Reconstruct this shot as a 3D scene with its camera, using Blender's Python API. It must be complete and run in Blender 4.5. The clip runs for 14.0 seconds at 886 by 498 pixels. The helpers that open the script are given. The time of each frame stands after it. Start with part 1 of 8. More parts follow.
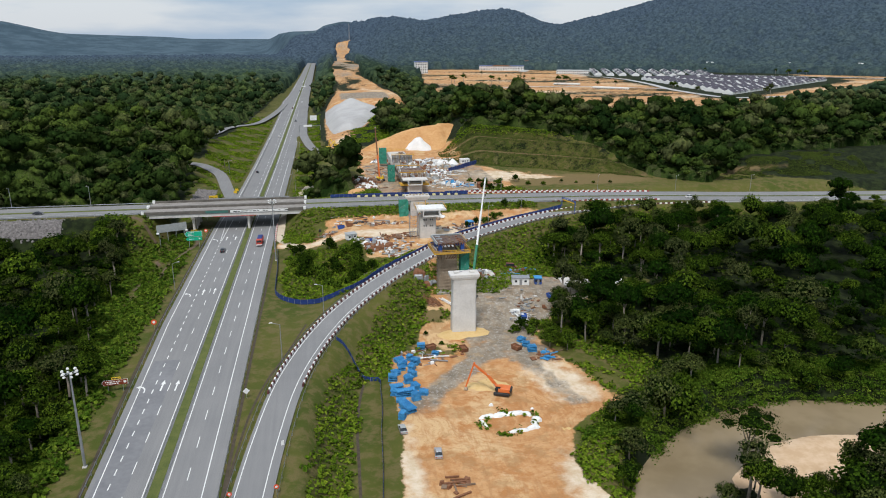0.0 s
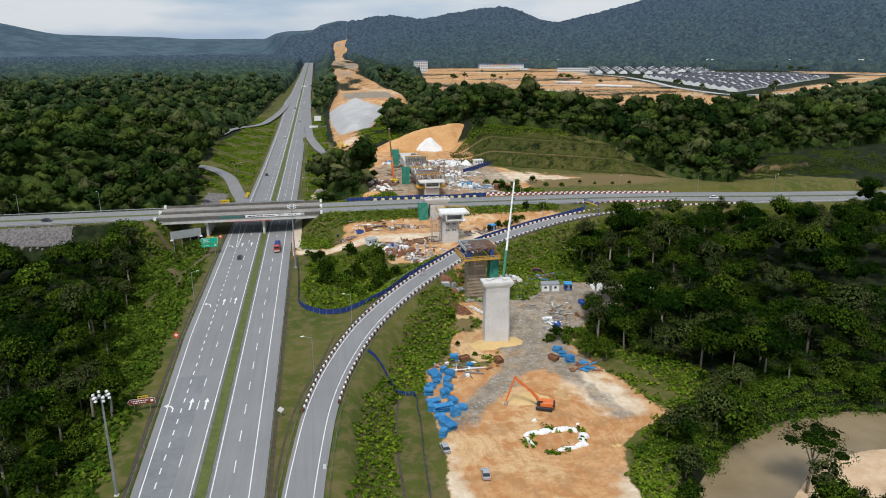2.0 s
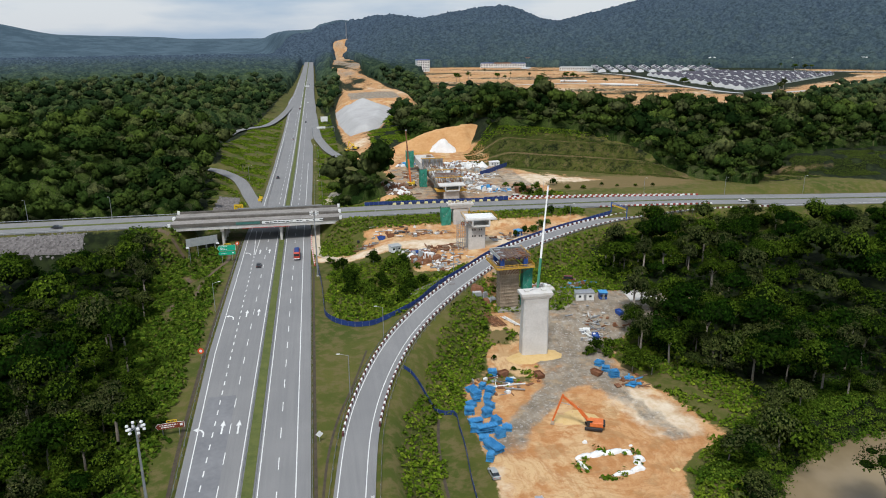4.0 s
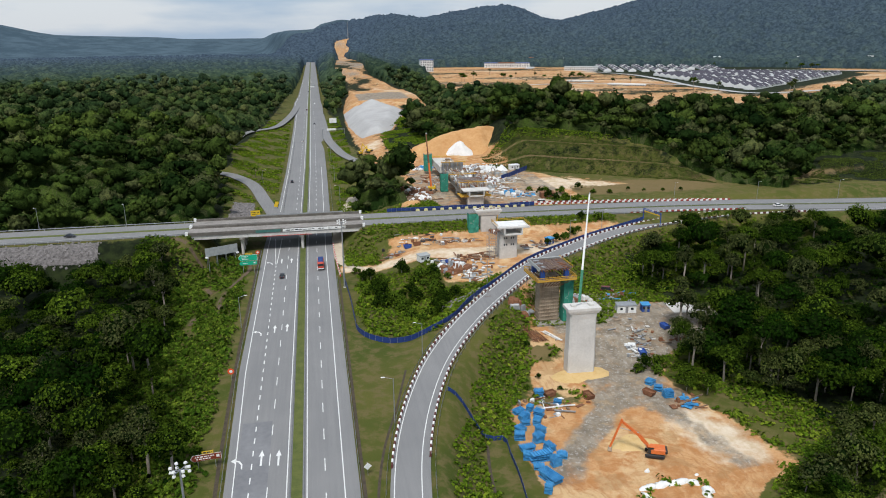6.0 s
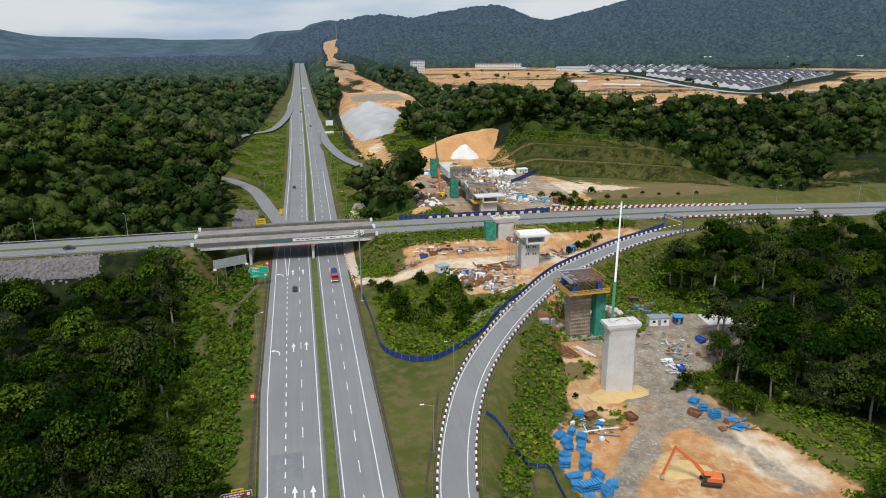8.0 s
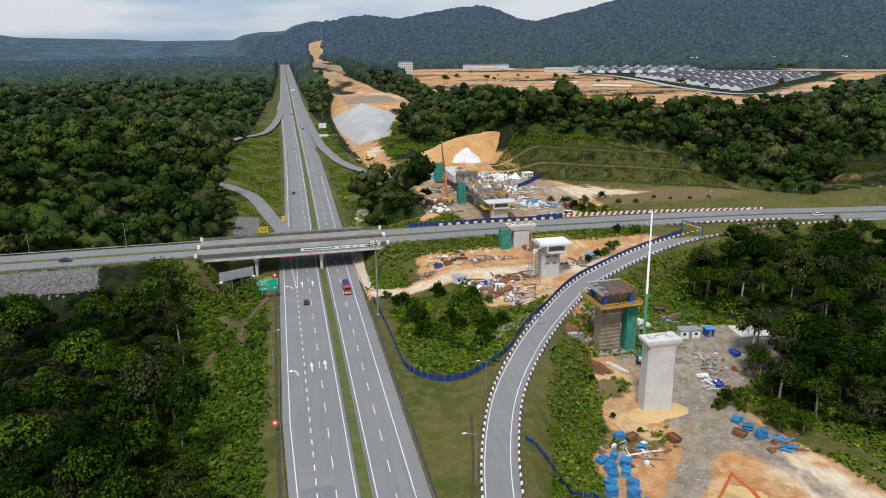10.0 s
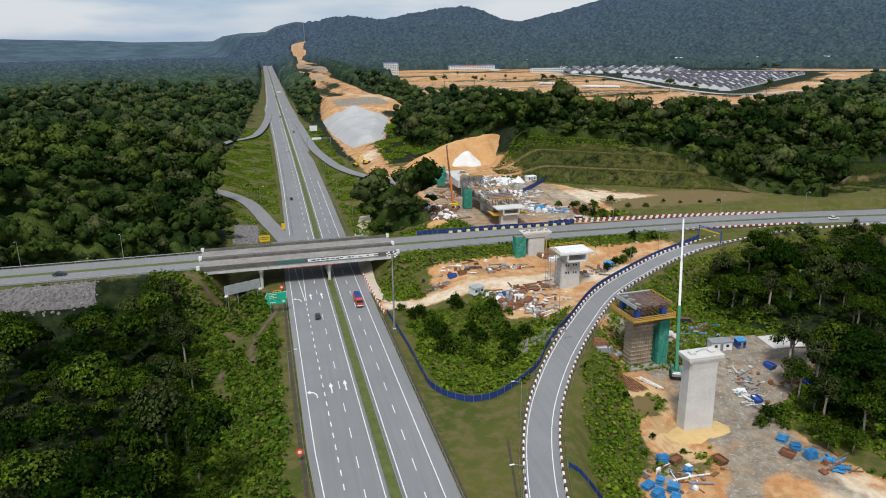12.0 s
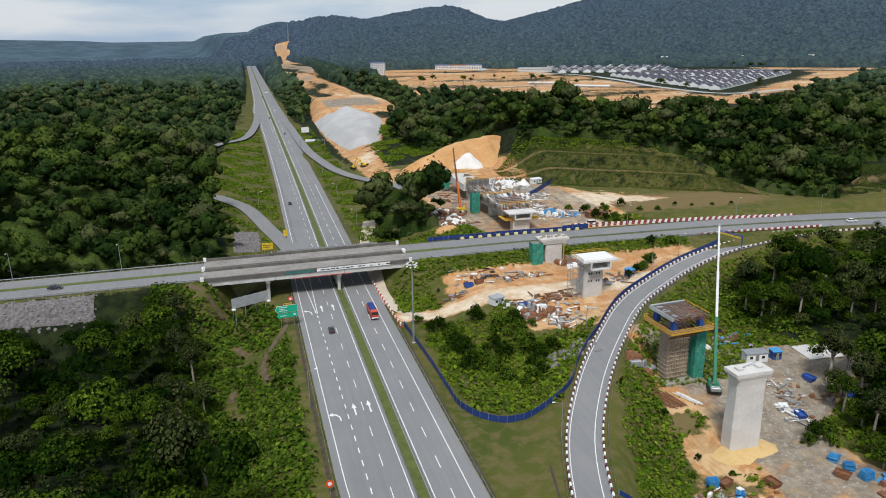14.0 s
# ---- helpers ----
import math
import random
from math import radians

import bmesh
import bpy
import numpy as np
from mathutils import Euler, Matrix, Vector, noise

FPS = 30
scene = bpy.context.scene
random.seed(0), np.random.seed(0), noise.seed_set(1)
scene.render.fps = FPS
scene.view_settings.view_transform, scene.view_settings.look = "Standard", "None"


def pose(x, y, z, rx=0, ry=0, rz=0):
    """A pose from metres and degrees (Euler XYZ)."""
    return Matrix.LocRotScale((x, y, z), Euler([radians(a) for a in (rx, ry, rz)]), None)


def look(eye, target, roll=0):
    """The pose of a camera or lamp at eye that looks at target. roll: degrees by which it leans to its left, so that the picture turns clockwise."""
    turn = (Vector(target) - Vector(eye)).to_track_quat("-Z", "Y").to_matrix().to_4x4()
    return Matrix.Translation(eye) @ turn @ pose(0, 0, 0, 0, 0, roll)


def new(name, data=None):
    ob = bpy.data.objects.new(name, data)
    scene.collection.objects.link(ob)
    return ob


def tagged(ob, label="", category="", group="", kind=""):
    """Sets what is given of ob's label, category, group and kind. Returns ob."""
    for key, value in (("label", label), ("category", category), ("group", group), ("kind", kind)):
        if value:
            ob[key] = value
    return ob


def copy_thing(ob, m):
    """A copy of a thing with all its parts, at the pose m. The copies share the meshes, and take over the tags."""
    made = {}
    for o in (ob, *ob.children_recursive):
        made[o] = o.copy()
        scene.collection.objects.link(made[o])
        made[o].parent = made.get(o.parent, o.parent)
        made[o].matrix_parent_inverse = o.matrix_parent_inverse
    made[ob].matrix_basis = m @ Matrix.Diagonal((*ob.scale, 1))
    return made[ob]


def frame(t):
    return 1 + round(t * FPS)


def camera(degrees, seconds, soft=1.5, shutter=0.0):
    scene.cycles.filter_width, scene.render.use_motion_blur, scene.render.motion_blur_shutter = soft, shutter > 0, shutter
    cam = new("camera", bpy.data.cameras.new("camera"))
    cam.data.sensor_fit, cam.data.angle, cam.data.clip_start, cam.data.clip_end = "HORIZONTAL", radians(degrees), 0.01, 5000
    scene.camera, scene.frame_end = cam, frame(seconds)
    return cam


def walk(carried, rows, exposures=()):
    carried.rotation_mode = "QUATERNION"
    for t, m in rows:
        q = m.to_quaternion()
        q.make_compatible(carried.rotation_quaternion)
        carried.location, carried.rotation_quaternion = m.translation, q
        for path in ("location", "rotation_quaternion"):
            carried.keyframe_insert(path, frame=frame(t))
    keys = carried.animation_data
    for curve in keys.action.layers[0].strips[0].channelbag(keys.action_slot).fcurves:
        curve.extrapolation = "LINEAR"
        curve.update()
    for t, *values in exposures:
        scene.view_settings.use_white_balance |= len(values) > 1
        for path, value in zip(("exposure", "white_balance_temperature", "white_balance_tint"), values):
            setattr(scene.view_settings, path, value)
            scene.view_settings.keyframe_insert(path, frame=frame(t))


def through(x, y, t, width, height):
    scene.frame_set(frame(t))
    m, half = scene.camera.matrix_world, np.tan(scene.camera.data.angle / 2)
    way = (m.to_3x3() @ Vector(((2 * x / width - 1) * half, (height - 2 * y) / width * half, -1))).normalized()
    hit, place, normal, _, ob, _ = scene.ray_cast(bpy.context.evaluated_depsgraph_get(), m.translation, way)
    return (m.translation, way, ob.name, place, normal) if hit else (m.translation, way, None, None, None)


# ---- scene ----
cam = camera(64.2, 14.0, soft=1.0)
METRES, EYE, TILT, LEAN, TURN = 110.0, 86.1, 5.0, 2.0, -10.2
ROWS = [
    (0.0, 0.0, 0.0, 0.0, 0.84, -21.83, -2.1),
    (0.5, -0.0244, 0.0169, -0.0024, 0.72, -21.85, -2.01),
    (1.0, -0.0497, 0.0362, -0.0053, 0.6, -21.88, -1.94),
    (1.5, -0.0756, 0.0575, -0.0081, 0.5, -21.9, -1.87),
    (2.0, -0.1018, 0.0801, -0.0111, 0.4, -21.91, -1.81),
    (2.5, -0.1282, 0.1039, -0.0138, 0.31, -21.94, -1.76),
    (3.0, -0.1527, 0.1267, -0.0167, 0.25, -21.96, -1.72),
    (5.5, -0.2851, 0.2573, -0.0302, 0.05, -22.02, -1.55),
    (6.0, -0.3122, 0.2837, -0.0327, 0.02, -22.02, -1.53),
    (6.5, -0.3388, 0.31, -0.0349, -0.16, -22.01, -1.52),
    (7.0, -0.3654, 0.3369, -0.0375, -0.48, -21.99, -1.53),
    (7.5, -0.3919, 0.3627, -0.0399, -0.78, -21.98, -1.53),
    (8.0, -0.4181, 0.3887, -0.0425, -1.07, -21.96, -1.54),
    (10.5, -0.5449, 0.5136, -0.0556, -2.79, -21.83, -1.61),
    (11.0, -0.5697, 0.5388, -0.0584, -3.17, -21.8, -1.61),
    (11.5, -0.594, 0.5644, -0.0611, -3.54, -21.77, -1.63),
    (12.0, -0.618, 0.5904, -0.064, -3.93, -21.76, -1.65),
    (12.5, -0.6419, 0.6166, -0.0673, -4.31, -21.75, -1.66),
    (13.0, -0.6653, 0.6429, -0.0706, -4.66, -21.74, -1.68),
    (13.5, -0.6885, 0.6697, -0.0742, -5.0, -21.74, -1.68),
    (14.0, -0.7113, 0.6965, -0.0775, -5.35, -21.75, -1.69),
]
walk(cam, [(t, pose(0, 0, EYE, TILT, LEAN, TURN) @ pose(METRES * x, METRES * y, METRES * z, 90 + pitch, roll, yaw)) for t, x, y, z, yaw, pitch, roll in ROWS])


# ---- world, sun ----
world = bpy.data.worlds.new("overcast_sky")
scene.world = world
world.use_nodes = True
wn, wl = world.node_tree.nodes, world.node_tree.links
wn.clear()
w_out = wn.new("ShaderNodeOutputWorld")
w_sky = wn.new("ShaderNodeTexSky")
w_sky.sky_type, w_sky.sun_disc = "NISHITA", False
w_sky.sun_elevation, w_sky.sun_rotation = radians(58), radians(200)
w_bg = wn.new("ShaderNodeBackground")
w_bg.inputs["Strength"].default_value = 0.12
wl.new(w_sky.outputs[0], w_bg.inputs["Color"])
w_tc = wn.new("ShaderNodeTexCoord")
w_map = wn.new("ShaderNodeMapping")
w_map.inputs["Scale"].default_value = (1.0, 1.0, 5.0)
wl.new(w_tc.outputs["Generated"], w_map.inputs["Vector"])
w_noise = wn.new("ShaderNodeTexNoise")
w_noise.inputs["Scale"].default_value, w_noise.inputs["Detail"].default_value = 3.2, 6.0
w_noise.inputs["Roughness"].default_value = 0.5
wl.new(w_map.outputs[0], w_noise.inputs["Vector"])
w_ramp = wn.new("ShaderNodeValToRGB")
w_ramp.color_ramp.elements[0].position, w_ramp.color_ramp.elements[0].color = 0.40, (0.50, 0.66, 0.88, 1)
w_ramp.color_ramp.elements[1].position, w_ramp.color_ramp.elements[1].color = 0.58, (0.90, 0.96, 1.04, 1)
wl.new(w_noise.outputs["Fac"], w_ramp.inputs["Fac"])
w_cloud = wn.new("ShaderNodeBackground")
w_cloud.inputs["Strength"].default_value = 0.77
wl.new(w_ramp.outputs["Color"], w_cloud.inputs["Color"])
w_mix = wn.new("ShaderNodeMixShader")
w_mix.inputs["Fac"].default_value = 0.86
wl.new(w_bg.outputs[0], w_mix.inputs[1])
wl.new(w_cloud.outputs[0], w_mix.inputs[2])
wl.new(w_mix.outputs[0], w_out.inputs["Surface"])

sun_data = bpy.data.lights.new("sun", "SUN")
sun_data.energy, sun_data.angle, sun_data.color = 3.1, radians(14), (1.0, 0.98, 0.955)
sun = new("sun", sun_data)
sun.matrix_world = look((0, 0, 300), (120, 330, -260))
scene.view_settings.exposure = 0.0


# ---- materials ----
class Mat:
    """A node material with a Principled shader and short ways to add noise, mixes and relief."""

    def __init__(self, name, rough=0.8, metal=0.0, spec=0.3):
        self.m = bpy.data.materials.new(name)
        self.m.use_nodes = True
        self.n, self.l = self.m.node_tree.nodes, self.m.node_tree.links
        self.b = self.n["Principled BSDF"]
        self.b.inputs["Roughness"].default_value = rough
        self.b.inputs["Metallic"].default_value = metal
        self.b.inputs["Specular IOR Level"].default_value = spec
        self.geo = None

    def pos(self):
        if self.geo is None:
            self.geo = self.n.new("ShaderNodeNewGeometry")
        return self.geo.outputs["Position"]

    def noise(self, scale, detail=4.0, rough=0.6, stretch=None):
        node = self.n.new("ShaderNodeTexNoise")
        node.inputs["Scale"].default_value = scale
        node.inputs["Detail"].default_value = detail
        node.inputs["Roughness"].default_value = rough
        src = self.pos()
        if stretch:
            mp = self.n.new("ShaderNodeMapping")
            mp.inputs["Scale"].default_value = stretch
            self.l.new(src, mp.inputs["Vector"])
            src = mp.outputs[0]
        self.l.new(src, node.inputs["Vector"])
        return node.outputs["Fac"]

    def ramp(self, fac, *stops):
        node = self.n.new("ShaderNodeValToRGB")
        els = node.color_ramp.elements
        for i, (p, c) in enumerate(stops):
            e = els[i] if i < 2 else els.new(p)
            e.position, e.color = p, (*c, 1)
        self.l.new(fac, node.inputs["Fac"])
        return node.outputs["Color"]

    def math(self, op, a, b, clamp=False):
        node = self.n.new("ShaderNodeMath")
        node.operation, node.use_clamp = op, clamp
        for i, v in enumerate((a, b)):
            if isinstance(v, (int, float)):
                node.inputs[i].default_value = v
            else:
                self.l.new(v, node.inputs[i])
        return node.outputs[0]

    def step(self, v, lo, hi):
        node = self.n.new("ShaderNodeMapRange")
        node.interpolation_type = "SMOOTHSTEP"
        self.l.new(v, node.inputs["Value"])
        node.inputs["From Min"].default_value, node.inputs["From Max"].default_value = lo, hi
        return node.outputs["Result"]

    def mix(self, fac, a, b, mode="MIX"):
        node = self.n.new("ShaderNodeMix")
        node.data_type, node.blend_type = "RGBA", mode
        for key, v in ((0, fac), (6, a), (7, b)):
            if isinstance(v, (int, float)):
                node.inputs[key].default_value = v
            elif isinstance(v, tuple):
                node.inputs[key].default_value = (*v, 1)
            else:
                self.l.new(v, node.inputs[key])
        return node.outputs[2]

    def attr(self, name):
        node = self.n.new("ShaderNodeAttribute")
        node.attribute_name = name
        return node.outputs["Fac"]

    def rand(self, island=False):
        if island:
            self.pos()
            return self.geo.outputs["Random Per Island"]
        return self.n.new("ShaderNodeObjectInfo").outputs["Random"]

    def color(self, c):
        if isinstance(c, tuple):
            self.b.inputs["Base Color"].default_value = (*c, 1)
        else:
            self.l.new(c, self.b.inputs["Base Color"])
        return self

    def bump(self, h, strength=0.3, dist=0.05):
        node = self.n.new("ShaderNodeBump")
        node.inputs["Strength"].default_value, node.inputs["Distance"].default_value = strength, dist
        self.l.new(h, node.inputs["Height"])
        self.l.new(node.outputs[0], self.b.inputs["Normal"])
        return self


def worn(name, c1, c2, scale=1.0, rough=0.75, metal=0.0, bump=0.2, spec=0.3, fine=8.0):
    """A surface of two tones: broad stains and fine grain."""
    m = Mat(name, rough, metal, spec)
    broad, grain = m.noise(scale, 5), m.noise(scale * fine, 4)
    f = m.math("ADD", m.math("MULTIPLY", broad, 0.65), m.math("MULTIPLY", grain, 0.35))
    m.color(m.ramp(f, (0.33, c1), (0.68, c2)))
    m.bump(grain, bump, 0.03)
    return m.m


def foliage(name, dark, light, tip, broad=0.05, through=0.25, grain=2.2, contrast=1.0, dome=0.0, blue=None, olive=None):
    m = Mat(name, 0.95, 0, 0.0)
    leaf, patch, tint = m.rand(True), m.noise(broad, 3), m.attr("tint")
    base = m.mix(m.step(patch, 0.3, 0.7), dark, light)
    base = m.mix(m.math("MULTIPLY", tint, 0.85), base, tip)
    if olive:
        # every fourth kind of tree is greyer
        base = m.mix(m.math("MULTIPLY", m.step(m.math("FRACT", m.math("MULTIPLY", tint, 9.0), 0.0), 0.72, 0.8), 0.7), base, olive)
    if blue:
        # haze is put into the leaf colour: a bluish tone that grows with distance
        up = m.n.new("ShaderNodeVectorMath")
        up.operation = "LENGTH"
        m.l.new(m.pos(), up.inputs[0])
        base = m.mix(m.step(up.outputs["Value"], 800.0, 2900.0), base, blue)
    hue = m.ramp(leaf, (0.0, (0.42, 0.47, 0.44)), (0.6, (1.0, 1.0, 1.0)), (1.0, (1.45, 1.35, 1.2)))
    twig = m.ramp(m.noise(grain, 4, 0.7), (0.36, (0.22, 0.26, 0.25)), (0.52, (0.95, 0.97, 0.95)), (0.68, (1.7, 1.6, 1.4)))
    m.color(m.mix(contrast, m.mix(contrast, base, hue, "MULTIPLY"), twig, "MULTIPLY"))
    m.bump(m.noise(grain * 1.3, 3), 0.8, 0.4)
    if dome:
        # leaves catch the light as parts of a rounded crown
        way = m.n.new("ShaderNodeAttribute")
        way.attribute_name = "dome"
        turn = m.n.new("ShaderNodeVectorTransform")
        turn.vector_type, turn.convert_from, turn.convert_to = "NORMAL", "OBJECT", "WORLD"
        m.l.new(way.outputs["Vector"], turn.inputs[0])
        blend = m.n.new("ShaderNodeMix")
        blend.data_type = "VECTOR"
        blend.inputs[0].default_value = dome
        m.l.new(m.b.inputs["Normal"].links[0].from_socket, blend.inputs[4])
        m.l.new(turn.outputs[0], blend.inputs[5])
        m.l.new(blend.outputs[1], m.b.inputs["Normal"])
    if through:
        tr = m.n.new("ShaderNodeBsdfTranslucent")
        m.l.new(m.b.inputs["Base Color"].links[0].from_socket, tr.inputs["Color"])
        mx = m.n.new("ShaderNodeMixShader")
        mx.inputs[0].default_value = through
        m.l.new(m.b.outputs[0], mx.inputs[1])
        m.l.new(tr.outputs[0], mx.inputs[2])
        m.l.new(mx.outputs[0], m.n["Material Output"].inputs["Surface"])
    return m.m


OLIVE = (0.080, 0.088, 0.038)
M_LEAF = foliage("rainforest_leaves", (0.005, 0.018, 0.003), (0.016, 0.044, 0.005), (0.105, 0.165, 0.017), dome=0.65, olive=OLIVE)
# the blue-grey colour in these three is painted haze that far leaves fade to
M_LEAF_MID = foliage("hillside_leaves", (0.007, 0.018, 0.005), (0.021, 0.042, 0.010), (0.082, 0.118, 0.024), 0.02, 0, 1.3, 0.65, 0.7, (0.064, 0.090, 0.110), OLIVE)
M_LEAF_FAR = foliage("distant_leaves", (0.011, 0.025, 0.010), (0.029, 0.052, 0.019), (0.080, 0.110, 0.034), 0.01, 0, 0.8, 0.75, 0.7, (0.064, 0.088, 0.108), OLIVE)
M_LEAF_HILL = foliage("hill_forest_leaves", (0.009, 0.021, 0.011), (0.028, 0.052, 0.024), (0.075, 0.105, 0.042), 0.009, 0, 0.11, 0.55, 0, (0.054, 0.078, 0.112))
M_SHRUB = foliage("shrub_leaves", (0.06, 0.125, 0.010), (0.125, 0.205, 0.016), (0.21, 0.27, 0.030), 0.06, 0.3, 1.6, 0.65, 0.6)
M_BANK = foliage("bank_leaves", (0.038, 0.088, 0.009), (0.08, 0.15, 0.016), (0.16, 0.22, 0.028), 0.06, 0.3, 1.8, 0.8, 0.5)
M_SCRUB = foliage("slope_scrub", (0.038, 0.062, 0.013), (0.065, 0.095, 0.018), (0.09, 0.115, 0.026), 0.05, 0.2, 0.7, 0.4, 0.6)
# near-black filler: shade deep inside the crowns is put into its colour
M_CORE = worn("crown_core_shade", (0.004, 0.009, 0.002), (0.009, 0.018, 0.004), 0.9, 1.0, spec=0.0, bump=0.8)
M_BARK = worn("pale_bark", (0.16, 0.13, 0.10), (0.34, 0.30, 0.25), 1.5)
M_ASPHALT = Mat("aged_asphalt", 0.9, 0, 0.2)
_a = M_ASPHALT
_broad, _fine, _streak = _a.noise(0.06, 4), _a.noise(6.0, 3), _a.noise(1.0, 3, 0.6, (1.2, 0.03, 1.0))
_c = _a.ramp(_a.math("ADD", _a.math("MULTIPLY", _broad, 0.5), _a.math("MULTIPLY", _streak, 0.5)),
             (0.3, (0.165, 0.166, 0.168)), (0.7, (0.252, 0.248, 0.243)))
_a.color(_a.mix(0.35, _c, _a.ramp(_fine, (0.3, (0.12, 0.12, 0.125)), (0.7, (0.29, 0.29, 0.285)))))
_a.bump(_fine, 0.25, 0.01)
M_ASPHALT = _a.m
M_PAINT = worn("white_road_paint", (0.55, 0.55, 0.53), (0.8, 0.8, 0.78), 0.6, 0.7)
M_CONC = worn("raw_concrete", (0.42, 0.40, 0.37), (0.60, 0.58, 0.54), 0.18, 0.85)
M_CONC_OLD = worn("stained_concrete", (0.17, 0.155, 0.135), (0.36, 0.34, 0.30), 0.3, 0.9)
M_STEEL = worn("galvanised_steel", (0.28, 0.29, 0.30), (0.45, 0.46, 0.47), 0.8, 0.5, 0.6)
M_RUST = worn("rusty_steel", (0.13, 0.055, 0.03), (0.26, 0.12, 0.06), 1.2, 0.85)
M_BLUE = worn("blue_tarpaulin", (0.02, 0.17, 0.40), (0.09, 0.35, 0.62), 0.9, 0.45)
M_NAVY = worn("navy_hoarding", (0.012, 0.03, 0.13), (0.025, 0.055, 0.2), 0.5, 0.6)
M_WHITE = worn("white_paint", (0.62, 0.62, 0.6), (0.82, 0.82, 0.8), 0.8, 0.6)
M_RED = worn("red_paint", (0.38, 0.045, 0.03), (0.52, 0.08, 0.05), 0.8, 0.6)
M_BLACK = worn("black_rubber", (0.015, 0.015, 0.016), (0.04, 0.04, 0.04), 1.0, 0.7)
M_ORANGE = worn("orange_machine_paint", (0.55, 0.12, 0.03), (0.7, 0.19, 0.05), 1.0, 0.5)
M_YELLOW = worn("yellow_paint", (0.6, 0.38, 0.02), (0.75, 0.5, 0.04), 1.0, 0.5)
M_NET = worn("green_safety_net", (0.02, 0.16, 0.11), (0.05, 0.28, 0.2), 0.6, 0.8)
M_WOOD = worn("weathered_plywood", (0.13, 0.085, 0.055), (0.27, 0.19, 0.13), 0.9, 0.85)
M_GLASS = Mat("dark_glass", 0.08, 0, 0.6).color((0.02, 0.025, 0.03)).m
M_TIN = worn("rusted_billboard_sheet", (0.28, 0.30, 0.30), (0.42, 0.43, 0.42), 0.6, 0.6, 0.2)
M_SIGN_G = worn("green_sign_sheet", (0.005, 0.33, 0.19), (0.015, 0.42, 0.25), 0.6, 0.5)
M_SIGN_B = worn("brown_sign_sheet", (0.16, 0.03, 0.015), (0.22, 0.045, 0.02), 0.6, 0.5)


# ---- small builders ----
def sm(a, b, v):
    t = np.clip((np.asarray(v, float) - a) / (b - a), 0, 1)
    return t * t * (3 - 2 * t)


def mesh_ob(name, verts, faces, mat, parent=None, label="", smooth=False):
    me = bpy.data.meshes.new(name)
    me.from_pydata([tuple(v) for v in verts], [], [tuple(f) for f in faces])
    for m in mat if isinstance(mat, (list, tuple)) else [mat]:
        me.materials.append(m)
    if smooth:
        me.shade_smooth()
    ob = new(name, me)
    if parent is not None:
        ob.parent = parent
    if label:
        ob["label"] = label
    return ob


def part(name, bm, mat, parent=None, label="", smooth=False):
    me = bpy.data.meshes.new(name)
    bm.to_mesh(me)
    bm.free()
    for m in mat if isinstance(mat, (list, tuple)) else [mat]:
        me.materials.append(m)
    if smooth:
        me.shade_smooth()
    ob = new(name, me)
    if parent is not None:
        ob.parent = parent
    if label:
        ob["label"] = label
    return ob


def share(name, src, parent, m):
    """Another object on the mesh of src, under parent."""
    ob = new(name, src.data)
    ob.parent = parent
    ob.matrix_basis = m
    return ob


def box(bm, sx, sy, sz, at=(0, 0, 0), rz=0.0, bevel=0.0, taper=1.0, rx=0.0, ry=0.0):
    """A box with its base centre at 'at', the top scaled by taper."""
    g = bmesh.ops.create_cube(bm, size=1.0)
    vs = g["verts"]
    for v in vs:
        k = taper if v.co.z > 0 else 1.0
        v.co = Vector((v.co.x * sx * k, v.co.y * sy * k, (v.co.z + 0.5) * sz))
    if bevel:
        es = {e for v in vs for e in v.link_edges}
        r = bmesh.ops.bevel(bm, geom=list(es), offset=bevel, segments=1, affect="EDGES")
        vs = list({v for f in r["faces"] for v in f.verts} | {v for v in vs if v.is_valid})
    bmesh.ops.transform(bm, matrix=pose(*at, rx, ry, rz), verts=vs)
    return vs


def rod(bm, a, b, r0, r1=None, n=8):
    """A round bar from a to b."""
    a, b = Vector(a), Vector(b)
    r1 = r0 if r1 is None else r1
    g = bmesh.ops.create_cone(bm, cap_ends=True, segments=n, radius1=r0, radius2=r1, depth=(b - a).length)
    turn = (b - a).to_track_quat("Z", "Y").to_matrix().to_4x4()
    bmesh.ops.transform(bm, matrix=Matrix.Translation((a + b) / 2) @ turn, verts=g["verts"])
    return g["verts"]


def bar(bm, a, b, w, h):
    """A square bar from a to b."""
    a, b = Vector(a), Vector(b)
    g = bmesh.ops.create_cube(bm, size=1.0)
    d = b - a
    turn = d.to_track_quat("X", "Z").to_matrix().to_4x4()
    bmesh.ops.transform(bm, matrix=Matrix.Translation((a + b) / 2) @ turn @ Matrix.Diagonal((d.length, w, h, 1)), verts=g["verts"])


def BM():
    return bmesh.new()


def empty(name, at=(0, 0, 0), rz=0.0, label="", category="", group=""):
    ob = new(name)
    ob.matrix_basis = pose(*at, 0, 0, rz)
    return tagged(ob, label, category, group)


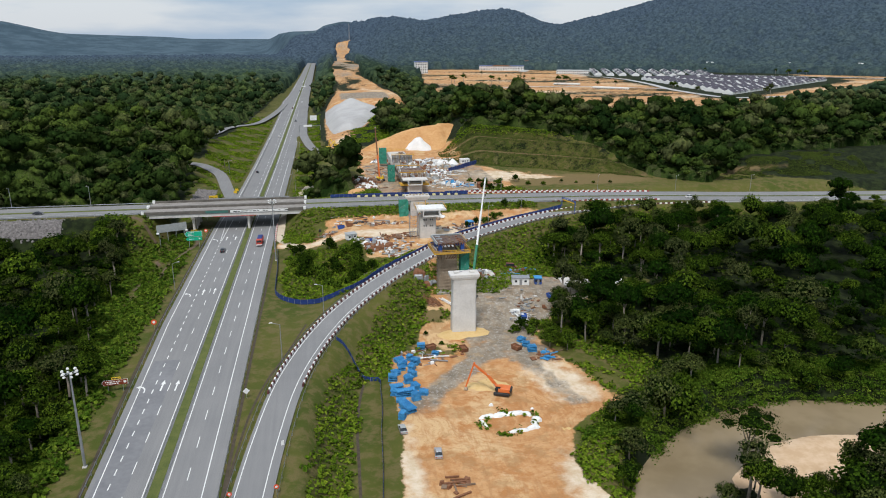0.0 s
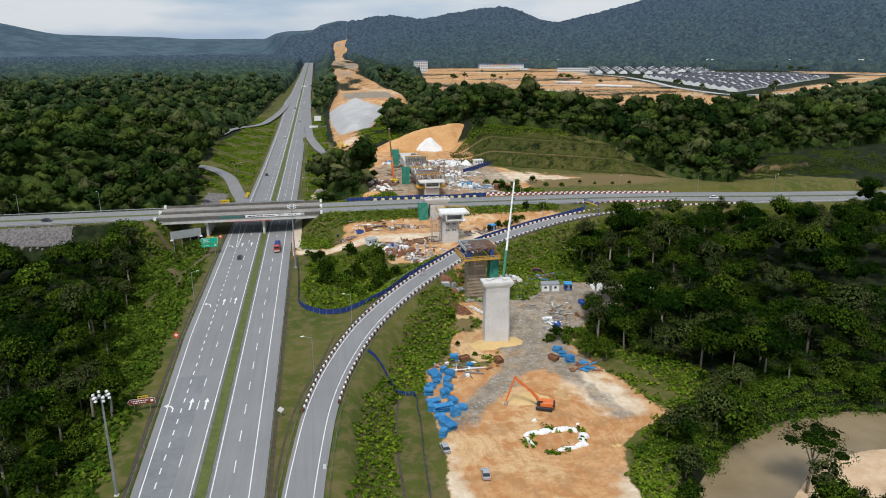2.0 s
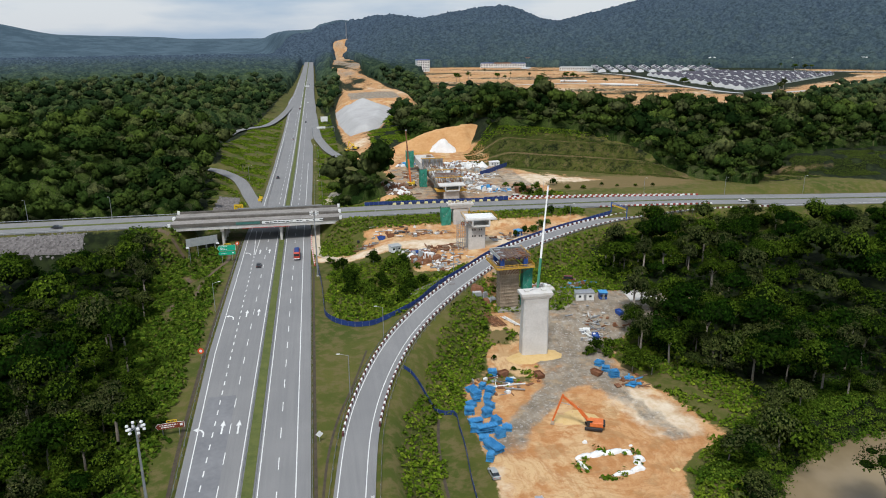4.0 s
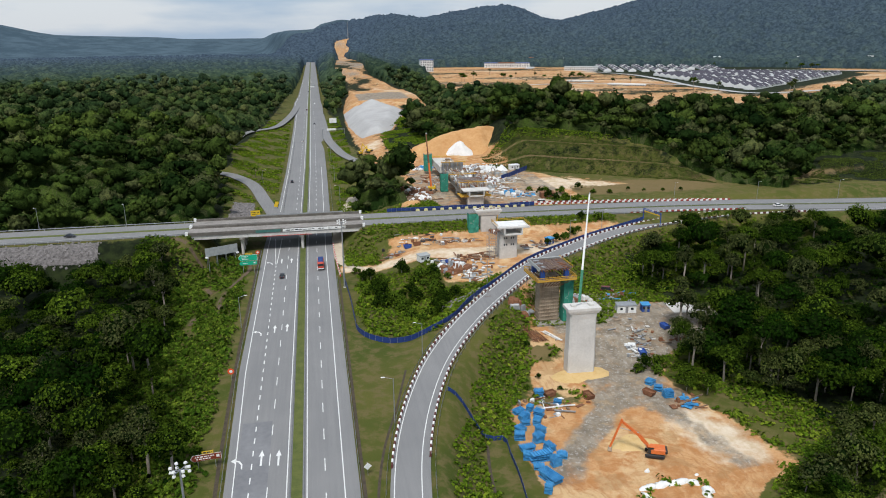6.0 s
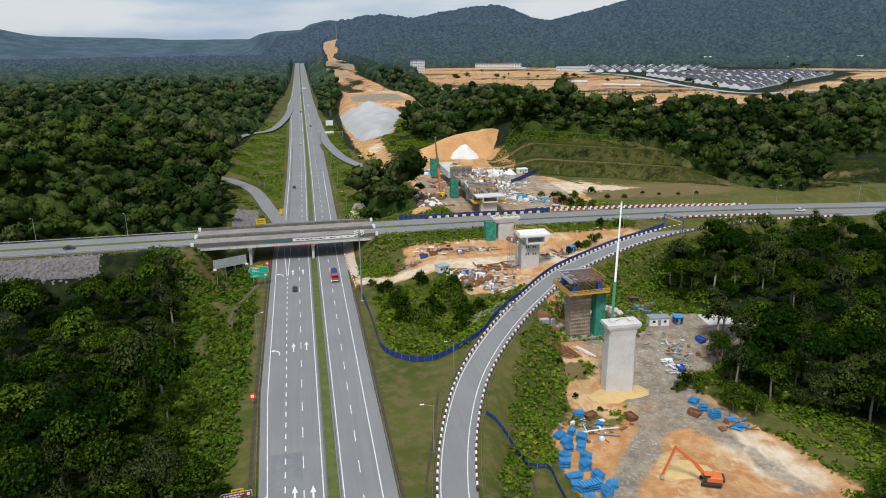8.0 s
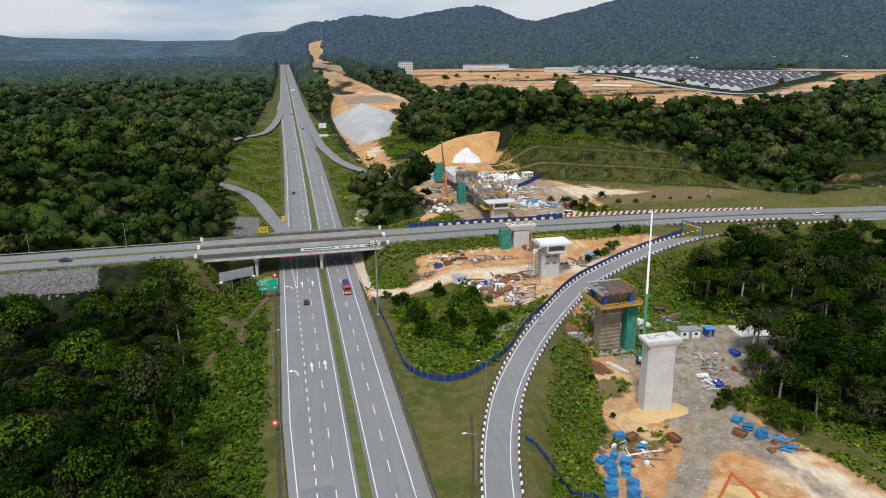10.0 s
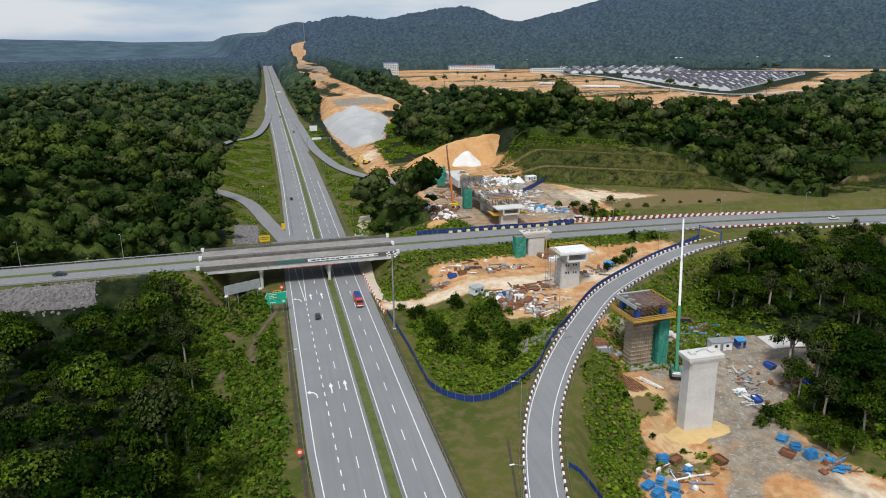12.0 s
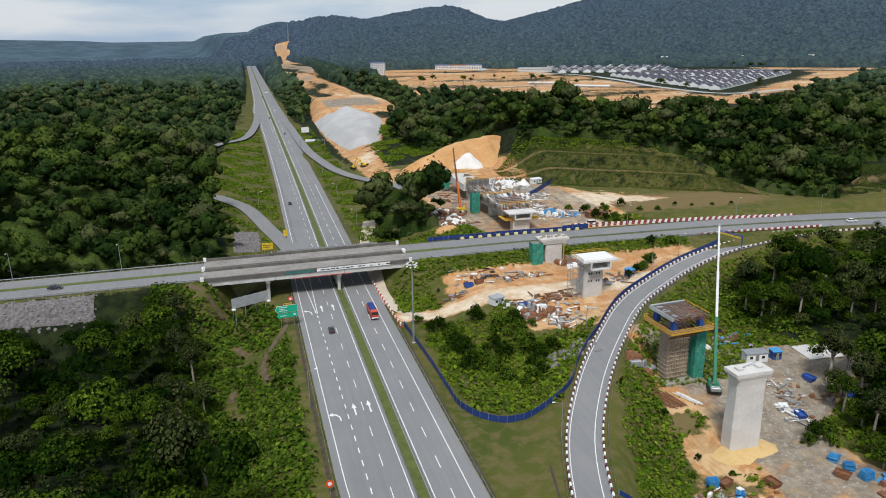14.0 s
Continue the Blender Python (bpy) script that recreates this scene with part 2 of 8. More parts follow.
# ---- lines of the plan ----
def dense(pts, step=4.0):
    """A smooth line through the points, sampled about every step metres."""
    p = np.array(pts, float)
    d = np.concatenate([[0], np.cumsum(np.linalg.norm(np.diff(p[:, :2], axis=0), axis=1))])
    m = np.gradient(p, d, axis=0)
    out = []
    for s in np.linspace(0, d[-1], max(2, int(d[-1] / step) + 1)):
        i = min(int(np.searchsorted(d, s, "right")) - 1, len(d) - 2)
        h = d[i + 1] - d[i]
        t = (s - d[i]) / h
        out.append((2 * t**3 - 3 * t**2 + 1) * p[i] + (t**3 - 2 * t**2 + t) * h * m[i] + (3 * t**2 - 2 * t**3) * p[i + 1] + (t**3 - t**2) * h * m[i + 1])
    return np.array(out)


def beside(line, off):
    """The line moved sideways, to its right for a positive offset."""
    g = np.gradient(line[:, :2], axis=0)
    g /= np.linalg.norm(g, axis=1)[:, None]
    out = line.copy()
    out[:, 0] += g[:, 1] * off
    out[:, 1] -= g[:, 0] * off
    return out


def hw_shift(y):
    return np.interp(y, [330, 505, 640, 990, 2235, 3200], [0, 1.35, 1.9, 2.8, 7.0, 10.2])


RAMP = dense([(-18.5, 60, 0), (-17.2, 121, 0), (-15.3, 143, 0), (-11.4, 171, 0), (-5.5, 193, 0.1), (2.9, 214.1, 0.6), (13.8, 232.3, 1.8),
              (33.5, 258.0, 3.3), (51, 277, 4.2), (70.5, 291, 5), (91, 303, 5.8), (112, 311, 6.6), (132, 315, 7.2), (152, 317, 7.8), (185, 315, 8.3), (245, 309, 8.6)])
CROSS_W = dense([(-1500, 345, 12), (-600, 340, 10), (-300, 339, 8.8), (-150, 337.5, 8.6), (-82, 337.5, 8.6)], 8)
CROSS_E = dense([(-10, 338, 8.6), (30, 338, 8.6), (80, 336, 8.5), (120, 334, 8.5), (165, 329, 8.6), (205, 322, 8.6), (250, 316, 8.6), (400, 300, 8.6), (900, 250, 8.6)], 8)
SLIP_W = dense([(-48.5, 372, 0), (-49.8, 385, 0), (-52.5, 400, 0.1), (-57, 420, 0.5), (-61, 440, 1.0), (-67, 463, 1.7), (-75, 480, 2.1), (-83, 493, 2.4), (-92, 501, 2.6), (-140, 520, 5)])
SLIP_W2 = dense([(-48, 960, 0.3), (-49.5, 900, 0.8), (-52.7, 835, 1.5), (-58, 773, 2), (-62.5, 742, 2), (-68.8, 721, 2.2), (-79, 708, 2.6), (-88, 688, 3), (-93, 650, 3.5), (-97, 630, 4), (-106, 600, 5)], 8)
SLIP_E = dense([(-20.5, 850, 0.3), (-19.9, 793, 0.5), (-18.9, 698, 1.0), (-17.1, 635, 1.4), (-13.6, 597, 1.5), (-8.1, 553, 2), (-1.6, 523, 3), (5, 503, 4), (14, 484, 5), (20, 455, 6)])
HIGHWAY = np.array([(-37.2 + hw_shift(y), y, 0.0) for y in np.arange(-300, 3200, 10.0)])
RIVER = dense([(60, -60, 0), (58, 60, 0), (66, 105, 0), (78, 129, 0), (97, 145, 0), (118, 152.5, 0), (150, 148, 0), (200, 130, 0), (320, 120, 0), (600, 60, 0)], 5)


def near_line(x, y, line):
    """Distance from points to a line of the plan, and the height of the line there."""
    if line is HIGHWAY:
        return np.abs(x + 37.2 - hw_shift(y)), np.zeros(x.shape)
    best, hz = np.full(x.shape, 1e9), np.zeros(x.shape)
    lo, hi = line[:, :2].min(0) - 80, line[:, :2].max(0) + 80
    pick = (x > lo[0]) & (x < hi[0]) & (y > lo[1]) & (y < hi[1])
    px, py = x[pick], y[pick]
    b, h = best[pick], hz[pick]
    for (x0, y0, z0), (x1, y1, z1) in zip(line[:-1], line[1:]):
        dx, dy = x1 - x0, y1 - y0
        t = np.clip(((px - x0) * dx + (py - y0) * dy) / (dx * dx + dy * dy), 0, 1)
        d = np.hypot(px - x0 - t * dx, py - y0 - t * dy)
        better = d < b
        b = np.where(better, d, b)
        h = np.where(better, z0 + t * (z1 - z0), h)
    best[pick], hz[pick] = b, h
    return best, hz


def ramp_y(x):
    return np.interp(x, RAMP[:, 0], RAMP[:, 1])


def lump(x, y, cx, cy, rx, ry, h):
    return h * np.exp(-(((x - cx) / rx) ** 2 + ((y - cy) / ry) ** 2))


def waves(x, y, s, k=0.0):
    """Cheap smooth unevenness between -1 and 1."""
    return (np.sin(x / s + 1.3 + k) * np.cos(y / (s * 1.17) + 0.7 * k) + np.sin((x + y) / (s * 0.61) + 2 * k) * 0.6 + np.cos((x - 1.7 * y) / (s * 0.43) + k) * 0.4) / 2.0


def site_left(y):
    return np.interp(y, [90, 120, 155, 175, 195, 205, 225, 245], [10, 12, 16, 15.5, 17, 26, 32, 37])


def site_right(y):
    return np.interp(y, [90, 120, 135, 150, 156, 163, 170, 185, 192, 205, 215, 225, 240, 252], [60, 58, 54, 59, 65, 73, 73, 69, 67, 66, 71, 86, 112, 78])


def corridor(x, y):
    """How far inside the cleared strip of the railway line, in metres."""
    left = np.interp(y, [352, 372, 400, 433, 463, 506, 600, 766, 870, 980, 1160, 1470, 1700, 2000], [30, 28, 24, 20, 20, 6, 2, 1, 6, 16, 25, 16, 25, 40])
    right = np.interp(y, [352, 400, 440, 475, 505, 530, 600, 660, 713, 766, 880, 1000, 1160, 1300, 1500, 1700, 2000], [150, 150, 96, 106, 104, 44, 33, 44, 58, 90, 98, 92, 82, 70, 78, 90, 85])
    return np.minimum(x - left, right - x)


def trail(x, y):
    """How far inside the bare track that climbs the ridge, in metres."""
    return np.where((y > 1900) & (y < 2640), 23 - np.abs(x - np.interp(y, [1900, 2300, 2640], [58, 64, 84])) + 17 * waves(x, 0.5 * y, 23.0), -9.0)


def ground_free(x, y):
    """The lie of the land without the roads."""
    u = waves(x, y, 31.0)
    west = -7.0 * sm(-52, -76, x) * (1 - sm(330, 400, y)) + 13 * sm(-60, -125, x) * sm(365, 430, y) * (1 - 0.75 * sm(850, 1600, y))
    west = west + lump(x, y, -170, 420, 60, 60, 8) + lump(x, y, -66, 313, 13, 9, 5.6) + u * 1.2 * sm(-60, -90, x)
    out = -8.7 + 1.0 * sm(160, 205, y) + 4.3 * sm(210, 242, y) + 1.5 * sm(245, 320, y) + 0.5 * u
    out = out + 9 * sm(180, 330, x) * sm(180, 280, y) + (u + 1) * 1.2 * sm(85, 120, x)
    inside = -1.6 - 2.2 * lump(x, y, -2, 255, 14, 14, 1) + 6.2 * sm(262, 296, y) * sm(-16, 14, x)
    east = np.where(y > ramp_y(x), inside, out) * sm(-26, -10, x) * (1 - sm(318, 345, y))
    east = np.where(x < -5, np.maximum(east, -1.2), east)
    north = sm(345, 362, y) * sm(-14, 24, x)
    hill = 6.5 + 3 * sm(470, 620, y) + 9 * sm(950, 1500, y) + 2.0 * sm(0, 60, x) * sm(440, 520, y) - 6 * sm(640, 800, y) * sm(150, 280, x) * (1 - sm(1000, 1400, y))
    hill = hill + 7 * sm(402, 411, y + 0.64 * (x - 130) - 22) * sm(80, 104, x) * (1 - sm(165, 200, x)) * (1 - sm(520, 700, y))
    hill = hill + 7 * sm(417, 426, y + 0.64 * (x - 130) - 22) * sm(80, 104, x) * (1 - sm(165, 205, x)) * (1 - sm(520, 700, y)) + 5 * sm(432, 442, y + 0.64 * (x - 130) - 22) * sm(80, 108, x) * (1 - sm(150, 190, x)) * (1 - sm(520, 700, y))
    hill = hill + (6 * sm(360, 420, y) * sm(215, 262, x) * (1 - sm(380, 600, x)) + 4 * sm(378, 392, y) * sm(225, 262, x)) * (1 - sm(450, 580, y))
    hill = hill + 6 * sm(800, 818, y + 6 * waves(x, y, 17.0)) * (1 - sm(950, 1020, y)) * sm(0, 8, corridor(x, y))
    out = np.where(x < -37, west, east + north * hill)
    edge = np.interp(x, [230, 265], [780, 640])
    plain = sm(95, 170, x) * sm(edge, edge + 150, y)
    return out * (1 - plain) + 3.0 * plain


def wood_gap(y):
    """The width of rough grass between the site and the forest."""
    return np.interp(y, [90, 140, 150, 165, 185, 200, 212], [1, 1, 7, 14, 14, 8, 1])


TREE_LINE = ((80, 150, 200, 235, 255, 275, 300, 340, 361, 395, 450, 543, 693, 820, 1000, 1300), (900, 960, 1040, 1000, 760, 630, 650, 690, 650, 670, 710, 780, 915, 980, 1130, 1200))


def wood_edge(y):
    """Where the forest west of the expressway begins, beyond the crossing road."""
    return np.interp(y, [352, 440, 500, 533, 578, 649, 760, 919, 1158, 1459], [-72, -77, -85, -83, -89, -82, -74, -69, -62, -56])


def cleared(x, y):
    """1 on the cleared plain round the new town."""
    c = sm(0, 30, x - np.interp(y, [880, 1000, 1250, 1500, 1720, 1900], [90, 130, 165, 184, 228, 240])) * sm(0, 60, y - np.interp(x, *TREE_LINE))
    return c * (1 - sm(1840, 1900, np.hypot(x, y))) * (1 - sm(1250, 1350, x))


def block_uv(x, y, a, b, c):
    """Places in a slanting block of the town: shares along a-b and a-c."""
    ux, uy, vx, vy = b[0] - a[0], b[1] - a[1], c[0] - a[0], c[1] - a[1]
    det = ux * vy - uy * vx
    return ((x - a[0]) * vy - (y - a[1]) * vx) / det, ((y - a[1]) * ux - (x - a[0]) * uy) / det


def NEW_TOWN_A(x, y):
    """0 inside the two built blocks, growing outside."""
    out = []
    for a, b, c in (((585, 1480), (845, 1395), (680, 1800)), ((585, 960), (1010, 1290), (615, 1370))):
        u, v = block_uv(x, y, a, b, c)
        out.append(np.maximum(np.abs(u - 0.5), np.abs(v - 0.5)) - 0.5)
    return np.maximum(np.minimum(*out), 0)


RIDGE_AZ = (-60, -40, -21.3, -19.7, -18, -11, -9.2, -3.7, -3.0, -0.2, 1.6, 5.9, 8.1, 10.2, 12.4, 14.3, 15.4, 17.2, 18.5, 21.4, 25, 29, 35, 60)
RIDGE_Z = (230, 200, 150, 124, 94, 76, 64, 64, 90, 98, 116, 136, 124, 142, 158, 166, 154, 120, 110, 142, 186, 238, 252, 240)


def mountains(x, y):
    """Wooded ridges round the valley, by bearing."""
    r, a = np.hypot(x, y), np.degrees(np.arctan2(x, y))
    top = np.interp(a, RIDGE_AZ, RIDGE_Z)
    east = sm(-5.0, -1.6, a)
    start = east * (1 - sm(1.5, 7, a))
    near, crest = 3000 - 1050 * east + 450 * start, 4000 - 1340 * east + 300 * start
    spur = 0.26 * waves(x, y, 190.0) + 0.20 * (0.5 - np.abs(waves(x, y, 105.0, 1.0))) + 0.07 * waves(x, y, 41.0, 2.0)
    return (top - 4) * (1 + east**4 * (crest / 2660 - 1)) * sm(near, crest, r) * (1 + spur * (1 - sm(crest - 500, crest, r))) * (y > 0)


def ground_z(x, y):
    x, y = np.asarray(x, float), np.asarray(y, float)
    g = ground_free(x, y)
    far = sm(2000, 2600, np.hypot(x, y))
    g = g * (1 - 0.4 * far) + mountains(x, y)
    for line, half, slope in ((HIGHWAY, 17.5, 14), (RAMP, 5.4, 11), (CROSS_W, 11.5, 16), (CROSS_E, 11.5, 15), (SLIP_W, 5, 14), (SLIP_W2, 5, 25), (SLIP_E, 5, 10)):
        d, z = near_line(x, y, line)
        if line is HIGHWAY:
            d = d + np.maximum(y - 2500, 0)
        if line is CROSS_W:
            d = d + np.where(x > -82, (x + 82) * 1.2, 0)
        if line is CROSS_E:
            d = d + np.where(x < -10, (-10 - x) * 1.2, 0)
        k = sm(half, half + slope, d)
        g = g * k + (z - 0.3 - 0.004 * np.maximum(y - 380, 0)) * (1 - k)
    d, _ = near_line(x, y, RIVER)
    south = y < np.interp(x, RIVER[:, 0], RIVER[:, 1])
    bed = np.where(south & (x > 90), sm(2, 11, d) * 2.7 - 16.0, -16.0)
    wide = np.where(south & (x > 90), 24.0, 8.0)
    k = sm(wide, wide + 7, d)
    return g * k + np.minimum(bed, g) * (1 - k)


# ---- ground: one sheet to the horizon ----
def spread(core0, core1, step, lo, hi, grow):
    a = list(np.arange(core0, core1 + 0.01, step))
    s, v = step, core1
    while v < hi:
        s *= grow
        v += s
        a.append(v)
    s, v, b = step, core0, []
    while v > lo:
        s *= grow
        v -= s
        b.append(v)
    return np.array(b[::-1] + a)


GRID = {}


def land(x, y):
    """The height of the ground sheet at places, read from its grid."""
    x, y = np.asarray(x, float), np.asarray(y, float)
    gx, gy, Z = GRID["x"], GRID["y"], GRID["z"]
    i = np.clip(np.searchsorted(gx, x) - 1, 0, len(gx) - 2)
    j = np.clip(np.searchsorted(gy, y) - 1, 0, len(gy) - 2)
    u, v = (x - gx[i]) / (gx[i + 1] - gx[i]), (y - gy[j]) / (gy[j + 1] - gy[j])
    return Z[j, i] * (1 - u) * (1 - v) + Z[j, i + 1] * u * (1 - v) + Z[j + 1, i] * (1 - u) * v + Z[j + 1, i + 1] * u * v


def build_ground():
    xs = spread(-110, 190, 2.4, -4700, 4700, 1.045)
    ys = spread(95, 470, 2.4, -900, 4900, 1.028)
    X, Y = np.meshgrid(xs, ys)
    Z = ground_z(X, Y)
    n, m = len(xs), len(ys)
    rough = 0.12 * waves(X, Y, 3.1) + 0.25 * waves(X, Y, 9.0)
    dr = np.minimum.reduce([near_line(X, Y, l)[0] for l in (RAMP, CROSS_W, CROSS_E, SLIP_W, SLIP_E)] + [near_line(X, Y, HIGHWAY)[0] - 11])
    Z = Z + rough * sm(8, 14, dr)
    GRID.update(x=xs, y=ys, z=Z)
    idx = np.arange(n * m).reshape(m, n)
    faces = np.stack([idx[:-1, :-1], idx[:-1, 1:], idx[1:, 1:], idx[1:, :-1]], -1).reshape(-1, 4)
    me = bpy.data.meshes.new("ground")
    me.from_pydata(np.stack([X, Y, Z], -1).reshape(-1, 3).tolist(), [], faces.tolist())
    me.shade_smooth()
    out = Y < ramp_y(X)
    sx = np.minimum(X - site_left(Y), site_right(Y) - X)
    weedy = np.clip(lump(X, Y, 34, 222.5, 8, 4.5, 1.1) + lump(X, Y, 28, 200, 7, 5, 0.75) + lump(X, Y, 36, 197, 4, 3, 0.6), 0, 1)
    soil = sm(-2, 2.5, sx) * (Y < 262) * (Y > 60) * out * (1 - weedy)
    inner = (~out) & (Y < 327) & (X > -24)
    soil_b = np.maximum.reduce([sm(288, 294, Y) * sm(-6, 4, X), sm(262, 270, Y) * sm(24, 30, X), sm(271, 276, Y) * sm(13, 18, X)]) * inner * (1 - sm(318, 321, Y - 0.0 * X)) * (1 - sm(90, 105, X))
    soil_b = np.maximum(soil_b, sm(291, 294, Y) * (1 - sm(300, 304, Y)) * sm(-24, -20, X) * inner)
    cor = sm(-3, 4, corridor(X, Y)) * (Y > 353) * (1 - sm(1940, 2000, Y))
    cor = cor * np.where(Y > 500, np.clip(0.62 + 0.6 * waves(X, 0.16 * Y, 11.0, 3.0) + 0.45 * waves(X, 0.4 * Y, 37.0), 0.05, 1), 1)
    cor = np.maximum(cor, np.minimum(lump(X, Y, 28, 690, 30, 75, 1.6) * (Y > 500) + sm(795, 805, Y) * (1 - sm(950, 970, Y)), sm(-3, 4, corridor(X, Y))))
    cor = np.maximum(cor, sm(-2, 3, trail(X, Y)))
    cor = cor * (1 - sm(84, 96, X) * sm(432, 450, Y) * (1 - sm(640, 700, Y)))
    clear = cleared(X, Y)
    streak = waves(X, 2.2 * Y, 95.0, 1.7) + 0.5 * waves(X, 2.0 * Y, 31.0)
    built = np.maximum(sm(0.15, 0.0, np.abs(NEW_TOWN_A(X, Y))), 0) + 0.0
    clear_soil = clear * np.clip(0.66 + 0.5 * streak, 0.15, 1) * (1 - built)
    attrs = {
        "soil": np.clip(soil + soil_b + cor * (1 - sm(95, 110, X) * (Y < 445)) + clear_soil + (lump(X, Y, 98, 411, 28, 11, 0.95) + lump(X, Y, 122, 396, 22, 7, 0.7)) * (1 + 0.6 * waves(X, 2.4 * Y, 6.0)) + lump(X, Y, 70, 172, 6, 16, 0.62) + lump(X, Y, 74, 158, 5, 8, 0.6), 0, 1),
        "gravel": np.clip(sm(8, 3, np.abs(X - np.interp(Y, [150, 172, 183, 197, 215, 240], [20, 25, 36, 47, 55, 66]))) * soil * sm(154, 172, Y) + built * 0.95 + 0.9 * soil * sm(-3, 4, Y - 190 - 0.35 * (50 - X)) * sm(36, 44, X) + 0.8 * soil * sm(5, 2, np.abs(X - np.interp(Y, [160, 178, 195], [66, 61, 53]))) * (Y > 160) * (Y < 200) + 1.1 * soil * sm(212, 220, Y) * (1 - sm(54, 44, X)) + lump(X, Y, 28, 620, 24, 30, 1.2) * cor
                          + 1.6 * sm(824, 832, Y) * (1 - sm(905, 925, Y)) * sm(18, 26, X) * (1 - sm(72, 84, X)) + lump(X, Y, 52, 1650, 30, 130, 1.6) * cor + (0.55 + 0.5 * waves(X, 0.25 * Y, 19.0, 1.0)) * cor * (Y > 1250) + 0.78 * sm(354, 364, Y) * (1 - sm(452, 470, Y)) * (X > 24) * (X < 98), 0, 1),
        "pale": np.clip(lump(X, Y, 57, 128, 9, 16, 1.2) + lump(X, Y, 16, 135, 4.5, 45, 0.95) + lump(X, Y, 61, 181, 8, 14, 0.85) + lump(X, Y, 92, 240, 16, 6, 0.7) + lump(X, Y, 78, 366, 22, 9, 1.0) + lump(X, Y, 32, 384, 12, 22, 0.8) + lump(X, Y, 28, 432, 12, 22, 0.7) + lump(X, Y, 68, 170, 9, 12, 0.75) + 0.5 * soil_b + 0.6 * soil_b * sm(288, 291, Y) * (1 - sm(298, 301, Y)) + lump(X, Y, 118, 140, 22, 9, 1.6)
                        + lump(X, Y, 110, 395, 22, 10, 1.2) + lump(X, Y, 97, 412, 24, 12, 1.1) + lump(X, Y, 119, 393, 14, 6, 0.9) + clear * np.clip(0.36 + 0.6 * waves(X, 1.8 * Y, 66.0, 4.0), 0, 1) + cor * np.clip(0.38 + 0.6 * waves(X, 0.2 * Y, 15.0, 2.0), 0, 1) * (Y > 520) + lump(X, Y, 22, 560, 22, 22, 0.9) * cor, 0, 1),
        "cut": np.clip(0.8 * weedy + lump(X, Y, -66, 325, 6, 7, 1.0) + lump(X, Y, 150, 384, 42, 13, 1.3) + lump(X, Y, 124, 396, 34, 12, 0.9) + lump(X, Y, 105, 385, 26, 9, 0.9) + lump(X, Y + 0.64 * (X - 130) - 22, 120, 414, 60, 2.6, 1.1) + lump(X, Y + 0.64 * (X - 130) - 22, 115, 429, 50, 2.2, 0.9) + lump(X, Y, 250, 385, 30, 3, 0.9), 0, 1),
        "sand": sm(-14.6, -13.7, Z) * (Z < -9) * (X > 90) * (X < 200) * (Y < 150),
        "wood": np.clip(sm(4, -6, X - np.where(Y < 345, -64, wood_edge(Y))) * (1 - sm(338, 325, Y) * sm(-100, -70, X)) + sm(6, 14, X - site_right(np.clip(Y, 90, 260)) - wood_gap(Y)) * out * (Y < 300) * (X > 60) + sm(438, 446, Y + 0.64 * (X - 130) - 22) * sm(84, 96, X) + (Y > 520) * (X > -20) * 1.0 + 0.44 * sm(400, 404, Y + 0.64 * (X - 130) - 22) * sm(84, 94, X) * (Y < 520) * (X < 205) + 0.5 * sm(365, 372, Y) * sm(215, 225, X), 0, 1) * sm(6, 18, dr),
        # share of painted haze in the ground colour, by distance
        "far_haze": sm(2300, 3000, np.hypot(X, Y)),
    }
    for key, val in attrs.items():
        at = me.attributes.new(key, "FLOAT", "POINT")
        at.data.foreach_set("value", np.ascontiguousarray(val.reshape(-1), dtype=np.float32))
    g = Mat("earth_and_grass", 0.95, 0, 0.15)
    big, mid, fine = g.noise(0.035, 5), g.noise(0.28, 6, 0.65), g.noise(2.2, 5, 0.7)
    wob = g.math("MULTIPLY", g.math("SUBTRACT", g.noise(0.16, 6, 0.7), 0.5), 1.5)

    def mask(name, w=0.12, lo=0.5):
        return g.step(g.math("ADD", g.attr(name), wob), lo - w, lo + w)

    grass = g.mix(g.step(big, 0.35, 0.65), (0.056, 0.072, 0.012), (0.096, 0.094, 0.022))
    grass = g.mix(g.math("MULTIPLY", g.step(mid, 0.44, 0.62), 0.8), grass, (0.135, 0.106, 0.045))
    grass = g.mix(g.math("MULTIPLY", g.step(fine, 0.45, 0.7), 0.5), grass, (0.062, 0.088, 0.017))
    # forest floor, near-black: shade under the trees is painted into this colour
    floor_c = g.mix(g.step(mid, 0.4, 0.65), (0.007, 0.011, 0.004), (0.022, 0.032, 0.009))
    earth = g.mix(g.step(mid, 0.35, 0.62), (0.39, 0.17, 0.055), (0.51, 0.29, 0.13))
    earth = g.mix(g.step(g.noise(0.07, 6, 0.65), 0.5, 0.6), earth, (0.55, 0.37, 0.19))
    tracks = g.noise(1.1, 3, 0.5, (0.9, 0.16, 1.0))
    earth = g.mix(g.math("MULTIPLY", g.math("MULTIPLY", g.step(tracks, 0.5, 0.64), 0.5), g.math("SUBTRACT", 1.0, g.step(g.noise(0.03, 2), 0.45, 0.55))), earth, (0.34, 0.16, 0.06))
    cross = g.noise(0.8, 4, 0.6, (0.14, 0.9, 1.0))
    bend = g.step(g.noise(0.03, 2), 0.45, 0.55)
    rut = g.math("MULTIPLY", g.step(cross, 0.5, 0.66), bend)
    earth = g.mix(g.math("MULTIPLY", rut, 0.3), earth, (0.33, 0.15, 0.055))
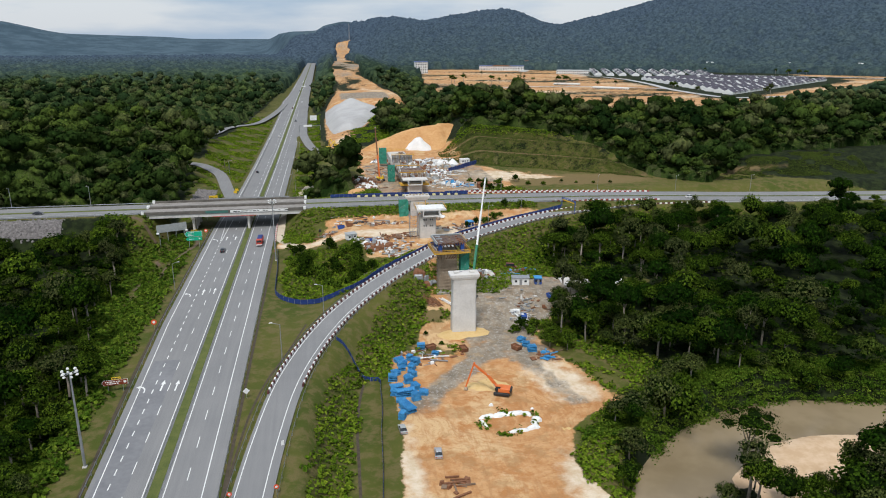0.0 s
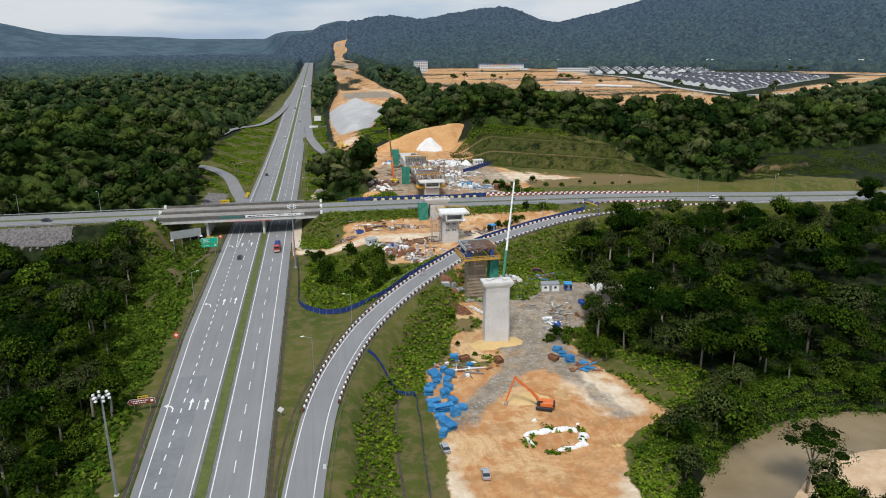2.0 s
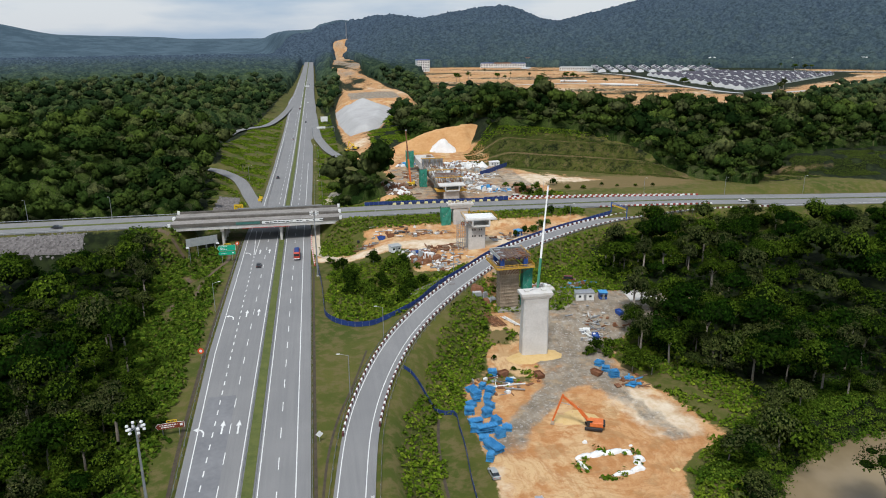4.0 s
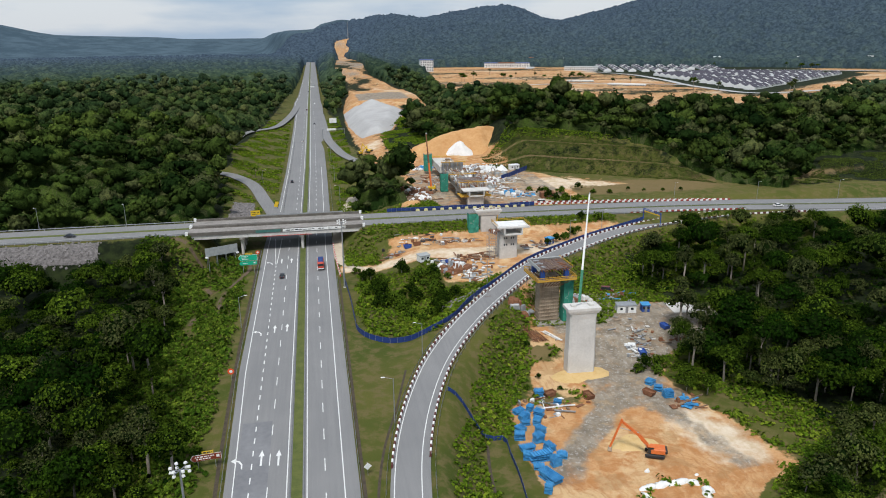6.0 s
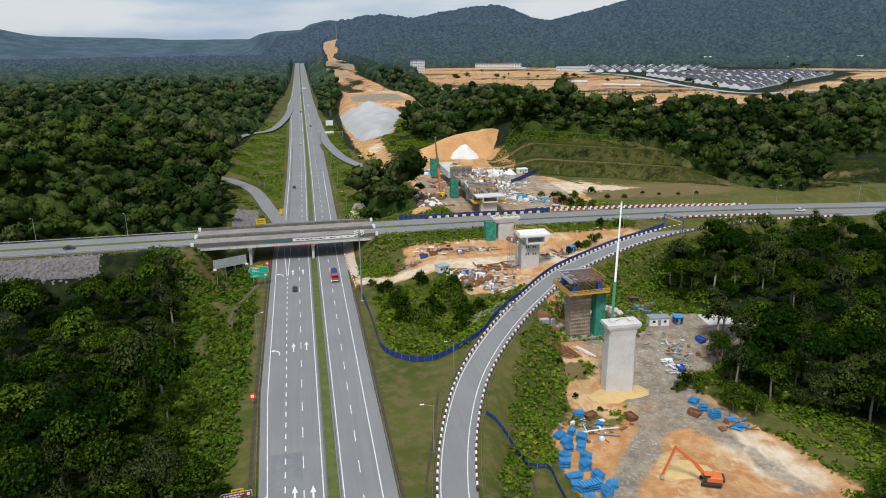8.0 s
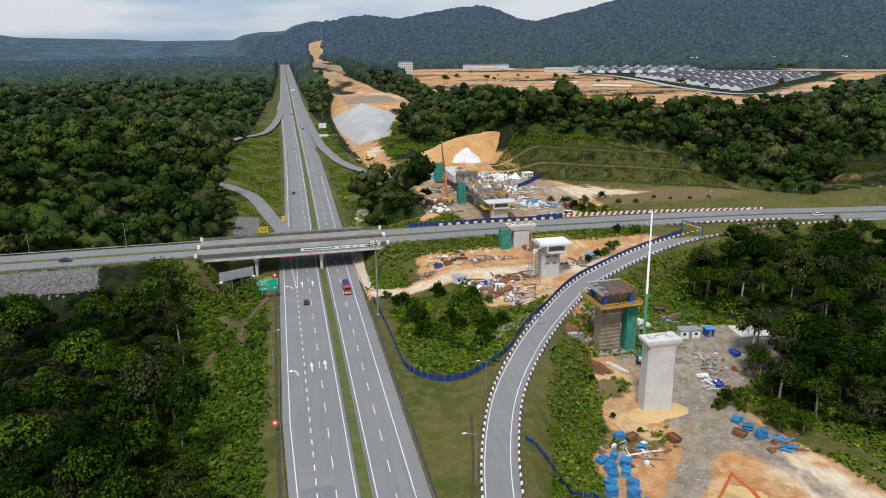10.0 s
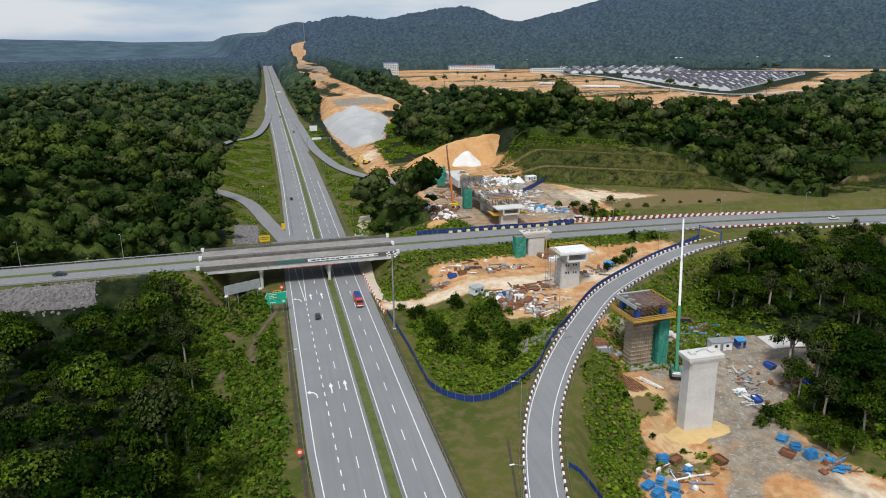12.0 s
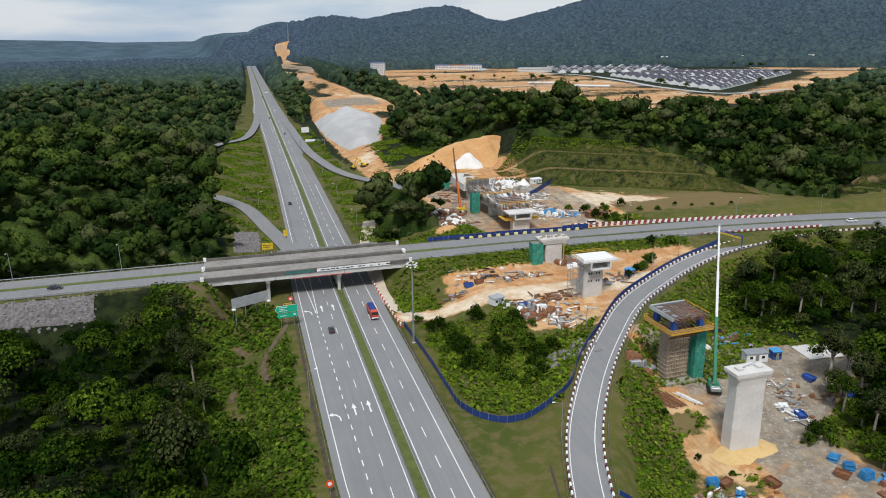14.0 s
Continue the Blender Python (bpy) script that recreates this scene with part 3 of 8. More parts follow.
    earth = g.mix(g.math("MULTIPLY", g.step(g.noise(0.5, 5, 0.7), 0.55, 0.75), 0.5), earth, (0.60, 0.42, 0.25))
    earth = g.mix(g.math("MULTIPLY", fine, 0.2), earth, (0.60, 0.40, 0.24))
    earth = g.mix(g.math("MULTIPLY", g.step(g.noise(0.11, 5, 0.6), 0.52, 0.6), 0.55), earth, (0.33, 0.19, 0.085))
    earth = g.mix(g.math("MULTIPLY", g.step(g.noise(1.6, 5, 0.75), 0.56, 0.66), 0.5), earth, (0.30, 0.145, 0.06))
    # wheel marks that bend round the pit
    far_off = g.n.new("ShaderNodeVectorMath")
    far_off.operation = "DISTANCE"
    g.l.new(g.pos(), far_off.inputs[0])
    far_off.inputs[1].default_value = (40.0, 160.0, -8.0)
    turns = g.n.new("ShaderNodeCombineXYZ")
    g.l.new(g.math("ADD", g.math("MULTIPLY", far_off.outputs["Value"], 0.75), g.math("MULTIPLY", g.noise(0.07, 3), 14.0)), turns.inputs[0])
    g.l.new(g.math("MULTIPLY", g.noise(0.12, 2), 2.0), turns.inputs[1])
    ring = g.n.new("ShaderNodeTexNoise")
    ring.inputs["Scale"].default_value, ring.inputs["Detail"].default_value = 1.0, 3.0
    g.l.new(turns.outputs[0], ring.inputs["Vector"])
    close = g.math("SUBTRACT", 1.0, g.step(far_off.outputs["Value"], 22.0, 40.0))
    earth = g.mix(g.math("MULTIPLY", g.math("MULTIPLY", g.step(ring.outputs["Fac"], 0.48, 0.6), close), 0.32), earth, (0.36, 0.15, 0.05))
    earth = g.mix(g.math("MULTIPLY", g.math("MULTIPLY", g.step(ring.outputs["Fac"], 0.44, 0.36), close), 0.22), earth, (0.58, 0.36, 0.19))
    grit = g.mix(g.step(mid, 0.35, 0.65), (0.17, 0.140, 0.105), (0.29, 0.25, 0.195))
    grit = g.mix(g.math("MULTIPLY", g.step(g.noise(0.9, 6, 0.8), 0.54, 0.62), 0.7), grit, (0.46, 0.44, 0.41))
    grit = g.mix(g.math("MULTIPLY", g.step(g.noise(0.22, 5, 0.7), 0.56, 0.66), 0.6), grit, (0.36, 0.26, 0.155))
    grit = g.mix(g.math("MULTIPLY", g.step(tracks, 0.48, 0.62), 0.35), grit, (0.24, 0.185, 0.125))
    grit = g.mix(g.math("MULTIPLY", g.step(g.noise(1.7, 5, 0.8), 0.62, 0.7), 0.7), grit, (0.10, 0.085, 0.07))
    pale = g.mix(g.step(mid, 0.35, 0.65), (0.53, 0.41, 0.27), (0.66, 0.56, 0.43))
    sand = g.mix(g.step(mid, 0.35, 0.65), (0.52, 0.36, 0.22), (0.62, 0.46, 0.31))
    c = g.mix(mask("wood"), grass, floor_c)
    # far ground takes a blue-grey tone that stands in for haze
    c = g.mix(g.attr("far_haze"), c, g.mix(g.step(g.noise(0.012, 6, 0.7), 0.38, 0.62), (0.038, 0.066, 0.088), (0.066, 0.104, 0.132)))
    c = g.mix(g.math("MULTIPLY", mask("cut", 0.25), 0.75), c, (0.185, 0.130, 0.062))
    soil_m = mask("soil")
    c = g.mix(soil_m, c, earth)
    c = g.mix(g.math("MULTIPLY", mask("pale", 0.3, 0.75), soil_m), c, pale)
    c = g.mix(g.math("MULTIPLY", mask("gravel", 0.3, 0.7), soil_m), c, grit)
    c = g.mix(mask("sand"), c, sand)
    g.color(c)
    g.bump(g.math("ADD", mid, g.math("MULTIPLY", fine, 0.5)), 0.6, 0.35)
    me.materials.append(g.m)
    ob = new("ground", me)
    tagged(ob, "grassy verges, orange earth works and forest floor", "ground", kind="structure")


build_ground()

# muddy river
wat = Mat("muddy_water", 0.22, 0, 0.35)
wat.color(wat.mix(wat.step(wat.noise(0.05, 4), 0.35, 0.65), (0.20, 0.152, 0.088), (0.265, 0.205, 0.125)))
wat.bump(wat.noise(0.9, 3), 0.12, 0.05)
_l, _r = beside(RIVER, -34), beside(RIVER, 34)
_v = [(p[0], p[1], -14.0) for pair in zip(_l, _r) for p in pair]
_f = [(2 * i, 2 * i + 1, 2 * i + 3, 2 * i + 2) for i in range(len(_l) - 1)]
tagged(mesh_ob("river", _v, _f, wat.m), "muddy brown river with a calm surface", "river", kind="structure")


# ---- roads ----
def ribbon(name, line, offs, mat, parent=None, lift=0.0, thick=0.0, label="", smooth=False):
    """A strip along a line between two sideways offsets; with a thickness it gets sides."""
    a, b = beside(line, offs[0]), beside(line, offs[1])
    v, f, n = [], [], len(line)
    for p, q in zip(a, b):
        v += [(p[0], p[1], p[2] + lift), (q[0], q[1], q[2] + lift)]
        if thick:
            v += [(p[0], p[1], p[2] + lift - thick), (q[0], q[1], q[2] + lift - thick)]
    k = 4 if thick else 2
    for i in range(n - 1):
        o, e = i * k, (i + 1) * k
        f.append((o, o + 1, e + 1, e))
        if thick:
            f += [(o + 2, o, e, e + 2), (o + 1, o + 3, e + 3, e + 1), (o + 3, o + 2, e + 2, e + 3)]
    if thick:
        f += [(0, 2, 3, 1), ((n - 1) * k, (n - 1) * k + 1, (n - 1) * k + 3, (n - 1) * k + 2)]
    return mesh_ob(name, v, f, mat, parent, label, smooth)


def along(line, s):
    """Place, height and heading (degrees) at s metres along a line."""
    d = np.concatenate([[0], np.cumsum(np.linalg.norm(np.diff(line[:, :2], axis=0), axis=1))])
    p = [float(np.interp(s, d, line[:, i])) for i in range(3)]
    q = [float(np.interp(s + 0.5, d, line[:, i])) for i in range(3)]
    o = [float(np.interp(s - 0.5, d, line[:, i])) for i in range(3)]
    return p, math.degrees(math.atan2(q[1] - o[1], q[0] - o[0]))


def length(line):
    return float(np.linalg.norm(np.diff(line[:, :2], axis=0), axis=1).sum())


def xline(y0, y1, x, step=6.0, z=0.0):
    """A line along the highway at a constant place across it; x may be a list of (y, x)."""
    ys = np.linspace(y0, y1, max(2, int((y1 - y0) / step)))
    xs = np.interp(ys, [p[0] for p in x], [p[1] for p in x]) if isinstance(x, list) else np.full(len(ys), x)
    return np.stack([xs + hw_shift(ys), ys, np.full(len(ys), z)], -1)


EDGE_W = [(-100, -46.6), (110, -46.8), (215, -50.3), (335, -50.6), (372, -50), (385, -48.3), (508, -48), (704, -48.4), (873, -49.5), (960, -53), (995, -53.6), (1100, -50.2), (1172, -49.7), (1625, -47.8), (3000, -46)]
road_w = tagged(mesh_ob("road", [], [], M_ASPHALT), "grey asphalt carriageway of the expressway", "road", kind="structure")
_ys = np.concatenate([np.arange(-300, 400, 6.0), np.arange(400, 3100, 20.0)])
_sh = hw_shift(_ys)
_xl = np.interp(_ys, [p[0] for p in EDGE_W], [p[1] - 1.7 for p in EDGE_W])
_v, _f = [], []
for xa, xb, y in zip(_xl + _sh, -37.1 + _sh, _ys):
    _v += [(xa, y, 0), (xb, y, 0)]
_f = [(2 * i, 2 * i + 1, 2 * i + 3, 2 * i + 2) for i in range(len(_ys) - 1)]
road_w.data.from_pydata(_v, [], _f)
_v = []
for y, s in zip(_ys, _sh):
    _v += [(-34.9 + s, y, 0), (float(np.interp(y, [330, 430, 640, 700, 772, 909, 1043, 3000], [-23.6, -23.4, -23.4, -22.5, -20.7, -19.4, -21.0, -22.0])) + s, y, 0)]
road_e = tagged(mesh_ob("road", _v, _f, M_ASPHALT), "grey asphalt carriageway of the expressway", "road", kind="structure")
_m = np.array([(-36 + s, y, 0.0) for y, s in zip(_ys, _sh)])
M_VERGE = worn("median_grass", (0.06, 0.085, 0.02), (0.13, 0.14, 0.04), 0.4, 0.95, bump=0.5)
tagged(ribbon("median", _m, (-1.1, 1.1), M_VERGE, None, 0.06, 0.3), "narrow grassy median between the carriageways", "median", kind="structure")

ramp_road = tagged(ribbon("road", RAMP, (-4.0, 4.2), M_ASPHALT, None, 0.0, 0.25), "grey asphalt slip road curving up to the overpass", "road", kind="structure")
for _l in (SLIP_W, SLIP_W2, SLIP_E):
    tagged(ribbon("road", _l, (-3.6, 3.6), M_ASPHALT, None, 0.05, 0.25), "grey asphalt slip road", "road", kind="structure")
for _l in (CROSS_W, CROSS_E):
    tagged(ribbon("road", _l, (-9.6, -1.2), M_ASPHALT, None, 0.0, 0.25), "pale asphalt carriageway of the crossing road", "road", kind="structure")
    tagged(ribbon("road", _l, (1.2, 9.6), M_ASPHALT, None, 0.0, 0.25), "pale asphalt carriageway of the crossing road", "road", kind="structure")
    tagged(ribbon("median", _l, (-1.2, 1.2), M_VERGE, None, 0.08, 0.3), "grassy median of the crossing road", "median", kind="structure")

# a newer stretch of surfacing on the outer lanes
M_NEWTAR = worn("newer_asphalt", (0.15, 0.152, 0.16), (0.22, 0.222, 0.228), 0.1, 0.9, bump=0.1)
ribbon("resurfaced_lane", xline(60, 188, [(60, -44.9), (188, -45.6)], 8), (-3.1, 3.6), M_NEWTAR, road_w, 0.006, 0.0, "darker newer asphalt")

# painted lines
PAINT = 0.012
for par, x, y0, y1 in ((road_w, EDGE_W, -100, 1500), (road_w, -38.0, -100, 1500), (road_e, -34.0, -100, 1500), (road_e, -26.6, -100, 520)):
    ribbon("edge_line", xline(y0, y1, x, 8), (-0.11, 0.11), M_PAINT, par, PAINT)
for b in (-3.2, 2.3):
    ribbon("edge_line", RAMP, (b - 0.1, b + 0.1), M_PAINT, ramp_road, PAINT)


def dash(w, l):
    bm = BM()
    bmesh.ops.create_grid(bm, x_segments=1, y_segments=1, size=0.5)
    bmesh.ops.scale(bm, vec=(w, l, 1), verts=bm.verts)
    return bm


_long = part("lane_dash", dash(0.2, 4.5), M_PAINT, road_w)
_long.matrix_basis = pose(-41.7, 100, PAINT)
_short = part("lane_dash", dash(0.26, 2.2), M_PAINT, road_w)
_short.matrix_basis = pose(-45.4, 100, PAINT)
for y in np.arange(112, 900, 12.0):
    share("lane_dash", _long, road_w, pose(-41.8 + float(hw_shift(y)) + (1.4 if y > 345 else 0), y, PAINT))
for y in np.arange(96, 900, 12.0):
    share("lane_dash", _long, road_e, pose(-30.3 + float(hw_shift(y)), y, PAINT))
for y in np.arange(105, 308, 5.0):
    share("lane_dash", _short, road_w, pose(float(np.interp(y, [110, 300], [-45.1, -46.2])), y, PAINT))


def arrow(bent):
    """A lane arrow painted on the road, straight or turning off."""
    if bent:
        v = [(0.7, -2.5), (1.0, -2.5), (0.9, -0.6), (0.2, 0.7), (-0.7, 1.1), (-0.7, 1.7), (-1.7, 0.8), (-0.7, -0.1), (-0.7, 0.5), (0.0, 0.2), (0.6, -0.9)]
        f = [(0, 1, 2, 10), (10, 2, 3, 9), (9, 3, 4, 8), (8, 4, 5, 6), (8, 6, 7)]
    else:
        v = [(-0.2, -3), (0.2, -3), (0.2, 0.6), (-0.2, 0.6), (0.6, 0.6), (0, 3), (-0.6, 0.6)]
        f = [(0, 1, 2, 3), (6, 3, 2, 4, 5)]
    return [(x, y, 0) for x, y in v], f


_straight = mesh_ob("lane_arrow", *arrow(False), M_PAINT, road_w)
_straight.matrix_basis = pose(-43.6, 173, PAINT)
_bent = mesh_ob("lane_arrow", *arrow(True), M_PAINT, road_w)
_bent.matrix_basis = pose(-48.3, 172, PAINT)
for x, y in ((-40.0, 172.5), (-43.9, 243), (-40.2, 243.5), (-44.2, 312), (-40.4, 312)):
    share("lane_arrow", _straight, road_w, pose(x, y, PAINT))
for x, y in ((-48.6, 241), (-48.6, 310)):
    share("lane_arrow", _bent, road_w, pose(x, y, PAINT))
# chevron lines where the exit lane parts
for a, b in (((-46.4, 308), (-48.0, 345)), ((-46.0, 308), (-45.2, 345))):
    ribbon("gore_line", np.array([(*a, 0.0), (*b, 0.0)]), (-0.12, 0.12), M_PAINT, road_w, PAINT)


# ---- trees ----
def crown_shape(seed, clumps, size, spread_r, height, lobes, flat=0.7, ragged=0.3):
    """Leaf clumps (small folded quads) over a dome of lobes: vertices, faces, the lobes, and which way the crown faces at each vertex."""
    r = np.random.default_rng(seed)
    cen = [(0, 0, height * 0.62, 1.0)]
    for i in range(lobes):
        a, k = 2.4 * i + r.uniform(-0.5, 0.5), math.sqrt((i + 0.7) / lobes) * r.uniform(0.62, 0.85)
        cen.append((math.cos(a) * k * spread_r, math.sin(a) * k * spread_r, height * (0.82 - 0.62 * k * k + r.uniform(-0.1, 0.1)), r.uniform(0.36, 0.58)))
    C = np.array(cen)
    w = C[:, 3] ** 2
    pick = r.choice(len(C), clumps, p=w / w.sum())
    d = r.normal(size=(clumps, 3))
    d[:, 2] = np.abs(d[:, 2]) * 1.1 - 0.3
    d /= np.linalg.norm(d, axis=1)[:, None]
    ph = r.uniform(0, 6.28, (len(C), 3))[pick]
    tuft = 0.13 * np.sin(5 * d[:, 0] + ph[:, 0]) * np.sin(5 * d[:, 1] + ph[:, 1]) + 0.08 * np.sin(9 * d[:, 2] + 6 * d[:, 0] + ph[:, 2])
    rad = spread_r * 0.62 * C[pick, 3] * (1 + tuft + ragged * r.uniform(-0.75, 0.55, clumps))
    p = C[pick, :3] + d * rad[:, None] * (1, 1, flat)
    nrm = d + r.normal(size=(clumps, 3)) * 0.4 + (0, 0, 0.35)
    nrm /= np.linalg.norm(nrm, axis=1)[:, None]
    t = np.cross(nrm, r.normal(size=(clumps, 3)))
    t /= np.linalg.norm(t, axis=1)[:, None]
    u = np.cross(nrm, t)
    sz = (size * r.uniform(0.5, 1.25, clumps))[:, None]
    V = np.stack([p - t * sz * 0.5 - nrm * sz * 0.18, p - u * sz * 0.42, p + t * sz * 0.5 - nrm * sz * 0.22, p + u * sz * 0.42 + nrm * sz * 0.06], 1).reshape(-1, 3)
    out = p - (0, 0, height * 0.3)
    face = d * 0.8 + 0.35 * out / np.linalg.norm(out, axis=1)[:, None] + (0, 0, 0.12)
    face /= np.linalg.norm(face, axis=1)[:, None]
    return V, np.arange(len(V)).reshape(-1, 4), cen, np.repeat(face, 4, axis=0)


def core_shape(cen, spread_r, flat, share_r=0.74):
    """Filler masses inside the lobes, so that no sky shows through the whole crown."""
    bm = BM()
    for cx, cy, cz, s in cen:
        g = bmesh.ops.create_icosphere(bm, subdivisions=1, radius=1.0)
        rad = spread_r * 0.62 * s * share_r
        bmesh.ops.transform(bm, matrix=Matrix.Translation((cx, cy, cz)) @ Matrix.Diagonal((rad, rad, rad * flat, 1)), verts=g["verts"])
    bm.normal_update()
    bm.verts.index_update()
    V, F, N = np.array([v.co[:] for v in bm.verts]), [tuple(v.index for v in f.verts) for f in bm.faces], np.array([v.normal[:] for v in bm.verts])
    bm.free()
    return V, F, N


def way_attribute(me, N):
    at = me.attributes.new("dome", "FLOAT_VECTOR", "POINT")
    at.data.foreach_set("vector", np.ascontiguousarray(N, dtype=np.float32).ravel())


def fast_mesh(name, co, quads, tris, mats, tri_slot=1):
    """A mesh from arrays: quads take the first material, triangles the given slot."""
    me = bpy.data.meshes.new(name)
    nq, nt = len(quads), len(tris)
    me.vertices.add(len(co))
    me.vertices.foreach_set("co", np.ascontiguousarray(co, dtype=np.float32).ravel())
    me.loops.add(nq * 4 + nt * 3)
    me.loops.foreach_set("vertex_index", np.concatenate([quads.ravel(), tris.ravel()]).astype(np.int32))
    me.polygons.add(nq + nt)
    me.polygons.foreach_set("loop_start", np.concatenate([np.arange(nq) * 4, nq * 4 + np.arange(nt) * 3]).astype(np.int32))
    for m in mats:
        me.materials.append(m)
    me.polygons.foreach_set("material_index", np.concatenate([np.zeros(nq), np.full(nt, tri_slot)]).astype(np.int32))
    me.update(calc_edges=True)
    return me


def many(name, shapes, places, mat, core_mat, label, category):
    """One object of many crowns: shapes are leaves and cores, each with its facing; places are x, y, z, scale, turn, stretch."""
    P = np.array(places)
    r = np.random.default_rng(len(P))
    tint = r.uniform(size=len(P)) ** 2.0
    V, Q, T, A, D, base = [], [], [], [], [], 0
    for k, (v, f, vn, cv, cf, cn) in enumerate(shapes):
        sub, ti = P[k::len(shapes)], tint[k::len(shapes)]
        c, q, s, st = np.cos(sub[:, 4]), np.sin(sub[:, 4]), sub[:, 3], sub[:, 5]
        for pts, face, nor, store in ((v, f, vn, Q), (cv, cf, cn, T)):
            if pts is None or not len(sub):
                continue
            face = np.array(face)
            x = (pts[None, :, 0] * c[:, None] - pts[None, :, 1] * q[:, None]) * s[:, None] + sub[:, 0:1]
            y = (pts[None, :, 0] * q[:, None] + pts[None, :, 1] * c[:, None]) * s[:, None] + sub[:, 1:2]
            z = pts[None, :, 2] * (s * st)[:, None] + sub[:, 2:3]
            V.append(np.stack([x, y, z], -1).reshape(-1, 3))
            store.append((face[None] + base + (np.arange(len(sub)) * len(pts))[:, None, None]).reshape(-1, face.shape[1]))
            A.append(np.repeat(ti, len(pts)))
            D.append(np.stack([nor[None, :, 0] * c[:, None] - nor[None, :, 1] * q[:, None], nor[None, :, 0] * q[:, None] + nor[None, :, 1] * c[:, None], np.broadcast_to(nor[None, :, 2], x.shape)], -1).reshape(-1, 3))
            base += len(sub) * len(pts)
    tris = np.concatenate(T) if T else np.zeros((0, 3), int)
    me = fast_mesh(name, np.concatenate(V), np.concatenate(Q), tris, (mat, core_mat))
    at = me.attributes.new("tint", "FLOAT", "POINT")
    at.data.foreach_set("value", np.concatenate(A).astype(np.float32))
    way_attribute(me, np.concatenate(D))
    return tagged(new(name, me), label, category, kind="stuff")


def shape_set(seed, n, clumps, size, lobes, core=3, flat=0.75, share_r=0.74):
    out = []
    for i in range(n):
        r = np.random.default_rng(seed + i)
        R, Hh = 1.0 * r.uniform(0.85, 1.2), r.uniform(0.8, 1.3)
        f2 = flat * r.uniform(0.8, 1.25)
        v, f, cen, vn = crown_shape(seed + i, clumps, size, R, Hh, lobes, f2)
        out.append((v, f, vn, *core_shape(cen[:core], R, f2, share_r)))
    return out


ROADS = ((HIGHWAY, 22), (RAMP, 13), (CROSS_W, 15), (CROSS_E, 17), (SLIP_W, 9), (SLIP_W2, 9), (SLIP_E, 9))


def road_gap(x, y):
    return np.minimum.reduce([near_line(x, y, l)[0] - w for l, w in ROADS])


def woods(x, y):
    """True where forest stands."""
    wob = waves(x, y, 13.0, 0.5) * 4
    ok = np.zeros(x.shape, bool)
    edge_w = np.interp(y, [60, 174, 209, 244, 280, 300], [-60, -62, -72, -80, -82, -86])
    ok |= (x < edge_w + wob * 0.6) & (y < np.where(x < -110, 310, 316)) & ((y < 296) | (x < -88))
    ok |= (x < wood_edge(y) + wob) & (y > 352)
    right = site_right(np.clip(y, 90, 260))
    ok |= (x > right + 4 + wood_gap(y) + wob * 0.5) & (y < ramp_y(x) - np.interp(x, [56, 62, 75, 110, 135], [44, 36, 23, 18, 16])) & ((y < 212) | (y > 258) | (x > np.interp(y, [212, 226, 232, 248, 258], [87, 88, 114, 114, 84]) + wob)) & (x > 62)
    ok |= (x > 176 + wob) & (y < 316) & (y < ramp_y(np.minimum(x, 240)) - 10)
    hill = (x > 90 + wob) & (y > np.interp(x, [90, 120, 165, 190, 215, 262, 400], [486, 472, 430, 384, 362, 398, 420]) + wob)
    ok |= hill & (y < np.interp(x, *TREE_LINE)) & (np.hypot((x - 62) / 40, (y - 514) / 30) > 1)
    ok |= (y > 1500) & ((corridor(x, y) < -2) | (y > 1990)) & (cleared(x, y) < 0.3)
    ok |= (x > -20) & (x < 70) & (y > 830) & (y < 1500) & (corridor(x, y) < -3)
    ok |= (x > 46) & (x < 130) & (y > 548) & (y < 720) & (corridor(x, y) < -2)
    ok |= (x > 85) & (x < 130) & (y > 620) & (y < 880) & (corridor(x, y) < -3)
    ok |= (x > 70) & (x < 230) & (y > 880) & (corridor(x, y) < -3) & (cleared(x, y) < 0.3)
    ok |= (x > 1050) & (y > 500) & (cleared(x, y) < 0.3)
    ok |= (x > -12) & (x < 20) & (y > 375) & (y < 452) & (corridor(x, y) < -1)
    ok &= trail(x, y) < 0
    d, _ = near_line(x, y, RIVER)
    ok &= d > np.where((y < np.interp(x, RIVER[:, 0], RIVER[:, 1])) & (x > 90), 30.0, 10.5)
    return ok & ((road_gap(x, y) > 0) | (y > 2400))


def scatter(seed, x0, x1, y0, y1, gap, test=woods):
    """Uneven places on a jittered grid, where test allows."""
    r = np.random.default_rng(seed)
    gx, gy = np.meshgrid(np.arange(x0, x1, gap), np.arange(y0, y1, gap))
    x = (gx + r.uniform(-0.5, 0.5, gx.shape) * gap * 0.95).ravel()
    y = (gy + r.uniform(-0.5, 0.5, gy.shape) * gap * 0.95).ravel()
    # what no part of the flight looks at stays bare
    seen = (y > 60) & (x > np.minimum(-0.43 * y, -63 - 0.31 * (y - 90)) - 20) & (x < np.maximum(0.92 * y, -63 + 1.13 * (y - 90)) + 20)
    k = seen & test(x, y)
    x, y = x[k], y[k]
    return x, y, land(x, y), r


def placed(x, y, z, r, lo, hi, sink=0.0, flat=1.0, tall=0.9, rare=1.6):
    s = lo + (hi - lo) * r.uniform(size=len(x)) ** rare
    roll = 2.6 * waves(x, y, 17.0, 0.4) + 2.4 * waves(x, y, 43.0, 2.0)
    return list(zip(x, y, z - sink + roll * (tall > 1.2) + s * flat * r.uniform(0.1, tall, len(x)), s, r.uniform(0, 6.28, len(x)), flat * r.uniform(0.9, 1.35, len(x))))


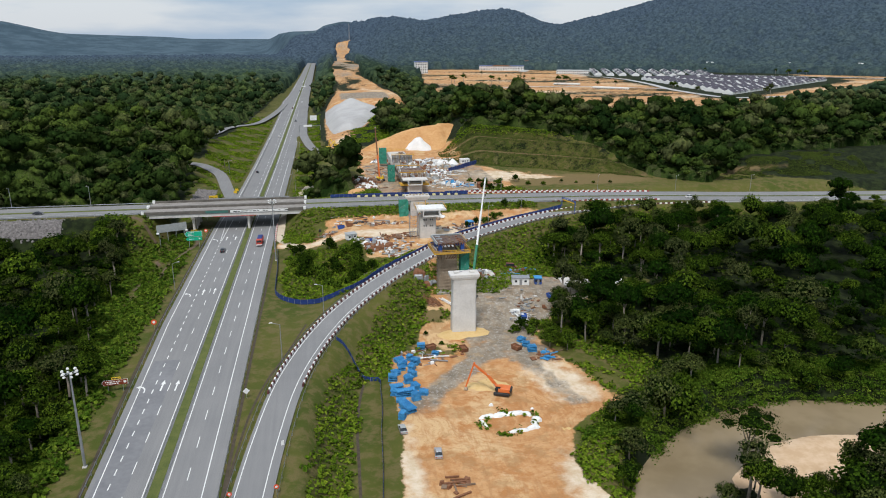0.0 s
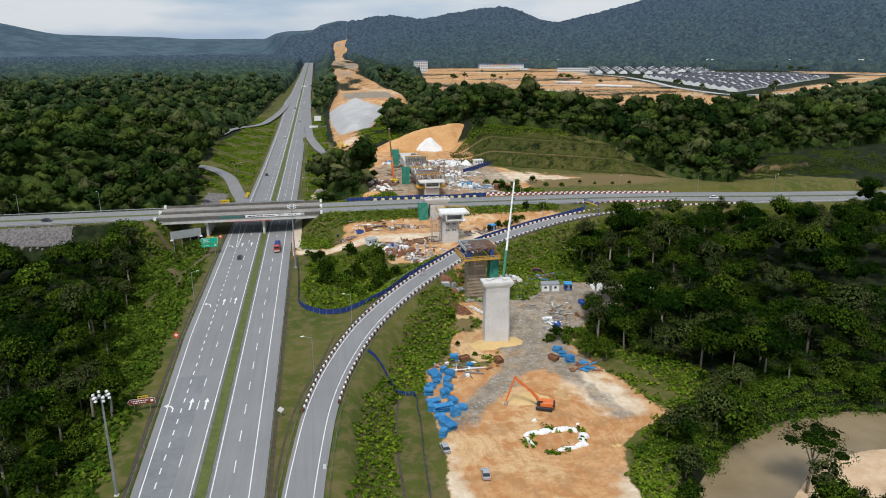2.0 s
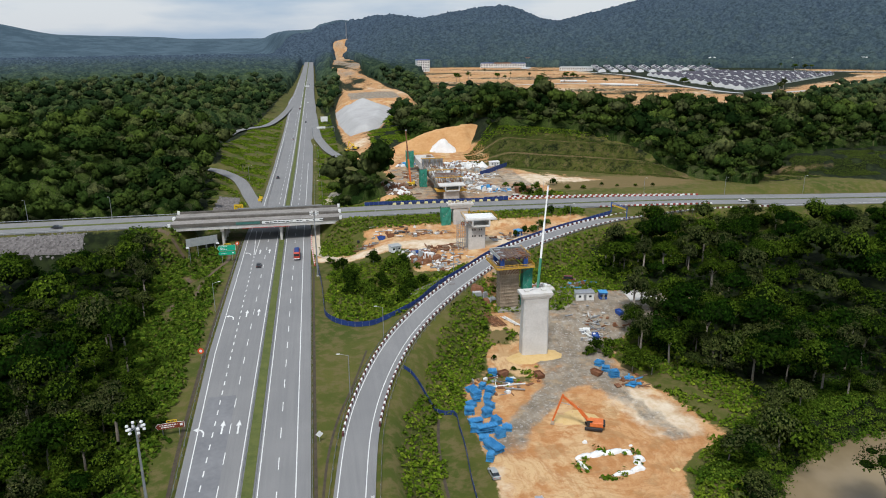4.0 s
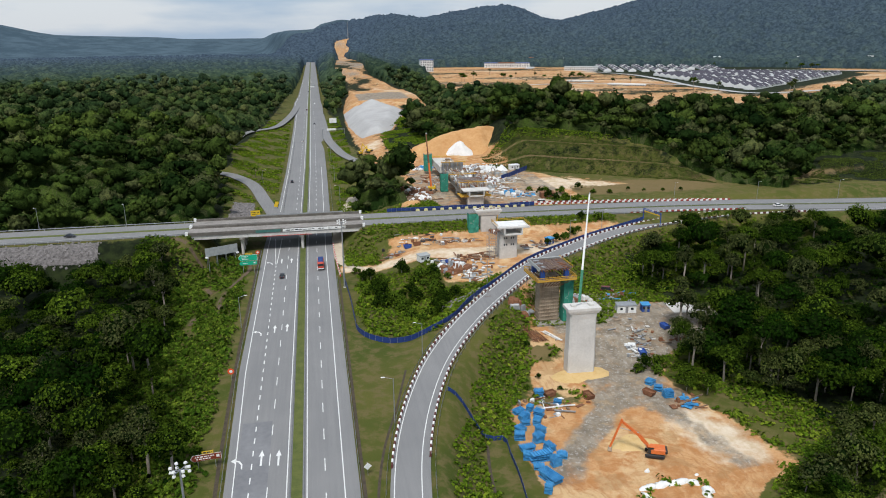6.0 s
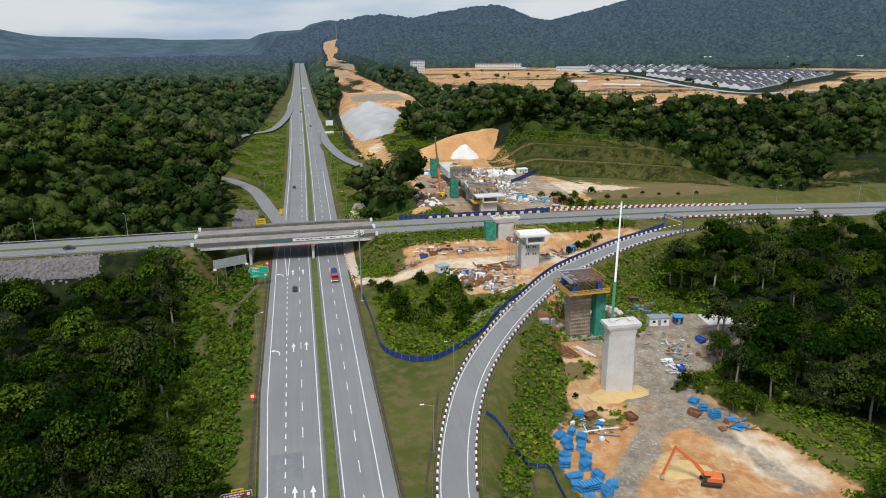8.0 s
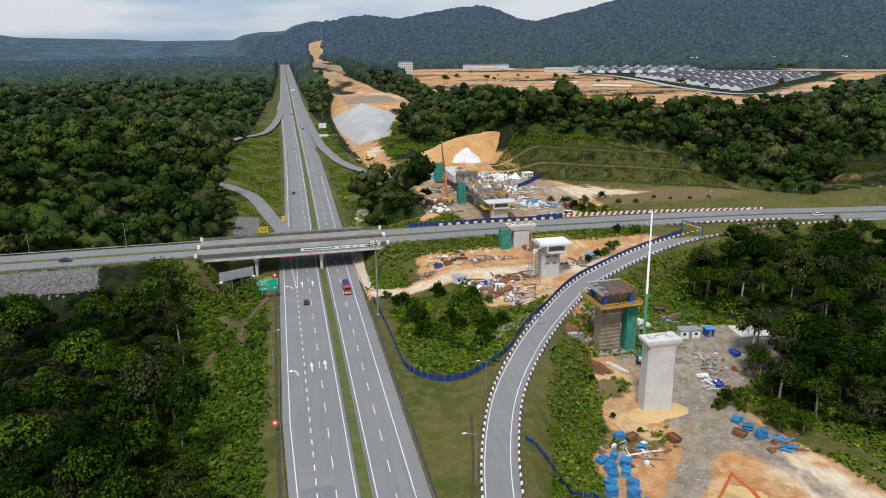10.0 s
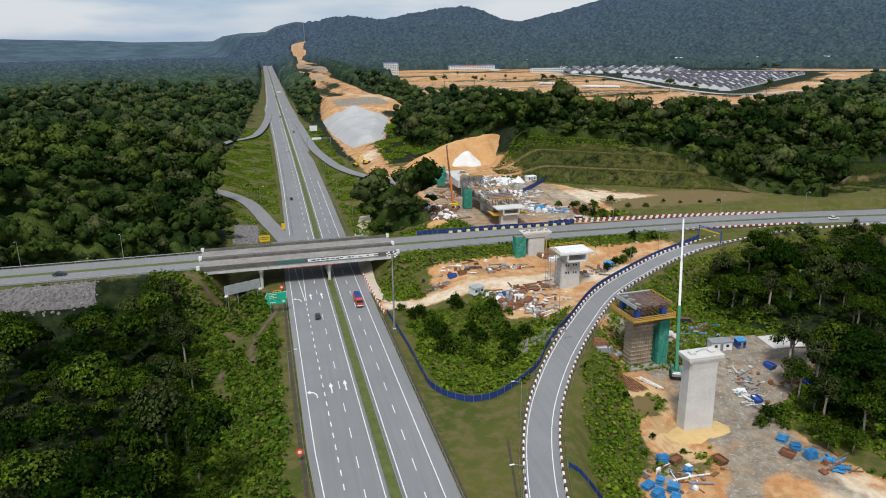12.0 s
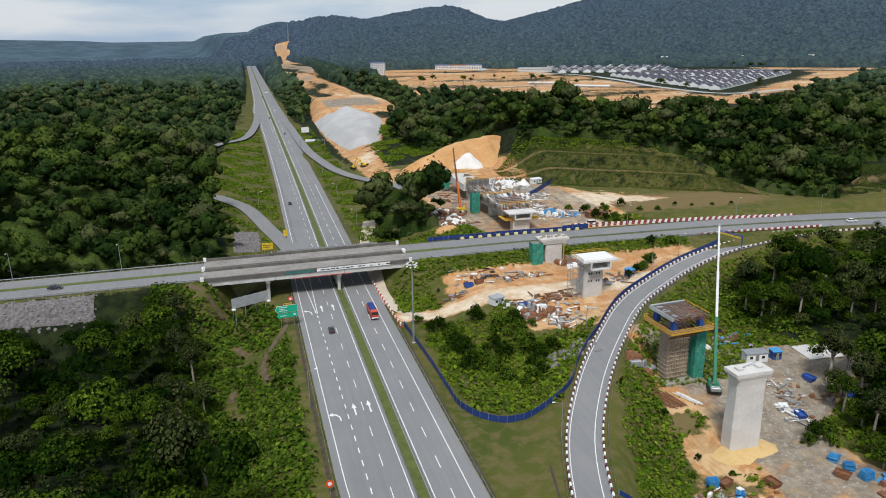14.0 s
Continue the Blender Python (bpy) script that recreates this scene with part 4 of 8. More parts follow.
near_set = shape_set(10, 10, 620, 0.132, 7, 6)
mid_set = shape_set(40, 8, 120, 0.25, 5, 5, 0.85, 0.88)
far_set = shape_set(70, 8, 22, 0.34, 4, 4, 0.8, 0.95)

_x, _y, _z, _r = scatter(1, -170, 260, 70, 330, 7.4)
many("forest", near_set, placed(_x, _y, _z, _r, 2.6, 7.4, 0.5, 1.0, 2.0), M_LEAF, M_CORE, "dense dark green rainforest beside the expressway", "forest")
_x, _y, _z, _r = scatter(2, -330, 420, 330, 640, 6.6)
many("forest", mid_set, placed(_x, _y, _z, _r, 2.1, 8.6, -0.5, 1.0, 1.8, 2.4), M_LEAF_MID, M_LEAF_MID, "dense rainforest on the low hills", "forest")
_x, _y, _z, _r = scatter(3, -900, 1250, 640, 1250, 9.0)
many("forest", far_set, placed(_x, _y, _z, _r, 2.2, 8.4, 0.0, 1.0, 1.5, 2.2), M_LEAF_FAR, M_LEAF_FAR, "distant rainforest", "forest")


def canopy(az0, az1, r0, r1, cell, step, rise, mat, label, fade=70.0, south=0.0):
    """Far forest as one closed canopy: a fine sheet of touching domed crowns of uneven height."""
    R = np.arange(r0, r1, step)
    A = np.radians(np.arange(az0, az1, math.degrees(step / (0.5 * (r0 + r1)))))
    rr, aa = np.meshgrid(R, A)
    X, Y = rr * np.sin(aa), rr * np.cos(aa)
    X, Y = X + 0.3 * step * np.sin(Y * 3.7), Y + 0.3 * step * np.sin(X * 2.9)
    ci, cj = np.floor(X / cell), np.floor(Y / cell)
    top, tint = np.zeros(X.shape), np.zeros(X.shape)
    for di in (-1, 0, 1):
        for dj in (-1, 0, 1):
            i, j = ci + di, cj + dj
            h1, h2, h3 = (np.mod(np.sin(i * a1 + j * b1) * 43758.5453, 1.0) for a1, b1 in ((12.99, 78.23), (39.35, 11.14), (73.16, 52.24)))
            d = np.hypot(X - (i + h1) * cell, Y - (j + h2) * cell) / (cell * (0.55 + 0.45 * h3))
            dome = cell * (0.3 + 0.9 * h3) * np.sqrt(np.clip(1 - d * d, 0, 1))
            tint = np.where(dome > top, h1 * h3, tint)
            top = np.maximum(top, dome)
    leafy = 0.08 * cell * (np.sin(X * 1.9 + Y) + np.sin(Y * 2.3 - X * 0.7))
    ok = woods(X.ravel(), Y.ravel()).reshape(X.shape) & (Y > south)
    if fade < 70:
        # the sheet keeps back from the edge, where single crowns stand
        for dx, dy in ((6, 0), (-6, 0), (0, 6), (0, -6)):
            ok &= woods((X + dx).ravel(), (Y + dy).ravel()).reshape(X.shape)
    top = top + 2.2 * waves(X, Y, 19.0, 0.4) + 1.5 * waves(X, Y, 47.0, 2.0)
    Z = land(X, Y) - 2.0 + np.where(ok, rise + top + leafy + 2.0, 0.0) * sm(r0, r0 + fade, rr)
    n, m = X.shape
    idx = np.arange(n * m).reshape(n, m)
    q = np.stack([idx[:-1, :-1], idx[1:, :-1], idx[1:, 1:], idx[:-1, 1:]], -1)
    some = ok[:-1, :-1] | ok[1:, :-1] | ok[1:, 1:] | ok[:-1, 1:]
    me = fast_mesh("forest", np.stack([X, Y, Z], -1).reshape(-1, 3), q[some][:, ::-1], np.zeros((0, 3), int), (mat,))
    at = me.attributes.new("tint", "FLOAT", "POINT")
    at.data.foreach_set("value", tint.ravel().astype(np.float32))
    me.shade_smooth()
    gi, gj = np.gradient(np.where(ok, Z, land(X, Y))), (np.gradient(X), np.gradient(Y))
    across = np.stack([gj[0][0], gj[1][0], gi[0]], -1)
    out = np.stack([gj[0][1], gj[1][1], gi[1]], -1)
    face = np.cross(across, out)
    face *= np.sign(face[..., 2:3]) / np.maximum(np.linalg.norm(face, axis=-1, keepdims=True), 1e-6)
    way_attribute(me, face.reshape(-1, 3))
    tagged(new("forest", me), label, "forest", kind="stuff")


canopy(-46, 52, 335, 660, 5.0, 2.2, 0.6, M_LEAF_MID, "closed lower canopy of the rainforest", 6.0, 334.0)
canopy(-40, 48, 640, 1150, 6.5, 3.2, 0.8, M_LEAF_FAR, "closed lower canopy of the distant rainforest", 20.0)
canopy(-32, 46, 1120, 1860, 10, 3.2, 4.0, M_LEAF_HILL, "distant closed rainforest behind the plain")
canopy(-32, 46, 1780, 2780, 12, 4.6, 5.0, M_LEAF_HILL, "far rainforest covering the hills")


def tree(seed, height, radius, clumps=980, label="", crown_flat=0.75, mat=None, clump=0.112, crown_h=0.82):
    """A tapered trunk with limbs, and a crown of leaf clumps over several lobes."""
    r = np.random.default_rng(seed)
    t = empty("tree", label=label, category="tree")
    V, F, cen, N = crown_shape(seed, clumps, clump * radius, radius, height * crown_h, 9, crown_flat)
    V = V + (0, 0, height * (0.96 - crown_h))
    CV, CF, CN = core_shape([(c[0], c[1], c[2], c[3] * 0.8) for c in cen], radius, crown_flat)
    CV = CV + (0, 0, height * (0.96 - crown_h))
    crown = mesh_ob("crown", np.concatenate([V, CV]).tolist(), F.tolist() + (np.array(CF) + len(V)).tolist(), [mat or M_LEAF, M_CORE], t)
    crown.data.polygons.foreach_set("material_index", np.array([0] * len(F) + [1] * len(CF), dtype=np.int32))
    at = crown.data.attributes.new("tint", "FLOAT", "POINT")
    at.data.foreach_set("value", np.full(len(V) + len(CV), r.uniform() ** 1.5, dtype=np.float32))
    way_attribute(crown.data, np.concatenate([N, CN]))
    bm = BM()
    w = 0.02 * height + 0.06
    lean = Vector((r.uniform(-0.5, 0.5), r.uniform(-0.5, 0.5), height * 0.55))
    rod(bm, (0, 0, -1.0), lean, w, w * 0.6, 7)
    for cx, cy, cz, s in cen[:6]:
        rod(bm, lean * r.uniform(0.75, 1.0), (cx * 0.8, cy * 0.8, cz + height * (0.96 - crown_h)), w * 0.45, w * 0.12, 5)
    part("trunk", bm, M_BARK, t, smooth=True)
    return t


def bush_cover(name, seed, x, y, z, size, tint, label, mat, leaves=8, leaf=1.0):
    """Knee-high to man-high shrubs and creepers that cover the banks."""
    r = np.random.default_rng(seed)
    n = len(x)
    d = r.normal(size=(n, leaves, 3)) * (0.8, 0.8, 0.35)
    nrm = d * (0.6, 0.6, 0) + (0, 0, 1) + r.normal(size=(n, leaves, 3)) * 0.35
    nrm /= np.linalg.norm(nrm, axis=-1, keepdims=True)
    t = np.cross(nrm, r.normal(size=(n, leaves, 3)))
    t /= np.linalg.norm(t, axis=-1, keepdims=True)
    u = np.cross(nrm, t)
    s = size[:, None, None]
    p = np.stack([x, y, z + size * 0.55], -1)[:, None] + d * s * 0.6
    q = leaf * s * r.uniform(0.28, 0.58, (n, leaves, 1))
    co = np.stack([p - t * q - nrm * q * 0.3, p - u * q * 0.8, p + t * q - nrm * q * 0.3, p + u * q * 0.8], 2).reshape(-1, 3)
    me = fast_mesh(name, co, np.arange(len(co)).reshape(-1, 4), np.zeros((0, 3), int), (mat,))
    at = me.attributes.new("tint", "FLOAT", "POINT")
    at.data.foreach_set("value", np.repeat(tint, leaves * 4).astype(np.float32))
    way_attribute(me, np.repeat(nrm.reshape(-1, 3), 4, axis=0))
    return tagged(new(name, me), label, "shrubs", kind="stuff")


PATHS = [dense([(x, y, 0) for x, y in p], 3) for p in (((-86, 325), (-75, 321), (-64, 318), (-57.5, 313), (-56.5, 301), (-60, 292), (-64, 283), (-63.5, 268)), ((-72, 300), (-69, 293), (-64, 283)), ((-73, 274), (-73.5, 265), (-71, 256)))]


def banks(x, y):
    """True where shrubs cover the ground."""
    wob = waves(x, y, 7.0, 0.2) * 2.2 + waves(x, y, 2.6, 0.9)
    inr = y > ramp_y(x)
    ok = (x < -56.5 + wob * 0.7) & (x > -92) & (y < 318) & (y > 90) & (np.hypot((x + 66) / 7, (y - 288) / 3) > 1)
    ok |= (~inr) & (x > np.interp(y, [100, 157, 172, 185, 199, 230], [-8, -5, -2, 4, 8, 20]) + wob * 0.5) & (x < np.minimum(site_left(y), np.interp(y, [100, 150, 160, 182, 190, 300], [3, 3.5, 4.5, 8, 40, 40])) + wob * 0.7) & (y < 260)
    ok |= (~inr) & (x > 24) & (y > 236) & (y < ramp_y(x) - 9) & (x < 62)
    ok |= inr & (x > -17 + wob) & (x < 40) & (y > 232 + wob) & (y < 288 + wob * 1.5) & ((y < 271) | (x < 13))
    ok |= (x > -8) & (x < 100) & (y > 318) & (y < 327) & inr
    ok |= (x > -19 + wob) & (x < -6) & (y > 300) & (y < 325)
    sr = site_right(np.clip(y, 90, 260))
    gap = wood_gap(y)
    ok |= (x > sr + gap - 1 + wob) & (x < sr + gap + 14) & (y > 100) & (y < 212)
    ok |= (x > sr + 1) & (x < sr + gap) & (waves(x, y, 3.1, 2.0) > 0.05) & (y > 146) & (y < 212)
    ring = np.hypot((x - 43.8) / 8.0, (y - 155.2) / 5.4)
    ok |= (np.hypot((x - 30) / 9, (y - 199) / 5) < 1 + 0.3 * wob) & (waves(x, y, 1.9, 2.0) > 0.25)
    ok |= (np.hypot((x - 34) / 8, (y - 222.5) / 4.5) < 1) & (waves(x, y, 1.6, 1.0) > 0.3)
    ok |= (ring < 1.12) & (ring > 0.7) & (waves(x, y, 1.7) > 0.15)
    ok |= (~inr) & (x > 60) & (x < 160) & (y > ramp_y(x) - 47) & (y < ramp_y(x) - 7.5)
    ok |= (x < -62 + wob) & (x > -97) & (y > 316) & (y < 327)
    ok |= (x > 84) & (x < 106) & (y > 357) & (y < 369 + wob) & (waves(x, y, 4.4, 1.0) > -0.3)
    ok |= (x < -51) & (x > np.maximum(-90, wood_edge(y)) + wob) & (y > 352) & (y < 800) & (waves(x, y, 6.0, 1.1) > 0.0)
    ok |= (x > -19) & (x < -3) & (y > 356) & (y < 800) & (waves(x, y, 5.0, 2.2) > -0.05)
    ok |= (x > 60) & (x < 100) & (y > 206) & (y < 262) & (x > site_right(np.clip(y, 90, 260)) - 1) & (waves(x, y, 3.7, 1.0) > -0.4)
    ok |= (x > -4) & (x < 30) & (y > 352) & (y < 375 + wob) & (corridor(x, y) < 0)
    ok |= (x > 80) & (x < 190) & (y + 0.64 * (x - 130) - 22 > 436 + wob) & (y < 500) & (np.hypot((x - 62) / 40, (y - 514) / 30) > 1)
    ok |= (x > 22) & (x < 95) & (y > 520 + wob) & (y < 700) & (np.abs(waves(x, y, 17.0)) > 0.15) & (corridor(x, y) < 30) & (np.hypot((x - 68) / 48, (y - 514) / 32) > 1)
    ok &= np.minimum.reduce([near_line(x, y, l)[0] for l in PATHS]) > 1.7
    ok &= ~((x > -75) & (x < -60) & (y > 383) & (y < 420))
    for slip in (SLIP_W, SLIP_W2, SLIP_E):
        ok &= near_line(x, y, slip)[0] > 5.0
    d, _ = near_line(x, y, RIVER)
    return ok & (road_gap(x, y) > -9.5) & (near_line(x, y, RAMP)[0] > 6.5) & (near_line(x, y, HIGHWAY)[0] > np.where(y > 352, 14.5, 18)) & (d > 9.6)


_x, _y, _z, _r = scatter(21, -97, 190, 90, 800, 1.16, banks)
for _k, _seed, _mat, _lab in (((_x > -50) | (_y > 330), 1, M_SHRUB, "bright green shrubs and creepers on the banks"), ((_x <= -50) & (_y <= 330), 5, M_BANK, "deep green creepers between the forest and the verge")):
    bush_cover("undergrowth", _seed, _x[_k], _y[_k], _z[_k], _r.uniform(0.5, 1.25, _k.sum()) * (1.35 if _seed == 5 else 1.0), _r.uniform(size=_k.sum()) ** 1.5, _lab, _mat, 6, 1.0 if _seed == 5 else 1.1)

_x, _y, _z, _r = scatter(22, 78, 330, 368, 520, 0.72, lambda x, y: ((x < 200) & (y + 0.64 * (x - 130) - 22 > 400 + 2 * waves(x, y, 3)) & (waves(x, y, 5.0) > -0.75) | (x > 215) & (y > 372) & (waves(x, y, 6.0) > -0.2)) & ~woods(x, y) & (np.hypot((x - 62) / 40, (y - 514) / 30) > 1) & (np.abs(y + 0.64 * (x - 130) - 22 - 413.5) > 2.2) & (np.abs(y + 0.64 * (x - 130) - 22 - 428.5) > 1.8))
bush_cover("scrub", 2, _x, _y, _z, _r.uniform(0.3, 0.6, len(_x)), _r.uniform(size=len(_x)) ** 1.5, "low green scrub on the terraced cut slope", M_SCRUB, 6, 1.3)

# tall shrubs that hang over the water
_x, _y, _z, _r = scatter(23, 60, 200, 118, 190, 1.45, lambda x, y: (near_line(x, y, RIVER)[0] > 8.6) & (near_line(x, y, RIVER)[0] < 24) & (y > np.interp(x, RIVER[:, 0], RIVER[:, 1])) & ((x > 76) | (y > 145)))
bush_cover("undergrowth", 3, _x, _y, _z, _r.uniform(0.9, 2.4, len(_x)), _r.uniform(size=len(_x)) ** 2, "tall green shrubs crowding the river bank", M_BANK, 80, 0.3)

# young growth that fills the gaps under the forest
_x, _y, _z, _r = scatter(24, -125, 175, 90, 320, 3.2, woods)
bush_cover("undergrowth", 4, _x, _y, _z, _r.uniform(0.9, 2.2, len(_x)), _r.uniform(size=len(_x)) ** 3, "dark green saplings and ferns under the forest", M_LEAF, 12, 0.7)

# single trees along the edges of the forest and in the loop
TREES = [tree(200 + i, h, rad, label=lab, crown_flat=fl) for i, (h, rad, fl, lab) in enumerate((
    (15, 5.4, 0.7, "tall rainforest tree with a broad dark green crown"),
    (12, 4.4, 0.85, "rounded rainforest tree with dense dark leaves"),
    (17, 4.0, 1.1, "slender rainforest tree with a tall ragged crown"),
    (10, 4.8, 0.6, "low spreading tree with a wide leafy crown"),
    (13, 3.6, 0.9, "pale-barked tree with an open green crown")))]
_x, _y, _z, _r = scatter(31, -110, 170, 85, 322, 9.5, lambda x, y: woods(x, y) & ((x > -93) & (x < 0) | (x > 60) & (x < 135)))
_k = _r.permutation(len(_x))[:160]
for i, k in enumerate(_k):
    s = _r.uniform(0.75, 1.15)
    copy_thing(TREES[i % 5], pose(float(_x[k]), float(_y[k]), float(_z[k]) - 1.2 * s, 0, 0, _r.uniform(0, 360)) @ Matrix.Scale(s, 4))["group"] = "trees at the forest edge"
for i, (x, y, s) in enumerate(((162, 297, 1.35), (150, 292, 1.0), (171, 300, 1.1), (182, 298, 1.2), (78, 120, 0.75), (84, 121, 0.8), (90, 120.5, 0.8), (96, 118, 0.75), (87, 115, 0.9), (80, 114, 0.8), (103, 116, 0.75), (109, 116, 0.85), (113, 111, 0.8), (98, 112, 0.9), (74, 117, 0.7), (100, 121, 0.55), (97, 103, 1.0), (108, 107, 1.05), (90, 100, 1.15), (120, 109, 0.95), (100, 95, 1.3), (112, 98, 1.2), (131, 113, 0.9), (82, 97, 1.1), (104, 110, 0.8), (92, 107, 0.8), (126, 103, 1.1), (74, 205, 1.0), (80, 198, 1.0), (69, 200, 0.8), (88, 222, 0.9), (94, 214, 1.0), (82, 227, 1.25), (86, 231, 1.05), (67, 195, 0.75), (79, 222, 1.0), (77, 217, 1.1), (84, 219, 1.1), (90, 230, 1.0), (72, 193, 0.8),
                               (-102, 313, 1.2), (-96, 316, 1.3), (-90, 313.5, 1.1))):
    copy_thing(TREES[(i * 3 + 1) % 5], pose(x, y, float(land(x, y)) - 1.2 * s, 0, 0, i * 47) @ Matrix.Scale(s, 4))["group"] = "single trees"
for i, t in enumerate(TREES):
    x, y = ((-84, 236), (-80, 262), (-88, 290), (124, 196), (118, 190))[i]
    t.matrix_basis = pose(x, y, float(land(x, y)), 0, 0, 30 * i)
BUSHES = [tree(220 + i, h, rad, 420, lab, fl, m, 0.17, 0.95) for i, (h, rad, fl, m, lab) in enumerate((
    (5.0, 3.2, 0.9, M_LEAF, "dense dark green bush with leaves to the ground"), (4.2, 2.6, 1.0, M_BANK, "rounded bright green bush"), (6.4, 2.8, 1.2, M_LEAF, "tall young tree with leaves to the ground")))]
_r = np.random.default_rng(77)
_spots = [(float(_r.uniform(-12, 17)), float(_r.uniform(256, 285)), float(_r.uniform(0.7, 1.35))) for _ in range(52)]
_spots = [p for p in _spots if p[1] < 280 or p[0] < 11]
_spots += [(3, 248, 1.0), (6, 250, 1.2), (9, 251.5, 0.9), (0, 252, 1.1), (-14, 268, 0.8), (-14, 284, 0.9), (-15.5, 276, 0.7), (-16, 292, 0.8)]
_spots += [(85, 368, 1.1), (89, 384.8, 1.1), (95, 378.5, 1.2), (87, 363, 0.9), (91, 360, 1.0), (96, 359, 0.9), (84, 378, 0.9), (100, 366, 0.8), (93, 366, 1.0), (106.8, 385, 0.95), (111.7, 375.6, 0.8), (119.9, 373.4, 0.7), (132, 378, 0.5), (140, 376, 0.5), (149, 373, 0.5), (158, 371, 0.5), (81, 388, 0.9), (99, 388, 0.6)]
_spots += [(65.5, 299.5, 0.9), (70, 303, 1.0), (76, 309, 1.2), (61, 297, 0.7), (80, 313, 0.8), (92, 320, 1.2), (84, 321, 0.9), (72, 306, 0.8), (59.5, 208.5, 0.9), (62, 210, 1.1), (64.5, 207, 1.0), (66, 211, 1.2), (31, 226, 0.5), (25, 205, 0.5), (34, 203, 0.4), (30, 210, 0.4)]
for i, (x, y, sc) in enumerate(_spots):
    m = pose(x, y, float(land(x, y)) - 1.3 * sc, 0, 0, i * 53) @ Matrix.Scale(sc, 4)
    if i < 3:
        BUSHES[i].matrix_basis = m
        BUSHES[i]["group"] = "bushes"
    else:
        copy_thing(BUSHES[(i * 2) % 3], m)["group"] = "bushes"
riverside = tree(301, 17.5, 8.6, 1300, "tall riverside tree with a flat spreading crown", 0.3, None, 0.055, 0.42)
riverside.matrix_basis = pose(95, 131.5, -13.4, 0, 0, 40)


# ---- overpass ----
M_CONC_PALE = worn("weathered_pale_concrete", (0.40, 0.385, 0.36), (0.62, 0.60, 0.565), 0.35, 0.85)


def overpass():
    o = empty("overpass", (-46, 338, 0), label="stained concrete overpass with banners hung on its parapet", category="bridge")

    def add(name, fill, mat, label=""):
        bm = BM()
        fill(bm)
        return part(name, bm, mat, o, label)

    L = 72.0
    deck_mat = worn("worn_deck_asphalt", (0.17, 0.155, 0.14), (0.33, 0.31, 0.285), 0.12, 0.9)
    dark = worn("sooty_concrete", (0.075, 0.068, 0.06), (0.17, 0.155, 0.135), 0.3, 0.9)
    add("deck", lambda b: box(b, L, 23.4, 0.45, (0, 0, 8.12)), M_CONC_OLD)
    for y in (-5.9, 5.9):
        add("roadway", lambda b: box(b, L, 8.6, 0.06, (0, y, 8.572)), deck_mat, "worn asphalt with brown stains")
    add("median_barrier", lambda b: box(b, L, 2.2, 0.9, (0, 0, 8.572), taper=0.97), dark)
    for y, top in ((-11.5, 1.0), (11.5, 1.0)):
        add("parapet", lambda b: box(b, L, 0.55, top + 0.3, (0, y, 8.3), bevel=0.05), dark)
    for y in (-10.6, -6.4, -2.2, 2.2, 6.4, 10.6):
        for x in (-24, 0, 24):
            add("girder", lambda b: (box(b, 23.6, 0.9, 0.25, (x, y, 6.45)), box(b, 23.6, 0.35, 1.2, (x, y, 6.7)), box(b, 23.6, 1.2, 0.22, (x, y, 7.9))), M_CONC if y < -8 else M_CONC_OLD)
    for x in (-14.5, 10.0):
        add("crossbeam", lambda b: box(b, 1.6, 23.0, 1.0, (x, 0, 5.45), bevel=0.08), M_CONC_OLD)
        for y in (-9.6, -3.2, 3.2, 9.6):
            add("column", lambda b: rod(b, (x, y, -1), (x, y, 5.5), 0.6, 0.6, 16), M_CONC)
    for x in (-35.2, 35.2):
        add("abutment", lambda b: box(b, 1.4, 23.2, 5.0, (x, 0, 3.1)), M_CONC_OLD)
    for k in range(6):
        add("fascia", lambda b: box(b, 11.8, 0.14, 1.5, (-29.8 + k * 11.9, -11.35, 6.55), bevel=0.03), M_CONC_PALE, "pale concrete edge beam")
    bm = BM()
    box(bm, 26, 0.05, 1.15, (15.3, -11.78, 8.25))
    ban = part("banner", bm, M_WHITE, o, "white printed banner")
    r = np.random.default_rng(4)
    x = 3.6
    bm = BM()
    while x < 27:
        w = r.uniform(0.5, 1.7)
        if r.uniform() > 0.25:
            box(bm, w, 0.03, r.uniform(0.2, 0.42), (x + w / 2, -11.82, 8.6 + r.uniform(-0.05, 0.1)))
        x += w + 0.35
    part("print", bm, M_BLACK, ban)
    bm = BM()
    box(bm, 10, 0.05, 1.1, (-3.6, -11.78, 8.28))
    part("banner", bm, worn("green_banner", (0.03, 0.10, 0.09), (0.07, 0.18, 0.15), 0.7, 0.7), o, "dark green printed banner")
    bm = BM()
    box(bm, 20, 0.12, 0.22, (4.0, -11.76, 6.5))
    part("height_bar", bm, M_RED, o, "red clearance bar")
    bm = BM()
    box(bm, 38, 0.12, 1.0, (9, 11.78, 9.1))
    part("screen", bm, M_STEEL, o, "pale screen on the far parapet")
    for x in (-35.8, 35.8):
        for y in (-11.5, -0.7, 0.7, 11.5):
            bm = BM()
            box(bm, 1.1, 0.7, 1.5, (x, y, 8.5), bevel=0.05)
            part("end_block", bm, M_WHITE, o, "white painted end block")


overpass()


